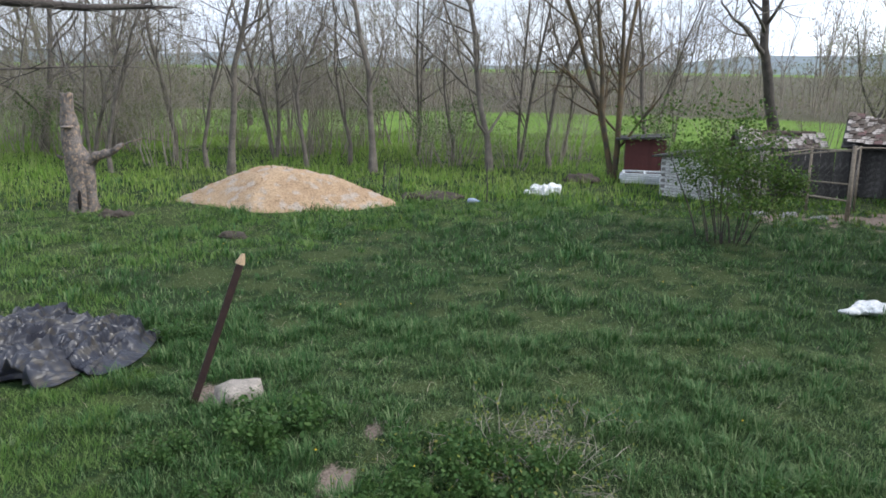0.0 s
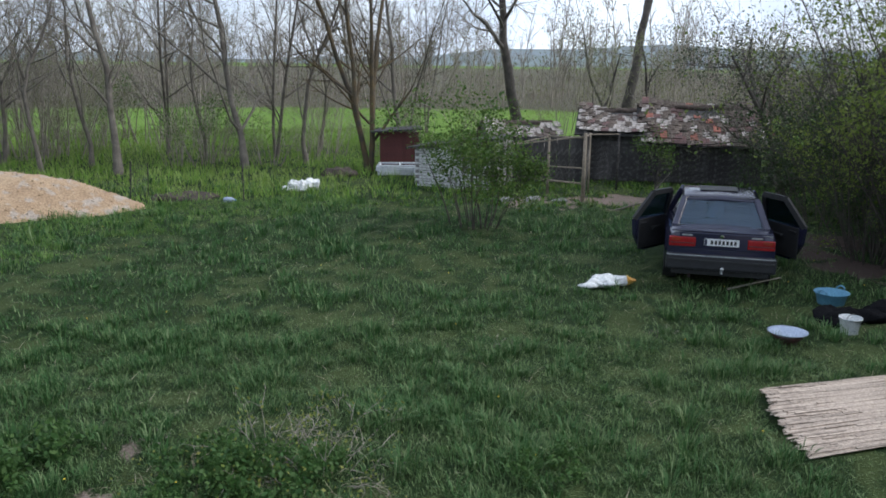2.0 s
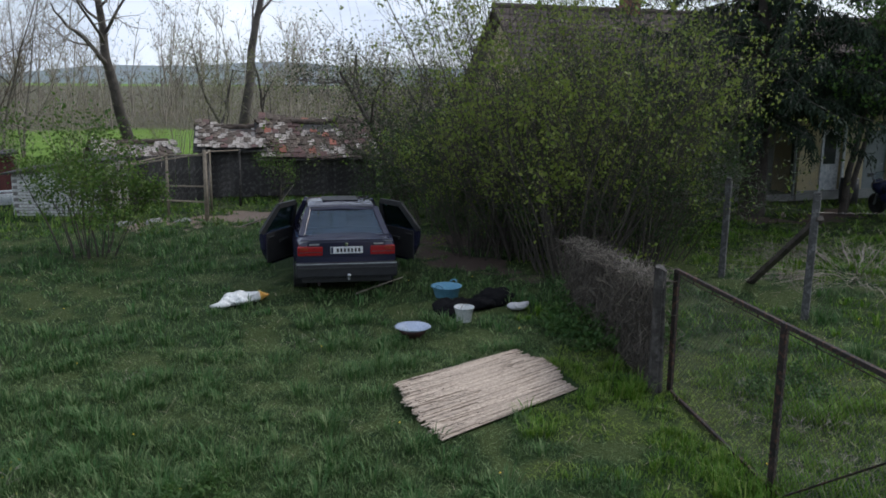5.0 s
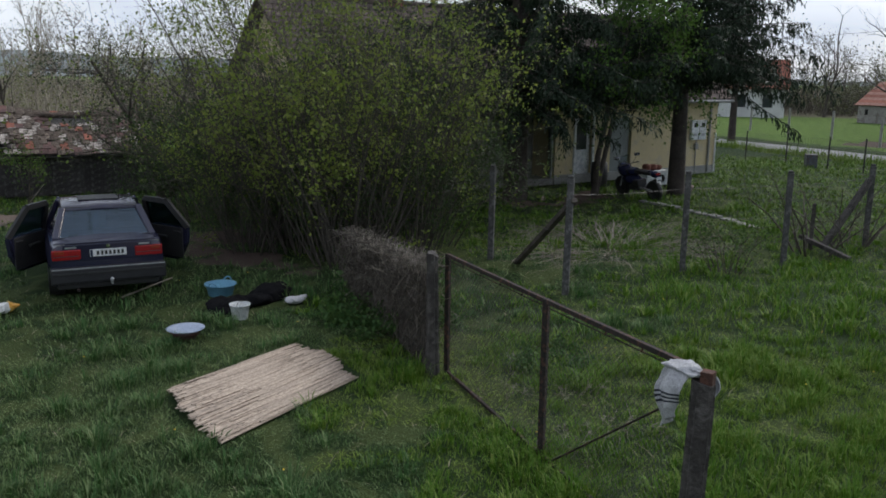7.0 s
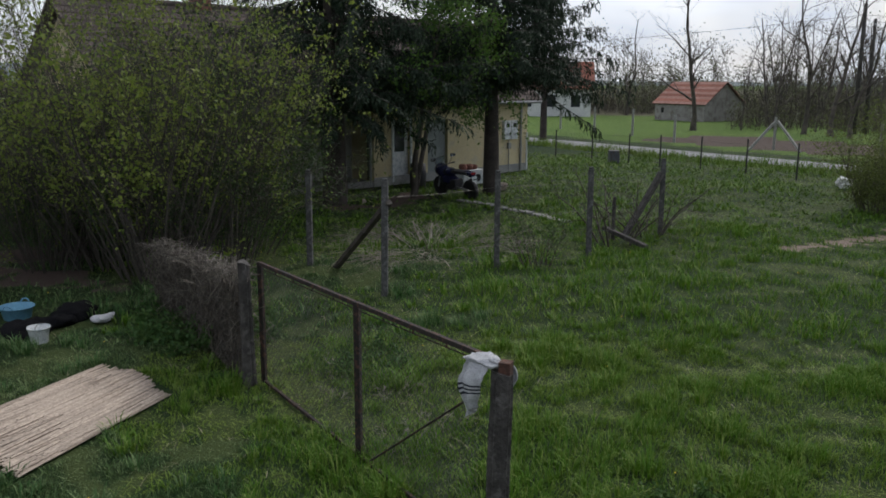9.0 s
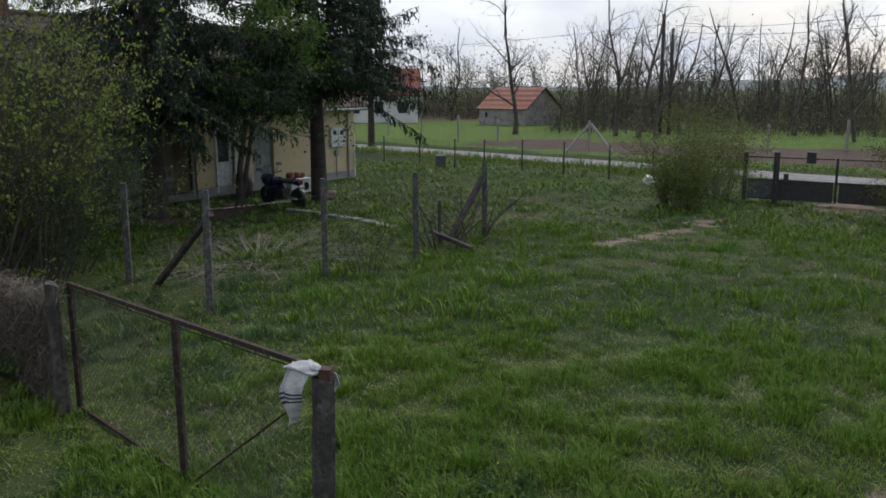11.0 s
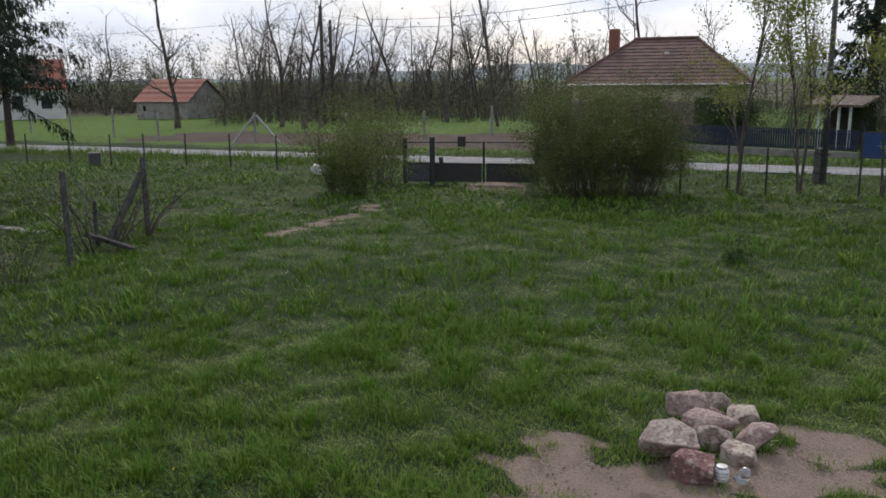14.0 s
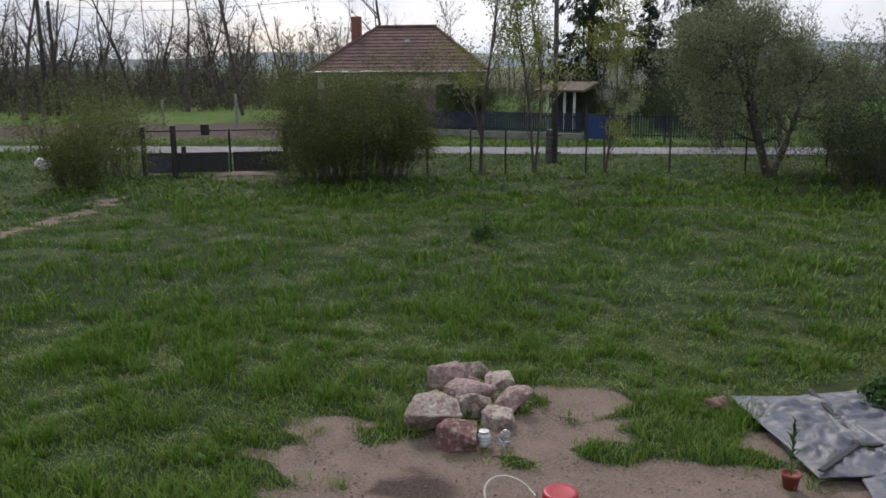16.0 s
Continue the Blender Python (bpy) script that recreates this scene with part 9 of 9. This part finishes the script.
def utility_pole(x, y, h, r, label, foot=True, arm=True):
    ob = thing("utility_pole", pose(x, y, ground_at(x, y)), label, "utility pole", "utility poles")
    part("shaft", bar((0, 0, -0.2), (0.05, 0, h), r, sides=12, w2=r * 0.7), M["post_concrete"] if foot else M["grey_wood"], ob, smooth=True)
    if foot:
        part("footing", box(0.34, 0.28, 1.15, (0.16, 0, 0), 0.02), M["post_concrete"], ob, "concrete footing post")
        for z in (0.35, 0.95):
            part("strap", box(0.5, 0.33, 0.03, (0.08, 0, z)), M["rust"], ob)
    if arm:
        part("cross_arm", box(1.1, 0.09, 0.09, (0, 0, h - 0.5)), M["grey_wood"], ob)
        for k in (-0.45, -0.15, 0.15, 0.45):
            part("insulator", lathe([(0.03, 0), (0.045, 0.05), (0.03, 0.1), (0, 0.11)], 10), M["white_paint"], ob, m=pose(k, 0, h - 0.41))
    return ob


utility_pole(24.4, -17.8, 7.6, 0.10, "pale grey utility pole bolted to a concrete footing by the road")
utility_pole(65.0, -4.4, 8.6, 0.17, "tall dark wooden utility pole across the road", False)
utility_pole(65.4, -5.1, 7.6, 0.15, "second tall dark wooden pole beside the first", False)
cables = thing("power_lines", Matrix(), "thin sagging black power lines along the road", "cable")
for p, q, sag in (((24.4, -17.8, 7.1), (65.0, -4.4, 7.9), 0.9), ((24.4, -18.1, 6.8), (65.0, -4.7, 7.5), 1.0), ((24.4, -17.8, 7.1), (8.0, -60.0, 7.3), 0.8), ((65, -4.4, 7.9), (98.0, 55.0, 7.5), 0.9)):
    pts = []
    for k in range(17):
        g = k / 16
        pts.append((np.array(p) * (1 - g) + np.array(q) * g - np.array((0, 0, sag * 4 * g * (1 - g))), 0.012))
    link("cable", *tubes([pts], 4), M["black_trim"], cables)

# ---- stones, jars, sheet and small things in the worn earth ----
STONES = ((7.86, -4.66, 0.40, 0.30, 0.27, "rock_pink", -125), (8.02, -5.09, 0.37, 0.26, 0.20, "rock_grey", -110), (7.61, -5.15, 0.31, 0.24, 0.18, "rock_grey", -140), (7.41, -4.70, 0.48, 0.30, 0.24, "rock_pink", -118),
          (7.01, -4.03, 0.54, 0.40, 0.34, "rock_grey", -105), (6.95, -4.90, 0.32, 0.28, 0.27, "rock_pink", -100), (6.75, -4.62, 0.34, 0.24, 0.17, "rock_grey", -135), (6.57, -4.06, 0.36, 0.28, 0.24, "rock_red", -128),
          (7.09, -4.51, 0.32, 0.26, 0.26, "rock_grey", -90), (6.91, -4.67, 0.19, 0.16, 0.14, "rock_grey", 5), (7.72, -4.88, 0.2, 0.16, 0.12, "rock_red", 5))
for k, (x, y, a, b, c, m, t) in enumerate(STONES):
    col = {"rock_pink": "pinkish", "rock_grey": "grey-beige", "rock_red": "dull red"}[m]
    tagged(part("stone", rock_mesh(100 + k, a * 1.16, b * 1.16, c * 1.38, 12), M[m], m=pose(x, y, ground_at(x, y) - 0.03, 0, 0, t)), "broken %s quarry stone in a loose heap" % col, "stone", "heap of stones")
tagged(part("stone", rock_mesh(130, 0.23, 0.20, 0.20, 14), M["rock_red"], m=pose(6.02, -6.72, ground_at(6, -6.7) - 0.03)), "single dull red stone weighting the plastic sheet", "stone", "heap of stones")

jar = thing("glass_jar", pose(6.42, -4.25, ground_at(6.42, -4.25) - 0.02), "small white and grey banded jar beside the stones", "jar")
part("jar_body", lathe([(0.04, 0), (0.06, 0.02), (0.065, 0.07), (0.055, 0.115), (0.045, 0.125)], 18), M["white_paint"], jar, smooth=True)
for z in (0.03, 0.06, 0.09):
    part("band", lathe([(0.0655, z), (0.0675, z + 0.006), (0.0655, z + 0.012)], 18), M["zinc"], jar)
part("lid", lathe([(0.046, 0.125), (0.048, 0.145), (0, 0.148)], 16), M["zinc"], jar)
jar2 = thing("glass_jar", pose(6.33, -4.40, ground_at(6.33, -4.4) + 0.05, 80, 0, 40), "clear glass jar lying in the earth", "jar")
part("jar_body", lathe([(0.03, -0.06), (0.055, -0.05), (0.058, 0.03), (0.045, 0.06), (0.04, 0.075)], 18), M["jar_glass"], jar2, smooth=True)
part("lid", lathe([(0.043, 0.062), (0.043, 0.082), (0, 0.083)], 16), M["zinc"], jar2)

for corner, seed, lb in ((((6.10, -6.96), (5.77, -7.90), (4.05, -7.2), (4.43, -6.23)), 4, "dusty grey plastic sheet spread over the earth"),
                         (((5.84, -7.72), (5.3, -9.4), (3.6, -8.9), (4.66, -7.02)), 7, "second grey plastic sheet overlapping the first"),
                         (((4.62, -6.92), (4.1, -8.4), (2.9, -8.0), (3.95, -6.2)), 9, "third fold of grey plastic sheeting")):
    o = part("plastic_sheet", sheet_mesh(70, 70, corner, 0.11, seed, 0.06, 0.03), M["sheet"], smooth=True)
    o.location.z = 0.02 * (seed % 3) + 0.01
    tagged(thicken(o, 0.004), lb, "tarpaulin", "plastic sheets")

edge = thing("turned_edge", Matrix(), "black folded edges between the grey plastic sheets", "tarpaulin", "plastic sheets")
for p, q in (((5.82, -7.80), (5.20, -7.42)), ((5.20, -7.42), (4.66, -7.00)), ((4.66, -6.98), (4.46, -6.26)), ((4.64, -7.00), (4.30, -7.75))):
    part("fold", bar((p[0], p[1], ground_at(*p) + 0.10), (q[0], q[1], ground_at(*q) + 0.10), 0.055, 0.02, bevel=0.006), M["black_trim"], edge)


def potted_plant():
    ob = thing("potted_plant", pose(4.52, -5.98, ground_at(4.5, -6) - 0.02) @ Matrix.Diagonal((0.86, 0.86, 0.9, 1)), "young leafy seedling in a red-brown flower pot", "plant pot")
    part("pot", lathe([(0.062, 0), (0.085, 0.13), (0.092, 0.13), (0.092, 0.15), (0.08, 0.15), (0.075, 0.125), (0, 0.125)], 22), M["terracotta"], ob, smooth=True)
    rng = np.random.default_rng(4)
    v, f = tubes([[(np.array((0, 0, 0.1)), 0.006), (np.array((0.01, 0, 0.3)), 0.005), (np.array((0.0, 0.02, 0.58)), 0.003)]], 6)
    link("stem", v, f, M["weed"], ob)
    leaf = None
    for k in range(22):
        z = 0.16 + 0.02 * k
        a = k * 2.4
        L = 0.16 * (1 - 0.35 * k / 22)
        bm = bmesh.new()
        p = [bm.verts.new(q) for q in ((0, -0.004, 0), (0.5 * L, -0.016, 0.06), (L, 0, 0.05), (0.5 * L, 0.016, 0.06), (0, 0.004, 0))]
        bm.faces.new(p)
        part("leaf", bm, M["weed"], ob, m=pose(0.0, 0.01, z, 0, 12 - 2.6 * k, math.degrees(a)))


potted_plant()
place(shrub("leafy_plant", 91, 14, 0.30, 0.10, "low leafy plant growing through the plastic sheet", "weed", 5, 0.07, (0, 3, 3), 0.8, "bark", 0.04, "plant", r=0.006), 5.25, -8.35)
red_bucket = thing("red_bucket", pose(5.05, -4.10, ground_at(5, -4.1) - 0.02), "upturned red plastic bucket on bare earth", "bucket")
part("pail", lathe([(0.15, 0.0), (0.155, 0.02), (0.135, 0.24), (0.125, 0.255), (0.10, 0.25), (0, 0.25)], 28), M["red_plastic"], red_bucket, smooth=True)
part("rim", lathe([(0.152, 0.0), (0.162, 0.0), (0.162, 0.025), (0.152, 0.03)], 28), M["red_plastic"], red_bucket)
hose = thing("hose", Matrix(), "loop of pale rubber hose on the earth", "hose")
pts = [(np.array((5.46 + 0.30 * math.cos(a) * 0.7, -3.92 + 0.34 * math.sin(a) * 0.6, ground_at(5.5, -3.9) + 0.02 + 0.09 * max(0, math.cos(a)))), 0.009) for a in np.linspace(-1.9, 1.9, 26)]
link("tube", *tubes([pts], 7), M["hose"], hose, smooth=True)
cord = thing("cord", Matrix(), "thin red cord lying on the earth", "cord")
pts = [(np.array((6.15 - 0.06 * k, -2.55 - 0.055 * k + 0.03 * math.sin(k), ground_at(6, -2.7) + 0.0 + 0.012 * math.sin(k * 1.3) ** 2)), 0.006) for k in range(18)]
link("strand", *tubes([pts], 5), M["red_cord"], cord, smooth=True)

# crumbs of earth and pebbles on the worn ground
def earth_crumbs():
    rng = np.random.default_rng(23)
    x, y = rng.uniform(3.0, 8.5, 14000), rng.uniform(-9.0, -1.5, 14000)
    ok = (bare_at(x, y) > 0.55)
    x, y = x[ok][:1000], y[ok][:1000]
    n = len(x)
    s = rng.uniform(0.003, 0.015, (n, 1, 1)) * rng.uniform(0.5, 1.4, (n, 1, 3))
    c = np.stack([x, y, gz(x, y) - 0.028], 1)
    shape = np.array([(1, 0, 0), (-1, 0, 0), (0, 1, 0), (0, -1, 0), (0, 0, 0.8), (0, 0, -0.8)])[None] * s
    tri = np.array([(0, 2, 4), (2, 1, 4), (1, 3, 4), (3, 0, 4), (2, 0, 5), (1, 2, 5), (3, 1, 5), (0, 3, 5)])
    ob = fast_mesh("earth_crumbs", (c[:, None, :] + shape).reshape(-1, 3), (np.arange(n)[:, None, None] * 6 + tri[None]).reshape(-1, 3), mat("earth_clods", (0.185, 0.145, 0.120), (0.125, 0.098, 0.082), 2.0, 0.95, bump=0.3))
    tagged(ob, "scattered crumbs of earth and small pebbles", "pebbles", kind="stuff")


earth_crumbs()

# saplings planted in the lawn
for x, y, h in ((14.45, -9.05, 1.2), (15.56, -12.2, 0.95), (15.05, -13.7, 0.95)):
    o = place(shrub("sapling", int(x * 31), 1, h, 0.01, "thin bare sapling planted in the lawn", "leaf_yellow", 1, 0.04, (0, 2, 4), 0.05, "bark", 0.03, "sapling", "lawn saplings", r=0.018), x, y)
place(shrub("weed_clump", 92, 16, 0.35, 0.12, "dark weed clump at the foot of a sapling", "weed", 3, 0.06, (0, 2, 2), 0.5, "bark", 0.04, "plant", r=0.004), 14.3, -8.95)

# nettles and dry stems in the near grass
weeds = place(shrub("nettle_patch", 93, 24, 0.30, 0.42, "patch of low dark green nettles in the grass", "weed", 5, 0.06, (0, 1, 3), 0.45, "weed", 0.05, "plant", "nettle patches", r=0.004), -1.6, 7.5)
for _ in range(18):
    x, y = rnd.uniform(-2.6, 1.0), rnd.uniform(5.2, 7.7)
    again(weeds, x, y, rnd.uniform(0, 360), rnd.uniform(0.5, 0.9))
for x, y, s in ((6.9, 0.3, 0.6), (9.2, 4.3, 0.9), (9.8, 6.6, 1.1), (9.3, 7.6, 1.1), (8.9, 6.9, 0.9), (-3.4, 10.4, 0.6), (2.9, 6.2, 0.6)):
    again(weeds, x, y, rnd.uniform(0, 360), s)
stalks = place(shrub("dry_stalks", 94, 9, 0.42, 0.40, "pale dry weed stalks in the grass", "leaf_yellow", 1, 0.035, (0, 2, 2), 1.6, "dry", r=0.0022, lift=-0.06), 0.5, 6.1)
for x, y in ((0.9, 6.6), (0.0, 6.6), (1.3, 5.8), (-0.4, 6.0)):
    again(stalks, x, y, rnd.uniform(0, 360), rnd.uniform(0.6, 1.0))
# an old tree outside the picture reaches in with one dead limb
def overhanging_tree():
    rng = np.random.default_rng(95)
    ob = thing("overhanging_tree", Matrix(), "old bare tree with a dead limb reaching over the yard", "tree")
    def at(line):
        return [(np.array(p), r) for p, r in line]
    trunk = at((((-9.6, 8.6, -0.2), 0.26), ((-9.5, 8.7, 2.0), 0.21), ((-9.3, 8.9, 4.2), 0.17), ((-9.2, 8.9, 7.5), 0.10), ((-9.3, 9.0, 10.0), 0.03)))
    link("trunk", *tubes([trunk], 10), M["bark"], ob, smooth=True)
    limb = at((((-9.3, 8.9, 3.7), 0.10), ((-7.4, 9.1, 4.0), 0.085), ((-5.6, 9.5, 4.11), 0.07), ((-4.63, 9.84, 4.06), 0.055), ((-4.15, 10.06, 4.03), 0.042), ((-3.69, 10.23, 4.06), 0.034), ((-3.2, 10.4, 4.07), 0.012)))
    link("dead_limb", *tubes([limb], 7), M["bark"], ob, smooth=True)
    low = at((((-9.4, 8.8, 2.9), 0.06), ((-7.5, 10.4, 3.30), 0.035), ((-5.96, 11.5, 3.30), 0.018), ((-5.2, 11.9, 3.34), 0.010), ((-4.7, 12.1, 3.36), 0.004)))
    link("low_branch", *tubes([low], 6), M["bark"], ob, smooth=True)
    out, tips = [[] for _ in range(3)], []
    for ln in (limb, low):
        for _ in range(22):
            i = rng.integers(1, len(ln) - 1)
            g = rng.uniform(0, 1)
            p = ln[i][0] * (1 - g) + ln[i + 1][0] * g
            grow(rng, p, (rng.normal(0, 0.7), rng.normal(0, 0.7), rng.normal(-0.1, 0.6)), rng.uniform(0.4, 1.1), 0.010, 1, (25, 60), (0, 3), 0.14, -0.02, out, tips)
    tagged(link("twig_mass", *tubes(out[1] + out[0], 3), M["bark"], ob), kind="stuff")


overhanging_tree()


# dead canes and dry stems among the nettles
for k, (x, y, h, n) in enumerate(((0.55, 7.2, 0.55, 26), (0.95, 6.6, 0.6, 22), (1.3, 7.6, 0.4, 16), (-0.5, 7.6, 0.22, 14), (3.6, 9.6, 0.2, 14), (6.0, 9.6, 0.18, 14), (8.4, 3.7, 0.30, 34), (7.7, 2.9, 0.28, 34), (9.0, 4.6, 0.28, 30), (7.1, 3.1, 0.24, 26), (8.0, 4.3, 0.26, 26))):
    place(shrub("dead_canes", 600 + k, n, h, 0.28, "tangle of dry pale canes and stems in the grass", "leaf_yellow", 1 if h > 0.3 else 0, 0.035, (0, 2, 2), 1.5, "bark_far", 0.04, "plant", "dry stems", r=0.005, lift=-0.08), x, y)


# dandelions in the lawn
def dandelions():
    rng = np.random.default_rng(31)
    x, y = ring(6.0, 20.0, -150, 20)(rng, 80)
    ok = no_grass(x, y) & (bare_at(x, y) < 0.1)
    x, y = x[ok], y[ok]
    n, k = len(x), 8
    th = np.arange(k) * 2 * np.pi / k
    z = gz(x, y) + rng.uniform(0.09, 0.14, n)
    rim = np.stack([x[:, None] + 0.010 * np.cos(th), y[:, None] + 0.010 * np.sin(th), np.repeat(z[:, None], k, 1)], -1)
    top = np.stack([x, y, z + 0.012], -1)[:, None]
    v = np.concatenate([rim, top], 1).reshape(-1, 3)
    a = np.arange(k)
    f = np.arange(n)[:, None, None] * (k + 1) + np.stack([a, (a + 1) % k, np.full(k, k)], 1)[None]
    ob = fast_mesh("dandelions", v, f.reshape(-1, 3), mat("dandelion_yellow", (0.62, 0.46, 0.03), (0.55, 0.38, 0.02), 9, 0.8, bump=0))
    tagged(ob, "scattered yellow dandelion flowers in the lawn", "flowers", kind="stuff")


dandelions()
